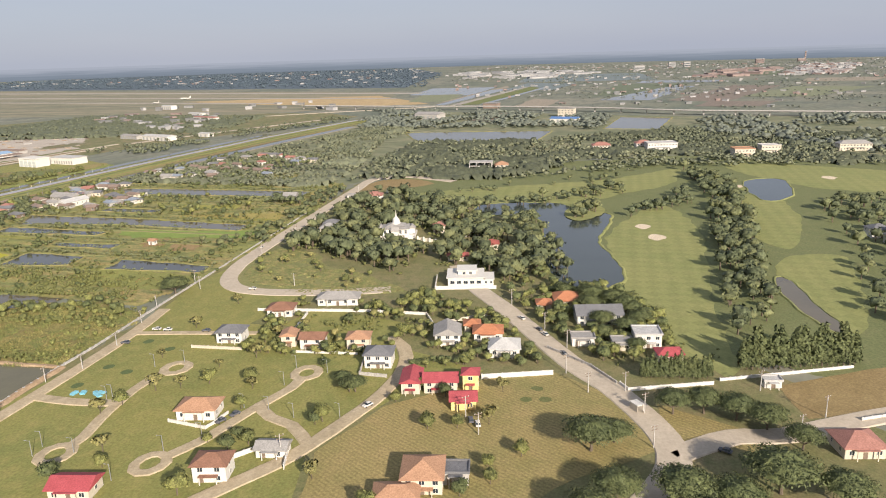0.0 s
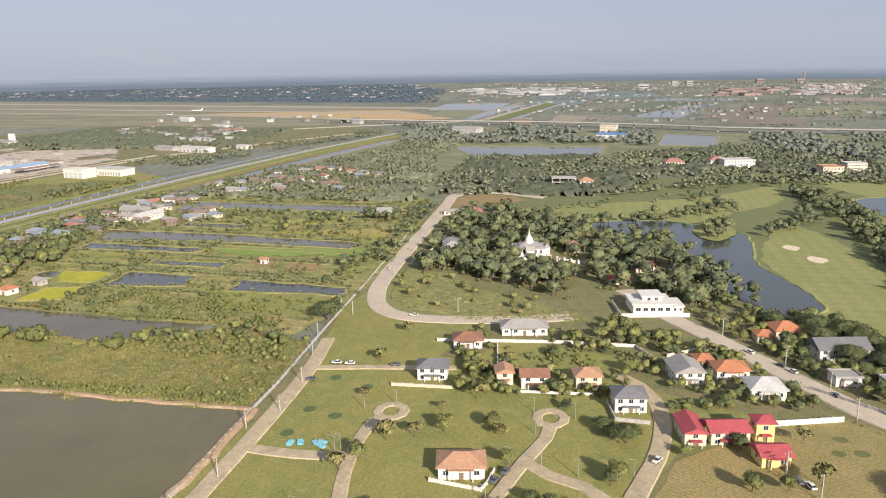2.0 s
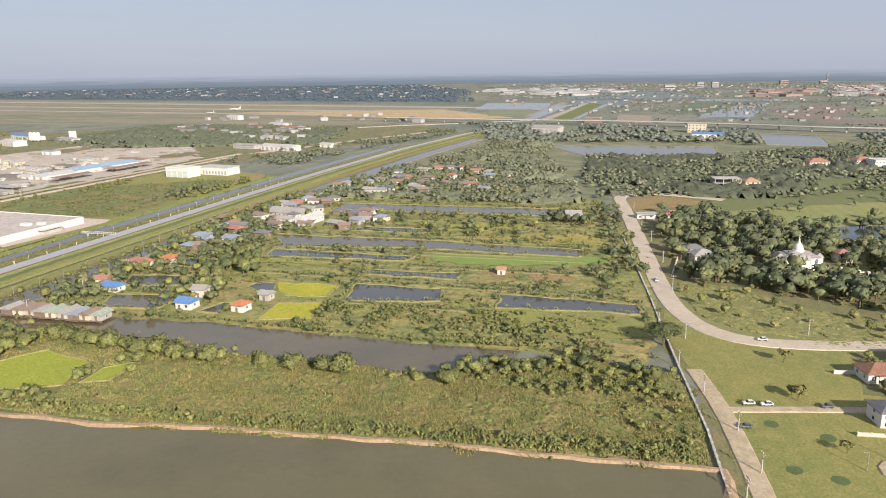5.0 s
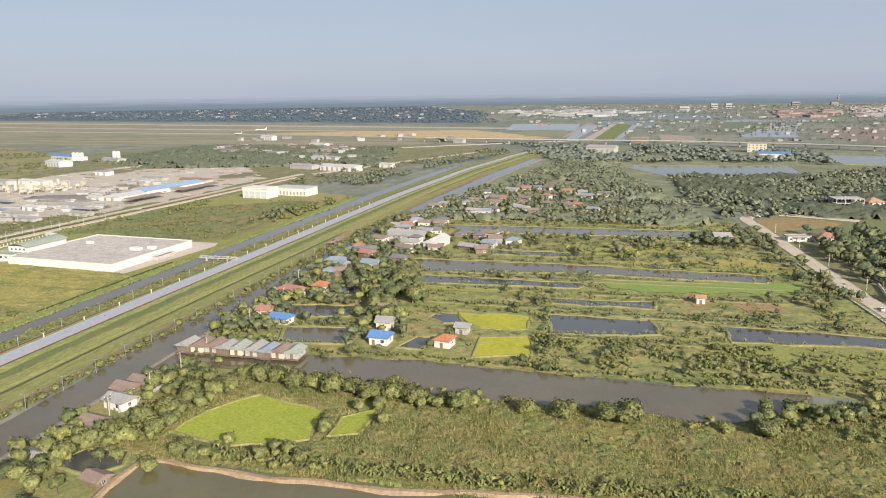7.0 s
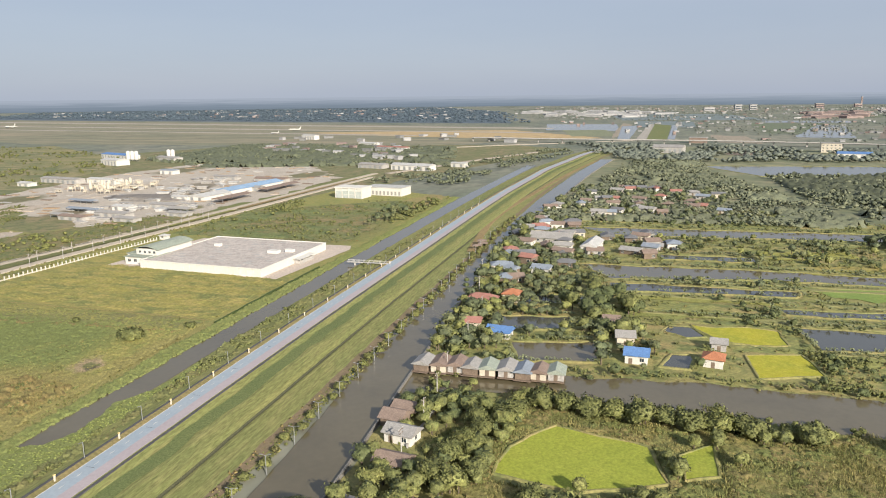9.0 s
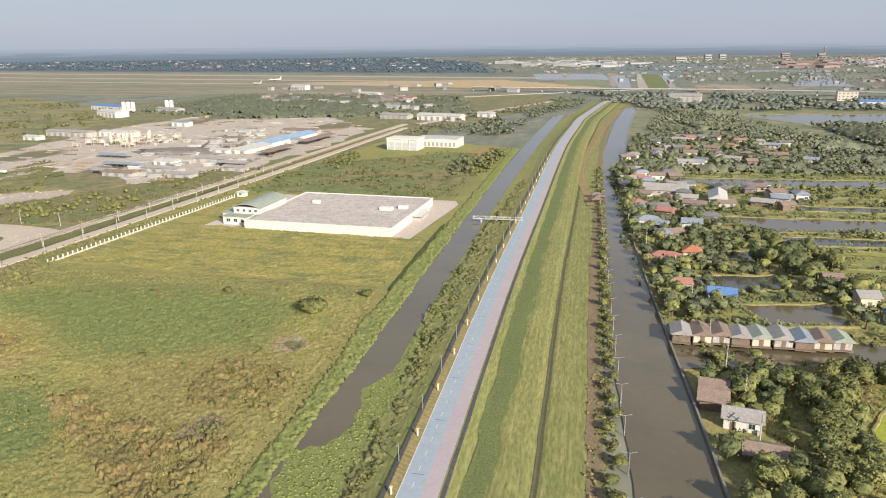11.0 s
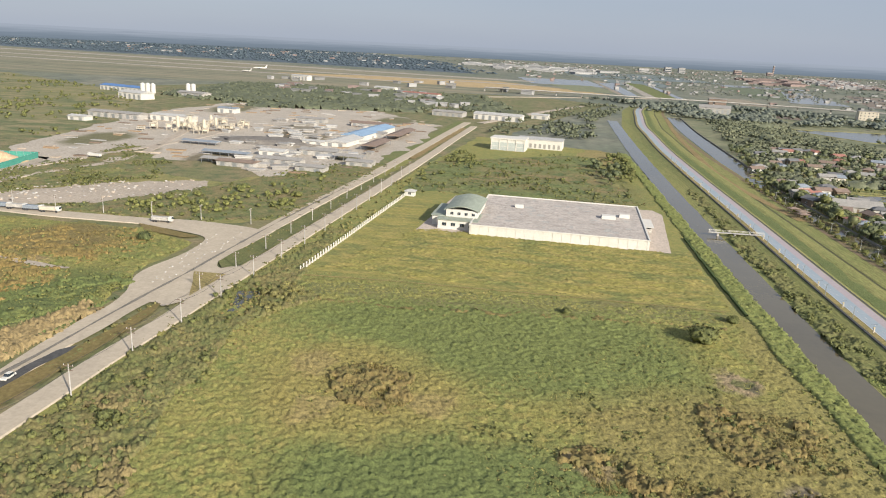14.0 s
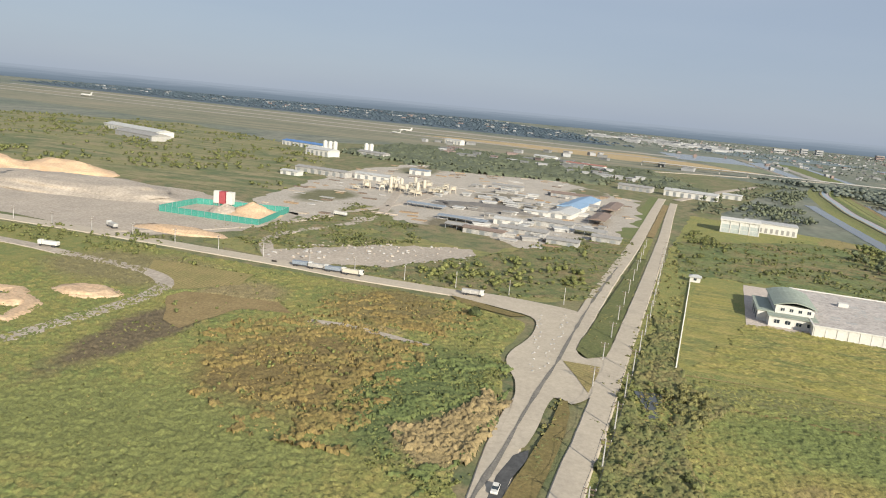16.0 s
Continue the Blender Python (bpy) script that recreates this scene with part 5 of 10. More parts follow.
def house(x, y, rz, d, w, h, roof="hip", colour="brown", wall=None, rise=1.6, storeys=2, label="", name="house", group="", porch=True, stilts=0.0, category="house"):
    wall = wall or WHITE
    ob = thing(name, label, category, x, y, 0, rz, group)
    z0 = stilts
    part("wall", boxes((-d / 2, d / 2, -w / 2, w / 2, z0 - (0.1 if not stilts else 0.0), z0 + h), bevel=0.04), wall, ob)
    if roof == "flat":
        part("roof", boxes((-d / 2 - 0.3, d / 2 + 0.3, -w / 2 - 0.3, w / 2 + 0.3, z0 + h, z0 + h + 0.25), (-d / 2 - 0.3, -d / 2, -w / 2 - 0.3, w / 2 + 0.3, z0 + h + 0.25, z0 + h + 0.6), (d / 2, d / 2 + 0.3, -w / 2 - 0.3, w / 2 + 0.3, z0 + h + 0.25, z0 + h + 0.6),
                           (-d / 2, d / 2, -w / 2 - 0.3, -w / 2, z0 + h + 0.25, z0 + h + 0.6), (-d / 2, d / 2, w / 2, w / 2 + 0.3, z0 + h + 0.25, z0 + h + 0.6)), ROOF[colour], ob)
    else:
        part("roof", hip_roof(bmesh.new(), -d / 2, d / 2, -w / 2, w / 2, z0 + h + 0.02, rise, 0.55, roof == "gable"), ROOF[colour], ob)
        if roof == "gable":
            q = 0.5 * (rise * 0.93)
            for s in (-1, 1):
                bm = bmesh.new()
                if w >= d:
                    vs = [bm.verts.new((-d / 2, s * w / 2 * 0.999, z0 + h)), bm.verts.new((d / 2, s * w / 2 * 0.999, z0 + h)), bm.verts.new((0, s * w / 2 * 0.999, z0 + h + 2 * q * 0.98))]
                else:
                    vs = [bm.verts.new((s * d / 2 * 0.999, -w / 2, z0 + h)), bm.verts.new((s * d / 2 * 0.999, w / 2, z0 + h)), bm.verts.new((s * d / 2 * 0.999, 0, z0 + h + 2 * q * 0.98))]
                bm.faces.new(vs)
                part("gable", bm, wall, ob)
    step = h / storeys
    for k in range(storeys):
        z = z0 + step * (k + 0.55)
        n = max(1, int(w / 2.6))
        for i in range(n):
            yy = -w / 2 + w * (i + 0.5) / n
            if k == 0 and i == n // 2:
                part("door", boxes((-d / 2 - 0.05, -d / 2 + 0.02, yy - 0.5, yy + 0.5, z0, z0 + min(1.7, step * 0.8))), WOOD, ob)
            else:
                put_window(ob, -d / 2 - 0.005, yy, z, 0, (1.1, 1.0) if step > 1.6 else (0.8, 0.9))
        for s, a in ((-1, 90), (1, -90)):
            for i in range(max(1, int(d / 3.5))):
                put_window(ob, -d / 2 + d * (i + 0.5) / max(1, int(d / 3.5)), s * (w / 2 + 0.005), z, a, (0.8, 0.9))
    if porch and not stilts:
        part("porch_roof", boxes((-d / 2 - 1.3, -d / 2, -w * 0.28, w * 0.28, z0 + step * 0.92, z0 + step * 0.92 + 0.14)), ROOF[colour], ob)
        for s in (-1, 1):
            part("post", boxes((-d / 2 - 1.2, -d / 2 - 1.0, s * w * 0.25 - 0.1, s * w * 0.25 + 0.1, 0, z0 + step * 0.92)), wall, ob)
    if stilts:
        for i in (-1, 1):
            for j in (-1, 0, 1):
                part("stilt", boxes((i * (d / 2 - 0.3) - 0.09, i * (d / 2 - 0.3) + 0.09, j * (w / 2 - 0.3) - 0.09, j * (w / 2 - 0.3) + 0.09, -0.3, z0)), WOOD, ob)
        part("deck", boxes((-d / 2 - 0.9, d / 2 + 0.3, -w / 2 - 0.2, w / 2 + 0.2, z0 - 0.16, z0)), WOOD, ob)
    return ob


A = 13  # the estate's lanes run at this turn
HOUSES = (
    (327.5, 134, 6.5, 8.5, 3.8, "hip", "grey", None, "white two-storey house with a grey hipped roof"),
    (353.3, 129.5, 7, 9, 2.8, "hip", "brown", None, "white bungalow with a dark brown hipped roof"),
    (328, 113.4, 5.0, 4.6, 3.8, "gable", "tan", CREAM, "cream narrow house with a steep tan roof"),
    (327.8, 104.9, 5.5, 7.5, 3.6, "gable", "brown", None, "white house with a red-brown gabled roof"),
    (331.3, 90.7, 6, 7, 3.6, "hip", "tan", CREAM, "cream house with a warm brown hipped roof"),
    (319.6, 79.4, 7, 8, 4.2, "hip", "grey", None, "modern white house with a dark grey roof"),
    (279.9, 114.6, 7.0, 10, 3.0, "hip", "tan", None, "white bungalow with a tan tiled hipped roof"),
    (341.3, 64.2, 9, 8, 3.6, "gable", "pale", None, "white house with pale grey roof sheets"),
    (345.9, 51.9, 7, 9, 3.0, "hip", "orange", None, "house with a bright orange tiled roof"),
    (351.8, 58.6, 5, 5, 2.6, "hip", "orange", CREAM, "small house with an orange tiled roof"),
    (335.2, 44.5, 8, 9, 3.0, "hip", "white", None, "white villa with a white roof"),
    (368.4, 113.7, 7, 15, 2.8, "hip", "pale", None, "long white bungalow with a pale roof"),
    (299.2, 48.5, 5.5, 6.5, 2.8, "gable", "red", YELLOW_WALL, "yellow annex with a crimson roof"),
    (306.8, 65.1, 9.0, 5, 3.4, "gable", "red", CREAM, "cream wing with a crimson tiled roof"),
    (307.6, 57, 6, 9, 3.4, "gable", "red", CREAM, "cream house with a crimson tiled roof"),
    (309.3, 48.9, 4.2, 4.2, 5.2, "hip", "red", YELLOW_WALL, "yellow corner tower with a crimson roof"),
    (263.2, 48.4, 9, 8.5, 3.8, "hip", "tan", CREAM, "cream villa with a broad tan tiled roof"),
    (255.6, 51.9, 6, 9, 2.4, "hip", "tan", CREAM, "low cream wing with a tan tiled roof"),
    (265.9, 41.8, 4.5, 5.5, 3.0, "flat", "grey", CONCRETE, "open grey pavilion beside the villa"),
    (255.5, 94.9, 6, 7.5, 4.2, "hip", "brown", None, "white two-storey house with a dark brown roof"),
    (266.8, 86.3, 4.5, 7, 2.2, "gable", "pale", None, "low white house behind a court wall"),
    (242.6, 120.6, 6, 9, 2.8, "gable", "red", CREAM, "house with a crimson gabled roof"),
    (382.9, 30.9, 8, 9, 3.0, "hip", "orange", CREAM, "house with an orange hipped roof among trees"),
    (377.3, 38.2, 5, 5, 2.4, "hip", "orange", CREAM, "small outbuilding with an orange roof"),
    (368.2, 18.7, 9, 15, 3.6, "gable", "grey", None, "long hall with a grey gabled roof"),
    (350.6, 2.7, 7, 8, 4.4, "flat", "white", None, "white modern house with a flat roof"),
    (346, 9.9, 5, 6, 2.6, "flat", "pale", CREAM, "low flat-roofed annex beside the white house"),
    (340.9, -3.8, 5, 7, 2.4, "hip", "red", CREAM, "low house with a red hipped roof"),
    (347.2, 21.9, 5, 7, 2.6, "flat", "pale", None, "small flat-roofed white house behind a wall"),
    (297.8, -43.4, 8, 9, 2.8, "hip", "salmon", CREAM, "house with a dull red hipped roof"),
    (327.9, -30, 3, 4.5, 2.0, "flat", "white", None, "small white kiosk on a sandy lot"),
    (469.5, 163.1, 8, 9, 3.4, "hip", "pale", CREAM, "house with a pale grey hipped roof beside the road"),
    (480.2, 166.5, 6, 8, 3.4, "hip", "grey", CREAM, "house with a dark grey hipped roof"),
    (557.3, 171.3, 8, 10, 3.2, "hip", "salmon", None, "white house with a dull red hipped roof"),
    (559.5, 184.2, 5, 12, 2.4, "flat", "pale", None, "low flat white outbuilding"),
    (543.2, 223.1, 7, 8, 4.4, "gable", "pale", None, "white house among dark trees"),
    (453, 74.1, 6, 8, 3, "hip", "maroon", CREAM, "house with a red roof in the woods"),
    (432.1, 84.2, 5, 9, 2.4, "hip", "maroon", CREAM, "low house with a red roof in the woods"),
    (480.7, 106.5, 6, 6, 4.0, "hip", "salmon", CREAM, "small red-roofed temple hall"),
    (682.8, 113.4, 9, 10, 4.2, "hip", "tan", CREAM, "cream house at the edge of the woods"),
    (802.1, 45.2, 10, 16, 4.5, "hip", "salmon", CREAM, "pink-roofed house among trees"),
    (804.6, -6.7, 14, 26, 6.5, "flat", "white", None, "large white flat-roofed mansion among trees"),
    (814.6, 8.7, 10, 14, 5.0, "hip", "salmon", None, "wing with a dull red roof beside the mansion"),
    (764.6, -70.3, 12, 16, 7, "flat", "tan", CREAM, "cream blocky building with a flat roof"),
    (788, -93.4, 10, 16, 7, "flat", "white", CREAM, "white-roofed building in the woods"),
    (810.3, -162.1, 10, 26, 6, "hip", "pale", CREAM, "long pale-roofed house in the woods"),
    (504.9, -101.3, 8, 9, 4, "hip", "grey", None, "house with a dark grey roof among trees"),
    (490.4, -105.5, 8, 8, 4, "hip", "grey", None, "white house with a grey roof among trees"),
    (471.2, -106.5, 8, 8, 4, "hip", "grey", CREAM, "cream house with a grey roof among trees"))
for i, (x, y, d, w, h, kind_, col, wall, words) in enumerate(HOUSES):
    house(x, y, A + (i * 7) % 5 - 2, d, w, h, kind_, col, wall, min(d, w) * 0.26, 2 if h > 3.1 else 1, words, group="estate houses")
VILLAGE = (
    (411.5, 396.6, -8, 6, 10, 2.8, "hip", "salmon", CREAM, "long house with a salmon tiled roof"), (419.5, 387.2, -6, 5.5, 5.5, 3.0, "hip", "orange", CREAM, "house with an orange hipped roof"),
    (386.5, 394.5, 5, 4.5, 4.5, 2.4, "gable", "salmon", CREAM, "small cream house with a faded red roof"), (379.6, 384.7, -8, 5, 7, 2.2, "gable", "blue", None, "house with a bright blue roof"),
    (307.8, 393.5, -12, 4.6, 6.5, 2.4, "gable", "pale", None, "white house with a blue and grey roof"), (297, 392, -10, 4.6, 6.5, 1.6, "gable", "rust", WOOD, "low shed with a dark rusty roof"),
    (367, 344.3, -4, 5.5, 6, 2.6, "gable", "blue", None, "white house with a bright blue roof"), (368.4, 324.1, -10, 5, 5, 2.6, "hip", "orange", None, "small white house with an orange roof"),
    (381.8, 321.3, -6, 4, 4, 2.4, "gable", "pale", CONCRETE, "small plain grey shed"), (380.6, 347.5, 4, 5, 5, 3.0, "gable", "pale", CREAM, "cream house with a grey roof"),
    (279.3, 394.5, -10, 3.6, 5.5, 1.8, "gable", "pale", WOOD, "grey-roofed shed beside the inlet pool"), (274.5, 373.5, -14, 3.4, 4.5, 1.8, "gable", "rust", WOOD, "low shed with a rusty roof at the pond corner"), (320.5, 396.5, -10, 4, 5, 2.2, "gable", "rust", WOOD, "small wooden hut with a rusty roof"), (315.2, 397.5, -10, 5, 5, 2.2, "gable", "rust", WOOD, "wooden hut with a brown roof"),
    (512, 363.5, -9, 18, 7, 3.4, "gable", "white", None, "long white two-storey dormitory with a white metal roof"), (528.1, 384.2, -8, 9, 20, 2.6, "gable", "pale", CONCRETE, "long grey open shed"),
    (395.1, 351.7, 0, 5, 5, 3, "gable", "rust", CREAM, "house with a rusty roof among trees"), (432, 243.3, 4, 3, 3, 2.4, "gable", "tan", None, "white hut on a dike with a tan roof"))
for x, y, rz, d, w, h, kind_, col, wall, words in VILLAGE:
    house(x, y, rz, d, w, h, kind_, col, wall, min(d, w) * 0.28, 2 if h > 3.5 else 1, words, group="village houses", porch=False)
# stilt houses in a row over the water
for i, (y, col, d) in enumerate(((397, "pale", 6), (392.5, "rust", 6.5), (388, "rust", 6), (383.8, "pale", 5.5), (379.5, "green", 6), (374.5, "pale", 6.5), (370, "slate", 6), (366, "rust", 5.5), (361.8, "green", 5.5))):
    house(347.3 + 0.4 * (i % 3), y + 2.7, -4 + (i * 5) % 7, d, 4.0, 2.0, "gable", col, (WOOD, CREAM, CONCRETE)[i % 3], 1.1, 1, "wooden stilt house over the water with a %s sheet roof" % {"rust": "rusty", "pale": "pale grey", "slate": "slate blue", "green": "pale green", "salmon": "faded red", "slate": "slate blue"}[col], "stilt_house", "stilt houses", False, 1.0)
# looser village houses: seen small, with the same build
rng = np.random.default_rng(5)
POND_SITES = [[(486, 372), (488, 290), (461, 290), (453, 356)], [(405, 394), (408, 362), (386, 360), (382, 388)], [(433, 388), (436, 356), (415, 354), (412, 386)], [(512, 337), (512, 290), (495, 290), (494, 335)], [(576, 378), (580, 300), (548, 300), (547, 360)]]
LOOSE = list(strewn([(405.3, 371.2), (439, 369.3), (593.4, 373.5), (591.3, 408), (476.1, 400), (405.9, 393)], 34, 3, 0.0, POND_SITES)) + list(strewn([(600.7, 287.9), (725.7, 280.9), (745.6, 386.4), (610.3, 400.2)], 34, 4)) + list(strewn([(466.8, 325.5), (553.4, 320.6), (554.5, 362.7), (477.5, 367.1)], 12, 6, 0.0, POND_SITES))
for i, (x, y) in enumerate(LOOSE):
    col = ("rust", "pale", "grey", "pale", "rust", "salmon", "slate", "grey")[int(rng.integers(8))]
    house(float(x), float(y), float(rng.uniform(-25, 25)), float(rng.uniform(4, 7)), float(rng.uniform(5, 9)), float(rng.uniform(2.2, 3.4)), "gable" if rng.random() < 0.6 else "hip", col, (WHITE, CREAM, WOOD, CONCRETE)[int(rng.integers(4))], 1.3, 1, "small village house with a %s roof" % {"rust": "rusty", "pale": "pale grey", "grey": "dark grey", "salmon": "faded red", "brown": "brown", "slate": "slate blue", "green": "pale green", "white": "white"}[col], group="village houses", porch=False)

# white modern house with stepped flat roofs
big = thing("villa", "large white modern house with stepped flat roofs", "house", 401.1, 72.9, 0, A)
part("wall", boxes((-6, 6, -7, 7, 0, 3.6), (-5, 4, -11, -7, 0, 2.6), (-2, 5, -4, 3, 3.6, 5.4), bevel=0.05), WHITE, big)
part("roof", boxes((-6.5, 6.5, -7.5, 7.5, 3.6, 3.95), (-5.4, 4.4, -11.4, -7.5, 2.6, 2.9), (-2.5, 5.5, -4.5, 3.5, 5.4, 5.7)), WHITE, big)
part("court_wall", boxes((-9.2, -9, -12, 12, 0, 1.5), (-9, 7, 11.8, 12, 0, 1.5)), WHITE, big)
for i in range(5):
    put_window(big, -6.01, -5.2 + 2.6 * i, 1.9, 0, (1.6, 1.2))
for i in range(2):
    put_window(big, -2.01, -2 + 2.6 * i, 4.5, 0)
    put_window(big, -5.01, -10 + 2 * i, 1.5, 0, (0.8, 0.9))

# temple with a bell-shaped spire
temple = thing("temple", "white temple hall with terraces and a white bell-shaped spire", "temple", 469.6, 126.1, 0, A)
part("terrace", boxes((-8, 8, -10, 10, 0, 0.9), (-6.8, 6.8, -8.6, 8.6, 0.9, 1.6), bevel=0.05), WHITE, temple)
part("hall", boxes((-5.4, 5.4, -6.8, 6.8, 1.6, 4.8), bevel=0.05), WHITE, temple)
for s in (-1, 1):
    part("gate_porch", boxes((-1.8, 1.8, s * 8 - 1.6, s * 8 + 1.6, 1.6, 4.2)), WHITE, temple)
    part("porch_roof", hip_roof(bmesh.new(), -1.8, 1.8, s * 8 - 1.6, s * 8 + 1.6, 4.2, 1.8, 0.3, True), ROOF["pale"], temple)
part("gate_porch", boxes((-7.6, -5.0, -1.8, 1.8, 1.6, 4.2)), WHITE, temple)
part("porch_roof", hip_roof(bmesh.new(), -7.6, -4.6, -1.8, 1.8, 4.2, 1.8, 0.3, True), ROOF["pale"], temple)
part("roof", hip_roof(hip_roof(bmesh.new(), -5.4, 5.4, -6.8, 6.8, 4.8, 1.3, 0.5), -3.6, 3.6, -4.6, 4.6, 5.7, 1.3, 0.2), ROOF["pale"], temple)
bm = bmesh.new()
prof = [(2.3, 6.2), (2.3, 6.9), (1.9, 7.0), (1.85, 7.8), (1.5, 8.8), (0.8, 9.6), (0.62, 9.8), (0.62, 10.2), (0.42, 10.4), (0.2, 11.6), (0.06, 13.2)]
rings = [[bm.verts.new((r * math.cos(a), r * math.sin(a), z)) for a in np.linspace(0, 2 * math.pi, 20, endpoint=False)] for r, z in prof]
for p, q in zip(rings, rings[1:]):
    for i in range(20):
        bm.faces.new((p[i], p[(i + 1) % 20], q[(i + 1) % 20], q[i]))
part("spire", bm, WHITE, temple)
for s in (-1, 1):
    for i in range(5):
        put_window(temple, -5.41 if s < 0 else 5.41, -5.2 + 2.6 * i, 3.2, 0 if s < 0 else 180, (1.0, 1.9))
for i in range(8):
    share("finial", part("finial", tube(bmesh.new(), (-7.6, -9.6, 0.9), (-7.6, -9.6, 2.2), 0.22, 0.05), WHITE, temple).data, temple, 0, 2.4 * (i + 1) if i < 7 else 19, 0)
stair = thing("temple_wall", "white stepped balustrade wall descending from the temple", "wall", 461.5, 107.6, 0, A)
for i in range(6):
    part("pier", boxes((-0.5 - i * 1.2, 0.5 - i * 1.2, 4 - 3 * i, 4.8 - 3 * i, 0, 2.6 - 0.25 * i)), WHITE, stair)
    part("panel", boxes((-0.2 - i * 1.2, 0.2 - i * 1.2, 1.8 - 3 * i, 4 - 3 * i, 0, 1.8 - 0.2 * i)), CREAM, stair)

# warehouse
wh = thing("warehouse", "large flat-roofed white warehouse on a pale apron", "warehouse", 460.6, 520.5, 0, -4.5)
wh.scale = (1, 1, 0.78)
part("wall", boxes((-28, 28, -30.5, 30.5, 0, 4.3), bevel=0.06), WHITE, wh)
part("roof_slab", boxes((-27.6, 27.6, -30.1, 30.1, 4.3, 4.38)), ROOF_SLAB, wh, "stained pale concrete roof slab")
part("parapet", boxes((-28.2, -27.7, -30.7, 30.7, 4.3, 4.8), (27.7, 28.2, -30.7, 30.7, 4.3, 4.8), (-27.7, 27.7, -30.7, -30.2, 4.3, 4.8), (-27.7, 27.7, 30.2, 30.7, 4.3, 4.8)), WHITE, wh)
for i in range(20):
    part("wall_rib", boxes((-28.12, -27.98, -30 + 3.15 * i, -29.8 + 3.15 * i, 0, 4.3)), WHITE, wh)
for i in range(14):
    part("roof_joint", boxes((-27.5 + 3.9 * (i + 1) - 0.1, -27.5 + 3.9 * (i + 1) + 0.1, -30, 30, 4.38, 4.41)), CONCRETE, wh)
rng = np.random.default_rng(8)
for i in range(46):
    a, b, c, e = float(rng.uniform(-27, 24)), float(rng.uniform(-29, 26)), float(rng.uniform(0.8, 3.4)), float(rng.uniform(0.6, 4))
    part("roof_stain", boxes((a, a + c, b, b + e, 4.38, 4.40 + 0.0005 * i)), CONCRETE, wh)
for x, y, s in ((2, -18, 1.6), (6, -24, 1.2), (8, 16, 1.0)):
    part("roof_hut", boxes((x - s, x + s, y - s * 1.6, y + s * 1.6, 4.3, 6.0), bevel=0.05), WHITE, wh)
part("side_dock", boxes((-2, 10, -34, -30.7, 0, 2.2)), CONCRETE, wh)
part("dock_roof", boxes((-3, 11, -34.4, -30.5, 3.0, 3.2)), WHITE, wh)
office = thing("office_hall", "white office hall with a pale green curved roof beside the warehouse", "building", 457.1, 557.5, 0, -4.5)
part("wall", boxes((-12, 12, -7.5, 4, 0, 6.2), bevel=0.05), WHITE, office)
bm = bmesh.new()
arc = [(y, 6.2 + 1.5 * math.sin(math.pi * (y + 8.2) / 12.9)) for y in np.linspace(-8.2, 4.7, 9)]
top = [[bm.verts.new((x, y, z)) for y, z in arc] for x in (-12.6, 12.6)]
low = [[bm.verts.new((x, y, z - 0.25)) for y, z in arc] for x in (-12.6, 12.6)]
for i in range(8):
    bm.faces.new((top[0][i], top[1][i], top[1][i + 1], top[0][i + 1]))
    bm.faces.new((low[0][i], low[0][i + 1], low[1][i + 1], low[1][i]))
    for k in (0, 1):
        bm.faces.new((top[k][i], top[k][i + 1], low[k][i + 1], low[k][i]))
for i in (0, 8):
    bm.faces.new((top[0][i], top[1][i], low[1][i], low[0][i]))
part("roof", bm, ROOF["green"], office)
part("annex", boxes((-17, -4, -8, 6, 0, 3.4), (-12, 8, 4, 9, 0, 3.4), bevel=0.05), WHITE, office)
part("annex_roof", boxes((-17.4, -4, -8.4, 6.4, 3.4, 3.6), (-12.4, 8.4, 4.2, 9.4, 3.6, 3.85)), ROOF["green"], office)
for i in range(4):
    put_window(office, -17.01, -6 + 3.2 * i, 1.9, 0, (1.6, 1.2))
    put_window(office, -12.01, -6 + 2.6 * i, 4.9, 0, (1.1, 1.0))
for i in range(3):
    part("door", boxes((-10 + 5 * i, -7.4 + 5 * i, 8.95, 9.04, 0, 2.4)), DARK, office)
patch("apron", "pale concrete apron round the warehouse", [(436.3, 572), (428.3, 485.3), (489.8, 476.8), (497.4, 479.6), (501.1, 563.4)], 0.14, surface("apron_concrete", ((0.50, 0.42, 0.35), (0.45, 0.38, 0.32), (0.54, 0.46, 0.39)), 12, 4, 0.8, bump=0.05), 0.1)
guard = thing("guardhouse", "small white guardhouse at the compound gate", "guardhouse", 494.6, 582.5, 0, -5)
part("wall", boxes((-1.6, 1.6, -2, 2, 0, 2.2)), WHITE, guard)
part("roof", hip_roof(bmesh.new(), -1.6, 1.6, -2, 2, 2.2, 0.8, 0.5), ROOF["white"], guard)
put_window(guard, -1.61, 0, 1.3, 0)
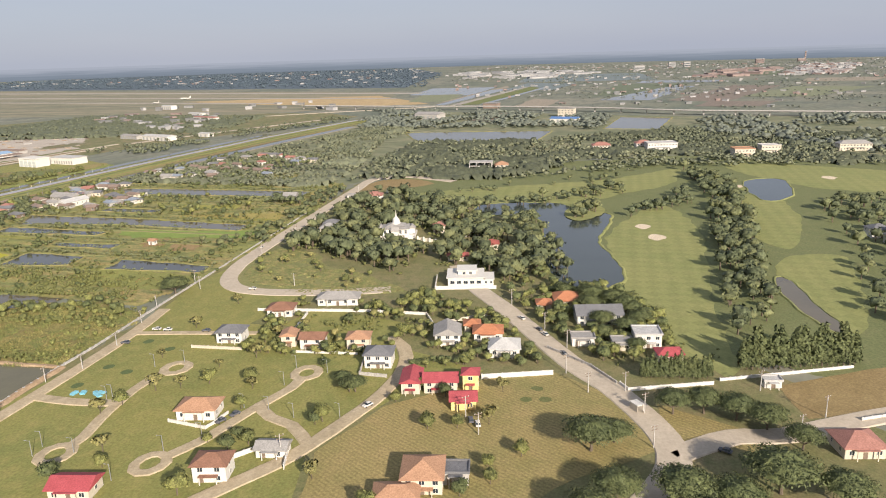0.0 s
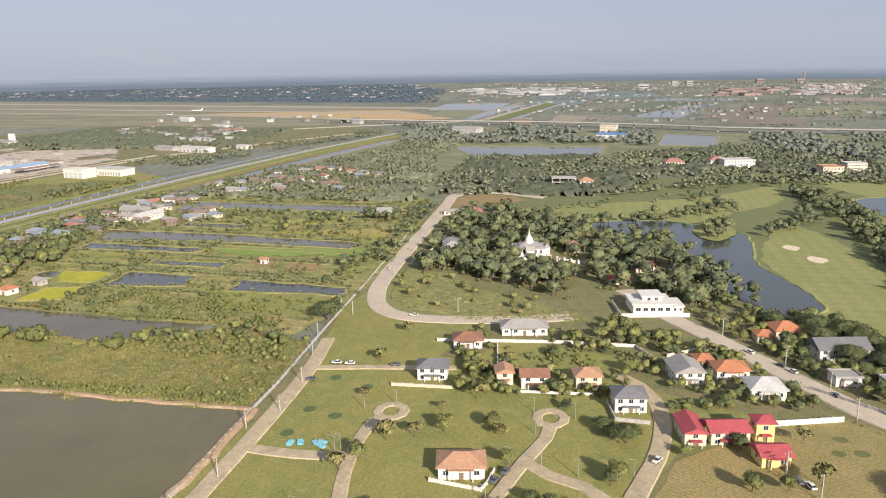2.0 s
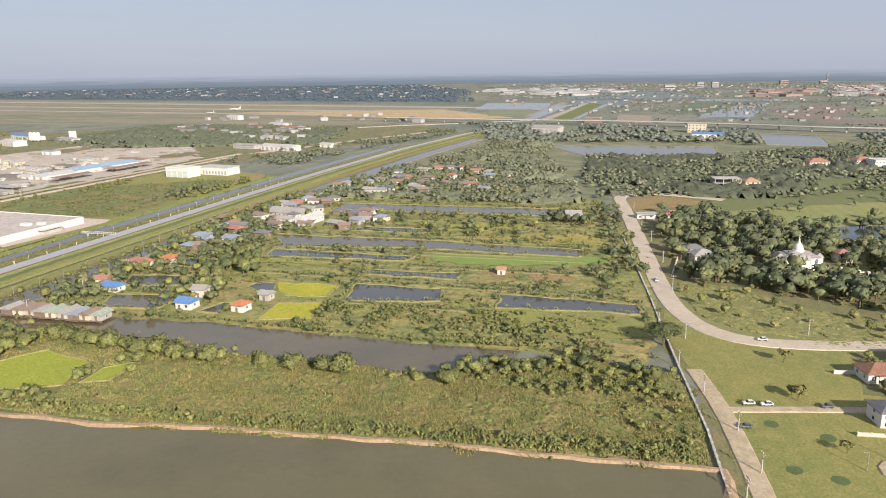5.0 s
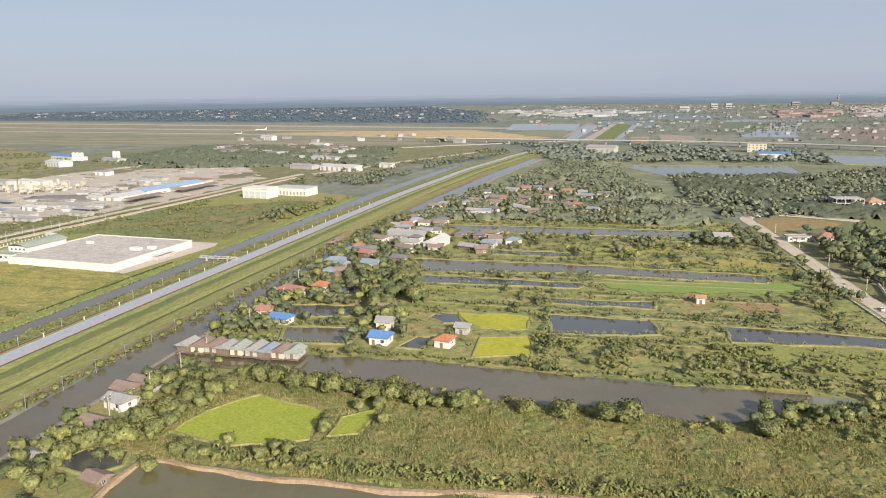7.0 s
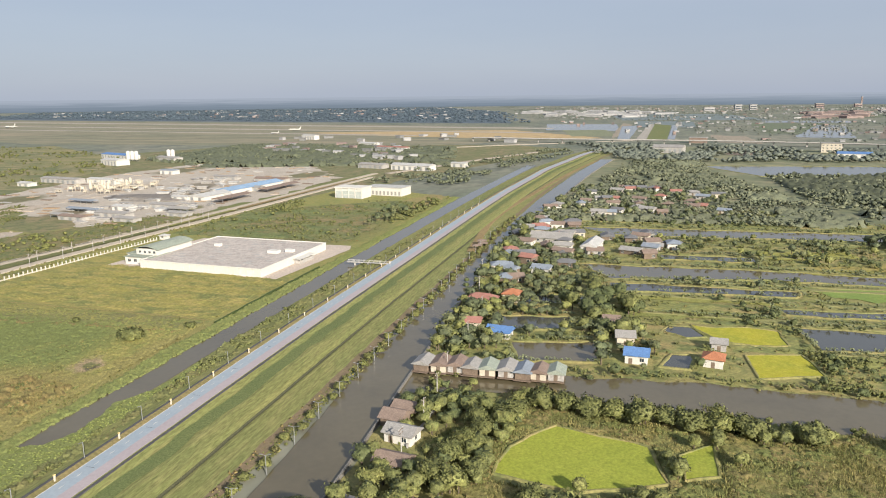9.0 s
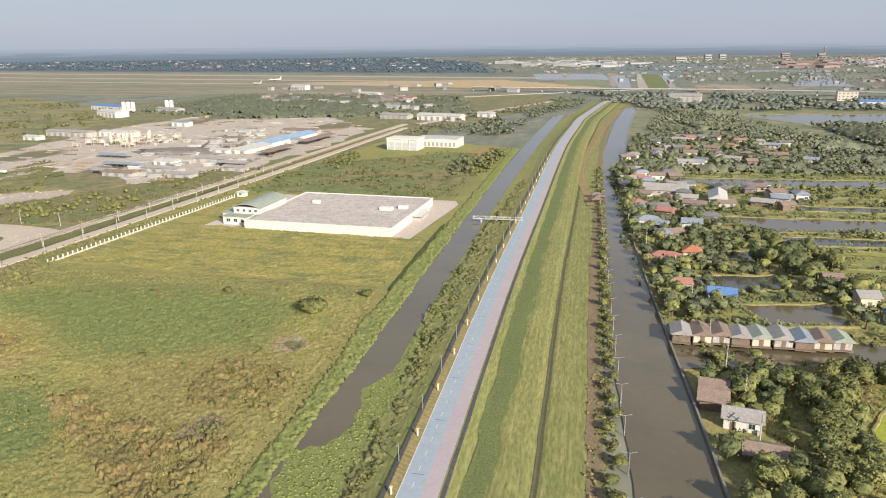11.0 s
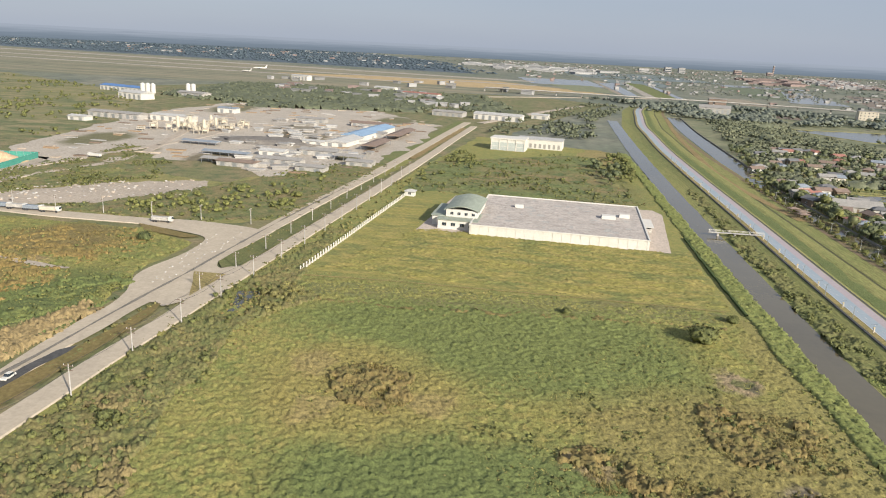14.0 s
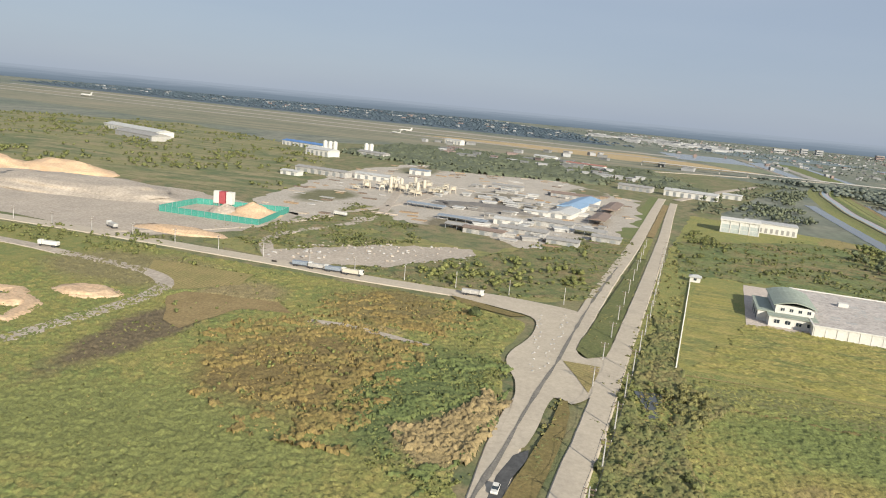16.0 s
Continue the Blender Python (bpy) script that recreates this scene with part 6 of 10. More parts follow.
# compound fence of white posts and panels
fence = thing("fence", "white post-and-panel fence of the warehouse compound", "fence", 0, 0)
for i in range(52):
    t = i / 51
    x, y = 380.2 + 110.6 * t, 596.8 - 12.2 * t
    part("post", boxes((x - 0.16, x + 0.16, y - 0.16, y + 0.16, 0, 1.7)), WHITE, fence)
    if i < 51:
        part("panel", boxes((x + 0.16, x + 2.01, y - 0.15, y - 0.03, 0.1, 0.6)), CREAM, fence)
sweep("hedge", "clipped dark hedge along the compound edge", curve_through([(371.4, 477.7), (407.7, 477.3), (451.6, 476.2)], 1.5), [(0.3, 0), (0.3, 0.7), (-0.3, 0.7), (-0.3, 0)], surface("hedge_leaves", ((0.05, 0.075, 0.02), (0.065, 0.09, 0.025), (0.04, 0.06, 0.02)), 4, 1, 0.3, bump=0.8), category="hedge", wob=0.3)

# white building with tall bays
wb = thing("white_building", "white building with tall pillared bays and a lower wing", "building", 662.2, 542.5, 0, -8)
part("wall", boxes((-6, 8, -11, 11, 0, 7.2), bevel=0.06), WHITE, wb)
part("parapet", boxes((-6.5, 8.5, -11.5, 11.5, 7.2, 8.0)), WHITE, wb)
for i in range(5):
    part("pillar", boxes((-6.35, -6.0, -11 + 5.35 * i, -10.4 + 5.35 * i, 0, 7.2)), WHITE, wb)
BAY = surface("pale_bay_cladding", ((0.42, 0.45, 0.43), (0.38, 0.41, 0.39), (0.46, 0.48, 0.46)), 4, 1.2, 0.4, bump=0.1)
for i in range(4):
    part("bay_shutter", boxes((-6.1, -5.95, -10.3 + 5.35 * i, -5.75 + 5.35 * i, 0.2, 5.2)), BAY, wb)
    part("bay_beam", boxes((-6.18, -6.0, -10.3 + 5.35 * i, -5.75 + 5.35 * i, 2.6, 2.85)), WHITE, wb)
wing = thing("white_building", "lower white wing with a row of openings", "building", 680.5, 527, 0, -8)
part("wall", boxes((-6, 10, -20, 10, 0, 5.9), bevel=0.06), WHITE, wing)
part("roof", boxes((-6.4, 10.4, -20.4, 10.4, 5.9, 6.3)), ROOF["white"], wing)
for i in range(8):
    part("bay_window", boxes((-6.05, -5.95, -18.8 + 3.1 * i, -17.2 + 3.1 * i, 0.6, 3.4)), ROOF["pale"], wing)


def shed(x, y, rz, d, w, h, col="pale", label="", open_side=False, name="shed"):
    ob = thing(name, label, "shed", x, y, 0, rz, "works sheds")
    if open_side:
        for i in range(int(w / 5) + 1):
            for s in (-1, 1):
                yy = -w / 2 + w * i / int(w / 5)
                part("post", boxes((s * (d / 2 - 0.3) - 0.12, s * (d / 2 - 0.3) + 0.12, yy - 0.12, yy + 0.12, 0, h)), STEEL, ob)
    else:
        part("wall", boxes((-d / 2, d / 2, -w / 2, w / 2, 0, h)), CONCRETE if col in ("rust", "pale") else WHITE, ob)
        for i in range(max(1, int(w / 6))):
            yy = -w / 2 + w * (i + 0.5) / max(1, int(w / 6))
            part("shutter", boxes((-d / 2 - 0.06, -d / 2 + 0.02, yy - 1.3, yy + 1.3, 0, h * 0.75)), STEEL, ob)
    part("roof", hip_roof(bmesh.new(), -d / 2, d / 2, -w / 2, w / 2, h, min(d, w) * 0.12, 0.5, True), ROOF[col], ob)
    return ob


for x, y, rz, d, w, h, col, words, op in (
        (696, 618.5, -6, 46, 9, 3, "rust", "long works shed with a rusty roof", True), (634, 624.5, -6, 34, 9, 3, "rust", "open works shed with a rusty roof", True), (704.8, 832.3, -10, 10, 44, 4, "pale", "long works hall with a pale roof", False), (578, 671, -6, 8, 14, 3, "white", "works shed with a pale metal roof", False), (543.6, 690, -8, 7, 12, 2.6, "pale", "small pale works shed", True), (784, 779, -6, 9, 16, 4, "slate", "blue-grey works shed at the yard edge", False),
        (690, 640, -9, 66, 15, 3.6, "pale_blue", "long works hall with a faded blue roof", False), (640, 646, -9, 30, 14, 3, "white", "low white works hall before the blue one", False), (590.7, 648, -6, 9, 22, 3.0, "pale", "plain grey works shed", False),
        (576.2, 627.4, -6, 8, 16, 3, "pale", "grey open works shed", True), (552.6, 658.9, -6, 8, 24, 3, "pale", "long low grey works shed", False), (538.5, 676.2, -8, 7, 20, 2.6, "rust", "low rusty works shed", False),
        (567.3, 693.5, -8, 6, 26, 2.2, "slate", "long low shed with a blue-grey roof", True), (601, 722.6, -8, 6, 22, 2.2, "slate", "low shed with a blue-grey roof", True), (561.8, 618.8, -6, 7, 14, 2.8, "pale", "small grey shed by the road", False),
        (629, 662.1, -6, 6, 14, 2.6, "white", "small white works shed", False), (686.1, 640.7, -6, 9, 26, 3, "pale", "plain grey works hall", False), (743.5, 649.3, -6, 10, 30, 3, "rust", "large rusty works hall", False), (538.1, 638.3, -6, 7, 15, 2.6, "pale", "pale open works shed", False),
        (706.7, 789.9, -10, 9, 34, 4, "white", "long white works building", False), (678.5, 845.4, -10, 8, 14, 3, "white", "small white works building", False), (753.5, 699, -6, 8, 24, 3, "pale", "plain grey works hall", False),
        (859.1, 554.7, -15, 14, 44, 5, "white", "long white hall beside the road", False), (871.9, 601.3, -15, 12, 30, 4, "pale", "grey hall beside the road", False), (895, 515.8, -15, 9, 16, 4, "white", "small white outbuilding beside road", False),
        (937.4, 953.8, -20, 14, 60, 5, "blue", "far long hall with a blue roof", False), (860.5, 900.9, -20, 16, 30, 6, "white", "far white factory hall", False), (907.9, 864.8, -20, 12, 34, 5, "pale", "far grey factory hall", False),
        (881.7, 1124.5, -25, 20, 110, 5, "white", "far very long white shed", False), (824, 1076, -25, 20, 70, 5, "pale", "far very long grey shed", False), (1325.9, 877.5, -20, 12, 30, 7, "white", "far white airfield building", False),
        (1111.7, 299.3, -12, 24, 36, 7, "pale", "far grey hall below the viaduct", False), (1057.5, 106.1, -10, 16, 34, 5, "blue", "far hall with a pale blue roof", False), (1114.2, 659.2, -20, 10, 50, 4, "salmon", "far row of low buildings with dull red roofs", False), (1174.4, 715.9, -20, 12, 30, 5, "white", "far white hall among trees", False)):
    shed(x, y, rz, d, w, h, col, words, op)

# concrete works: silos, hoppers and conveyors
def silo(x, y, r, h, mat, group="silos"):
    ob = thing("silo", "tall pale cement silo on legs", "silo", x, y, 0, 0, group)
    part("tank", tube(tube(bmesh.new(), (0, 0, 2.4), (0, 0, h), r, r, 14), (0, 0, 0.9), (0, 0, 2.4), r * 0.25, r, 14), mat, ob)
    part("cap", tube(bmesh.new(), (0, 0, h), (0, 0, h + r * 0.5), r, r * 0.3, 14), mat, ob)
    for i in range(4):
        a = math.pi * (i + 0.5) / 2
        part("leg", tube(bmesh.new(), (r * 0.9 * math.cos(a), r * 0.9 * math.sin(a), 0), (r * 0.9 * math.cos(a), r * 0.9 * math.sin(a), 2.6), 0.14, 0.14, 6), STEEL, ob)
    return ob


for k, (x, y) in enumerate(((660.5, 753.1), (664.3, 758), (668.2, 762.9), (656.8, 763.2), (677.6, 745.7), (687.4, 770.4), (652.7, 743.3), (698.7, 758.2))):
    silo(x, y, 1.2, 5 + (k * 3) % 5, CREAM)
for k, (x, y) in enumerate(((931, 876), (931, 881.5), (904, 906), (904, 911.5), (904, 917))):
    silo(x, y, 2.4, 11, WHITE)
rng = np.random.default_rng(17)
for i in range(34):
    x, y = float(rng.uniform(644, 711)), float(rng.uniform(727, 785))
    ob = thing("plant_frame", "cream steel plant frame with platforms", "machine", x, y, 0, float(rng.uniform(-20, 20)), "plant frames")
    s, h = float(rng.uniform(1.0, 2.4)), float(rng.uniform(2, 5.5))
    for a in (-1, 1):
        for b in (-1, 1):
            part("post", boxes((a * s - 0.12, a * s + 0.12, b * s - 0.12, b * s + 0.12, 0, h)), CREAM, ob)
    for z in (h * 0.5, h):
        part("platform", boxes((-s - 0.2, s + 0.2, -s - 0.2, s + 0.2, z, z + 0.2)), CREAM, ob)
    part("hopper", boxes((-s * 0.7, s * 0.7, -s * 0.7, s * 0.7, h * 0.55, h * 0.9)), CREAM, ob)

# stockpiles
def pile(x, y, r, h, mat, words, sx=1.0, sy=1.0, seed=1, flat=0.0):
    n, m, verts, faces = 40, 12, [], []
    for j in range(m + 1):
        k = j / m
        for i in range(n):
            a = 2 * math.pi * i / n
            v = Vector((math.cos(a) * k * 2, math.sin(a) * k * 2, seed * 3.1))
            rr = r * k * (1 + 0.22 * noise.noise(v * 0.9 / max(k, 0.15)))
            z = h * max(0.0, min(1.0, (1 - k) / max(1e-3, 1 - flat))) * (1 + 0.2 * noise.noise(v * 2.2)) + (0.12 if j < m else -0.05)
            verts.append((x + rr * math.cos(a) * sx, y + rr * math.sin(a) * sy, z))
    for j in range(m):
        for i in range(n):
            a, b = j * n + i, j * n + (i + 1) % n
            faces.append((a, a + n, b + n, b))
    return tagged(link_mesh("stockpile", verts, faces, mat, None, words, True), "", "stockpile", "stockpiles", "")


pile(508, 782.7, 14, 6.0, ORANGE_SAND, "cone of pale orange sand inside the screen", 0.9, 0.9, 1)
pile(503.4, 794.7, 9, 4.0, SAND, "cone of pale grit beside the sand", 1, 1, 2)
pile(516.7, 889.1, 40, 4.5, SAND, "broad flat grey gravel stockpile", 0.8, 1.6, 3, 0.5)
pile(564.9, 937.8, 26, 6, ORANGE_SAND, "long orange earth stockpile", 0.6, 1.4, 4, 0.3)
pile(555.8, 987.8, 26, 6, ORANGE_SAND, "second orange earth stockpile", 0.6, 1.4, 5, 0.3)
pile(450.8, 784, 12, 1.4, ORANGE_SAND, "low heap of orange earth", 0.6, 1.7, 6, 0.5)
pile(362.7, 753.3, 8, 1.2, ORANGE_SAND, "low spread of orange earth in the site", 0.8, 1.3, 7, 0.6)
pile(345.6, 765.6, 8, 1.0, ORANGE_SAND, "low tongue of orange earth in the pool", 0.6, 1.2, 8, 0.6)
pile(629.3, 692, 22, 2.0, surface("dark_aggregate", ((0.20, 0.18, 0.16), (0.16, 0.145, 0.13), (0.24, 0.22, 0.19)), 8, 3, 0.7), "low spread of dark aggregate", 0.8, 1.6, 9, 0.5)
# green debris-net screen round the sand
NET = surface("green_debris_net", ((0.07, 0.28, 0.22), (0.09, 0.31, 0.25), (0.06, 0.25, 0.195)), 5, 1.5, 0.4, bump=0.3)
net = thing("screen", "bright green net screen on posts round the sand heap", "screen", 0, 0)
pts = [(484.5, 817.1), (515, 817.4), (524.2, 772.3), (483, 766.3)]
for (x0, y0), (x1, y1) in zip(pts, pts[1:] + pts[:1]):
    n = int(math.hypot(x1 - x0, y1 - y0) / 3.2)
    for i in range(n):
        a, b = i / n, (i + 1) / n
        p, q = Vector((x0 + (x1 - x0) * a, y0 + (y1 - y0) * a, 0)), Vector((x0 + (x1 - x0) * b, y0 + (y1 - y0) * b, 0))
        part("post", tube(bmesh.new(), p, p + Vector((0, 0, 3.1)), 0.1, 0.1, 6), STEEL, net)
        bm = bmesh.new()
        s = Vector((-(q - p).y, (q - p).x, 0)).normalized() * 0.04
        v = [bm.verts.new(k) for k in (p + s, q + s, q + s + Vector((0, 0, 2.9)), p + s * 6 + Vector((0, 0, 2.85)), p - s, q - s, q - s + Vector((0, 0, 2.9)), p - s + Vector((0, 0, 2.85)))]
        for f in ((0, 1, 2, 3), (7, 6, 5, 4), (0, 4, 5, 1), (3, 2, 6, 7)):
            bm.faces.new([v[k] for k in f])
        part("net_panel", bm, NET, net)
for y, col in ((800, ROOF["red"]), (796, WHITE), (803, WHITE)):
    sl = thing("mixer_tower", "boxy red and white mixing tower", "machine", 517.7, y + 4.4, 0, 0, "mixer towers")
    part("body", boxes((-1.6, 1.6, -1.6, 1.6, 1.5, 7.5), bevel=0.1), col, sl)
    part("frame", boxes(*[(a * 1.3 - 0.15, a * 1.3 + 0.15, b * 1.3 - 0.15, b * 1.3 + 0.15, 0, 1.6) for a in (-1, 1) for b in (-1, 1)]), STEEL, sl)

# viaduct
VIA = curve_through([(1305, 588), (1282.4, 469.4), (1264.6, 349.6), (1255, 263.5), (1238.8, 180.8), (1200.2, 55.7), (1154, -41.1), (1128.3, -168.6), (1103.8, -295.9), (1071.6, -532.5)], 12)
via = thing("viaduct", "long pale concrete viaduct on piers across the plain", "viaduct", 0, 0)
sweep("deck", "", VIA, [(4.2, 5.2), (5.0, 5.8), (5.0, 6.5), (4.7, 6.5), (4.7, 6.0), (-4.7, 6.0), (-4.7, 6.5), (-5.0, 6.5), (-5.0, 5.8), (-4.2, 5.2), (4.2, 5.2)], CONCRETE, kind="", category="", parent=via)
for i, p in enumerate(VIA):
    if i % 3 == 0:
        part("pier", boxes((p.x - 0.7, p.x + 0.7, p.y - 0.8, p.y + 0.8, 0, 5.2)), CONCRETE, via)
red = thing("building", "far brick-red block beside the viaduct", "building", 1293, 249.4, 0, -10)
part("wall", boxes((-8, 8, -12, 12, 0, 8), bevel=0.1), ROOF["rust"], red)
part("roof", boxes((-8.5, 8.5, -12.5, 12.5, 8, 8.6)), ROOF["pale"], red)
yb = thing("building", "far pale yellow block with flat roof", "building", 1132.7, 111.9, 0, -8)
part("wall", boxes((-6, 6, -11, 11, 0, 11), bevel=0.1), CREAM, yb)
part("roof", boxes((-6.5, 6.5, -11.5, 11.5, 11, 11.6)), ROOF["pale"], yb)
for i in range(5):
    for k in range(3):
        put_window(yb, -6.01, -8.8 + 4.4 * i, 2.2 + 3.4 * k, 0, (1.6, 1.2))
frame_ob = thing("building", "unfinished grey concrete frame building", "building", 681.3, 129.5, 0, 8)
part("slab", boxes((-6, 6, -9, 9, 0, 0.3), (-6, 6, -9, 9, 3, 3.3), (-6, 6, -9, 9, 6, 6.3)), CONCRETE, frame_ob)
for a in (-5.5, 0, 5.5):
    for b in (-8.5, -3, 3, 8.5):
        part("column", boxes((a - 0.25, a + 0.25, b - 0.25, b + 0.25, 0.3, 6)), CONCRETE, frame_ob)


# airliners on the field
def airliner(x, y, rz, s):
    ob = thing("airliner", "white airliner on the airfield", "airplane", x, y, 0, rz, "airliners")
    bm = bmesh.new()
    tube(bm, (-12 * s, 0, 3 * s), (10 * s, 0, 3 * s), 1.9 * s, 1.9 * s, 12)
    tube(bm, (10 * s, 0, 3 * s), (15 * s, 0, 2.6 * s), 1.9 * s, 0.4 * s, 12)
    tube(bm, (-12 * s, 0, 3 * s), (-19 * s, 0, 4 * s), 1.9 * s, 0.3 * s, 12)
    part("fuselage", bm, WHITE, ob)
    for k in (-1, 1):
        bm = bmesh.new()
        v = [bm.verts.new((a * s, k * b * s, c * s)) for a, b, c in ((4, 1, 2.2), (-2, 1, 2.2), (-7, 16, 3.2), (-5, 16, 3.2), (4, 1, 2.6), (-2, 1, 2.6), (-7, 16, 3.4), (-5, 16, 3.4))]
        for f in ((0, 1, 2, 3), (7, 6, 5, 4), (0, 4, 5, 1), (2, 6, 7, 3), (0, 3, 7, 4), (1, 5, 6, 2)):
            bm.faces.new([v[q] for q in f])
        part("wing", bm, WHITE, ob)
        part("engine", tube(bmesh.new(), (2 * s, k * 5.5 * s, 1.6 * s), (-2 * s, k * 5.5 * s, 1.6 * s), 1.0 * s, 0.8 * s, 10), STEEL, ob)
        part("gear", boxes((-1.3 * s, -0.7 * s, k * 2.5 * s - 0.3 * s, k * 2.5 * s + 0.3 * s, 0, 2.2 * s)), DARK, ob)
    part("nose_gear", boxes((10 * s, 10.5 * s, -0.3 * s, 0.3 * s, 0, 1.6 * s)), DARK, ob)
    bm = bmesh.new()
    v = [bm.verts.new((a * s, b * s, c * s)) for b in (-0.15, 0.15) for a, c in ((-13, 4.4), (-18, 4.4), (-20, 10), (-17.6, 10))]
    for f in ((0, 1, 2, 3), (7, 6, 5, 4), (0, 4, 5, 1), (1, 5, 6, 2), (2, 6, 7, 3), (3, 7, 4, 0)):
        bm.faces.new([v[q] for q in f])
    part("tail_fin", bm, WHITE, ob)
    return ob


airliner(1489.7, 1029.4, 70, 0.68)
airliner(1630, 1054.5, 100, 0.8)
airliner(1719.7, 1895.6, 80, 1.2)
# ---- trees and plants ----
def grove(pts, count, sorts, sizes, seed, group, avoid=(), clump=0.0):
    """A stand of trees grown into one another, as joined crowns and stems."""
    r = np.random.default_rng(seed)
    p = strewn(pts, count, seed, clump, avoid)
    sort = r.integers(len(sorts), size=len(p))
    scale = r.uniform(*sizes, len(p))
    strew_mesh("stems", "slim tree stems of the " + group, STEM, p, scale, BARK, 0, seed, "trees")
    for k, name in enumerate(sorts):
        if name in sorts[:k]:
            continue
        pick = [i for i in range(len(p)) if sorts[sort[i]] == name]
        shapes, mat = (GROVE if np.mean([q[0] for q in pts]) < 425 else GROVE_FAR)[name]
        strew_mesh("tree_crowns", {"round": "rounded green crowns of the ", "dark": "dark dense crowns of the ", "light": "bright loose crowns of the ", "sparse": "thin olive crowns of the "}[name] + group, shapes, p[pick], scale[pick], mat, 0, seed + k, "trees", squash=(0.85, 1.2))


def near_side(pts, m=5.0):
    """The outline drawn out to the viewer's side by m metres."""
    a = np.array(pts, float)
    c = a.mean(0)
    return [(float(x - m if x < c[0] else x + 0.6), float(y + (0.8 if y > c[1] else -0.8))) for x, y in a]


def box_round(x, y, r):
    return [(x - r, y - r), (x + r, y - r), (x + r, y + r), (x - r, y + r)]


HOMES = [box_round(q[0] - 1, q[1], max(q[2], q[3]) * 0.5 + 1.0) for q in HOUSES] + [box_round(q[0] - 1, q[1], max(q[3], q[4]) * 0.5 + 0.8) for q in VILLAGE] + [box_round(467.6, 123.2, 13), box_round(399.2, 73, 14), box_round(365.5, 113.8, 9)]
SHACKS = [box_round(float(q[0]) - 1, float(q[1]), 5.0) for q in LOOSE]
ROAD_STRIPS = [[(627.1, 192.4), (511.4, 183.8), (432.3, 176.2), (395.6, 171.2), (383.8, 159.9), (379.5, 140.1), (368, 140.7), (370.7, 176.6), (395.9, 183.2), (434.5, 188.1), (511.7, 195.8), (627.5, 206.4)],
               [(259.3, -1.3), (288, -8.9), (317, 3.5), (337.5, 20.4), (375.5, 45.3), (428.1, 77.4), (420.6, 86.8), (368.1, 55.7), (329.1, 29.8), (308.6, 14), (282.4, 3.4), (259.5, 10.6)],
               [(244.5, 73.5), (279.1, 75.6), (290.5, 67.9), (340.5, 70.2), (340.7, 79.2), (290.7, 77.9), (281.2, 84.5), (249.5, 85.2)]]
# single trees on the lawns
for i, (x, y, sort, s) in enumerate((
        (300.1, 111.4, "round", 0.95), (296.4, 122.7, "light", 0.95), (291.8, 128.9, "sparse", 1.0), (300.3, 79.4, "wide", 0.62), (283.1, 81.4, "light", 1.0), (327.1, 116, "round", 0.8), (315.6, 118.6, "sparse", 1.3), (334.6, 152.6, "sparse", 1.1), (359.6, 151.2, "sparse", 1.0),
        (285.4, 54.2, "round", 0.9), (290.9, 39.9, "sparse", 1.2), (287.2, 47.1, "round", 0.8), (305.7, 61.1, "round", 0.9), (302.7, 54.3, "dark", 0.8), (281.2, 82.5, "dark", 0.7), (365.8, 183.2, "wide", 1.05), (348.9, 101.8, "dark", 0.8), (341.7, 79.1, "light", 1.0), (337.5, 153.4, "light", 0.6),
        (273.8, 140.9, "sparse", 1.2), (279.5, 138.6, "light", 0.9), (289, 135.1, "sparse", 1.3), (244.7, 129.5, "dark", 1.0), (258.1, 126.8, "sparse", 1.1), (252.2, 122.1, "light", 0.7), (246.9, 98.4, "light", 1.2), (265.1, 97.4, "dark", 0.9), (268.9, 94.1, "round", 0.9), (270.9, 98, "dark", 0.7),
        (296.1, 108.7, "sparse", 0.9), (284.5, 105.3, "light", 0.8), (267.2, 104.2, "light", 0.6), (258.9, 72.7, "sparse", 1.0), (250.9, 57.1, "light", 0.9), (246.7, 43.3, "round", 0.7), (297.2, 66.6, "light", 0.7), (314.1, 94.7, "dark", 0.7), (341.5, 114.2, "sparse", 1.0), (319.6, 124.4, "light", 0.8), (332.9, 120.6, "sparse", 1.0),
        (309.1, 39.9, "sparse", 1.0), (278.2, 29.6, "light", 0.8), (271.6, 36, "light", 0.7), (265.8, 34.3, "round", 0.8), (260.1, 39.6, "dark", 0.8), (250.5, 39.1, "round", 0.9), (245, 51.4, "light", 0.8), (309.5, 148, "sparse", 0.8), (307.1, 126.1, "sparse", 0.7))):
    tree(sort, x, y, s, i * 13 + 5, "garden trees")
for i, (x, y, size) in enumerate(((284, 14.5, 1.2), (289, 9.5, 0.85), (306, -4, 0.84), (308, -11.5, 0.88), (306, -19, 0.9), (302.5, -25.5, 0.9), (295, -32, 0.82), (276, -24.5, 1.35), (265.5, 8, 1.0), (267.5, -5, 1.15), (268, -15.5, 1.0), (258, -10, 1.1), (255.7, 12, 1.0), (274, -36, 1.0), (384.6, 21.8, 0.9), (376.7, 10.3, 0.9), (365.1, 4.9, 0.8))):
    tree("wide", x, y, size, i * 7 + 3, "rain trees")
for i in range(15):
    tree("tall", 325.7 + 0.22 * i, 3.6 - 1.25 * i, 0.85 + 0.1 * (i % 3), i * 3, "cypress row")
for i in range(22):
    tree("tall", 336.6 + 0.5 * i, -23.5 - 1.48 * i, 1.25 + 0.2 * (i % 4), i * 5 + 1, "evergreen row")
CLEARING = [(380, 170), (392, 176), (426, 178), (437, 172), (431, 152), (411, 139), (405, 120), (394, 104), (386, 92), (376, 112), (374, 146)]
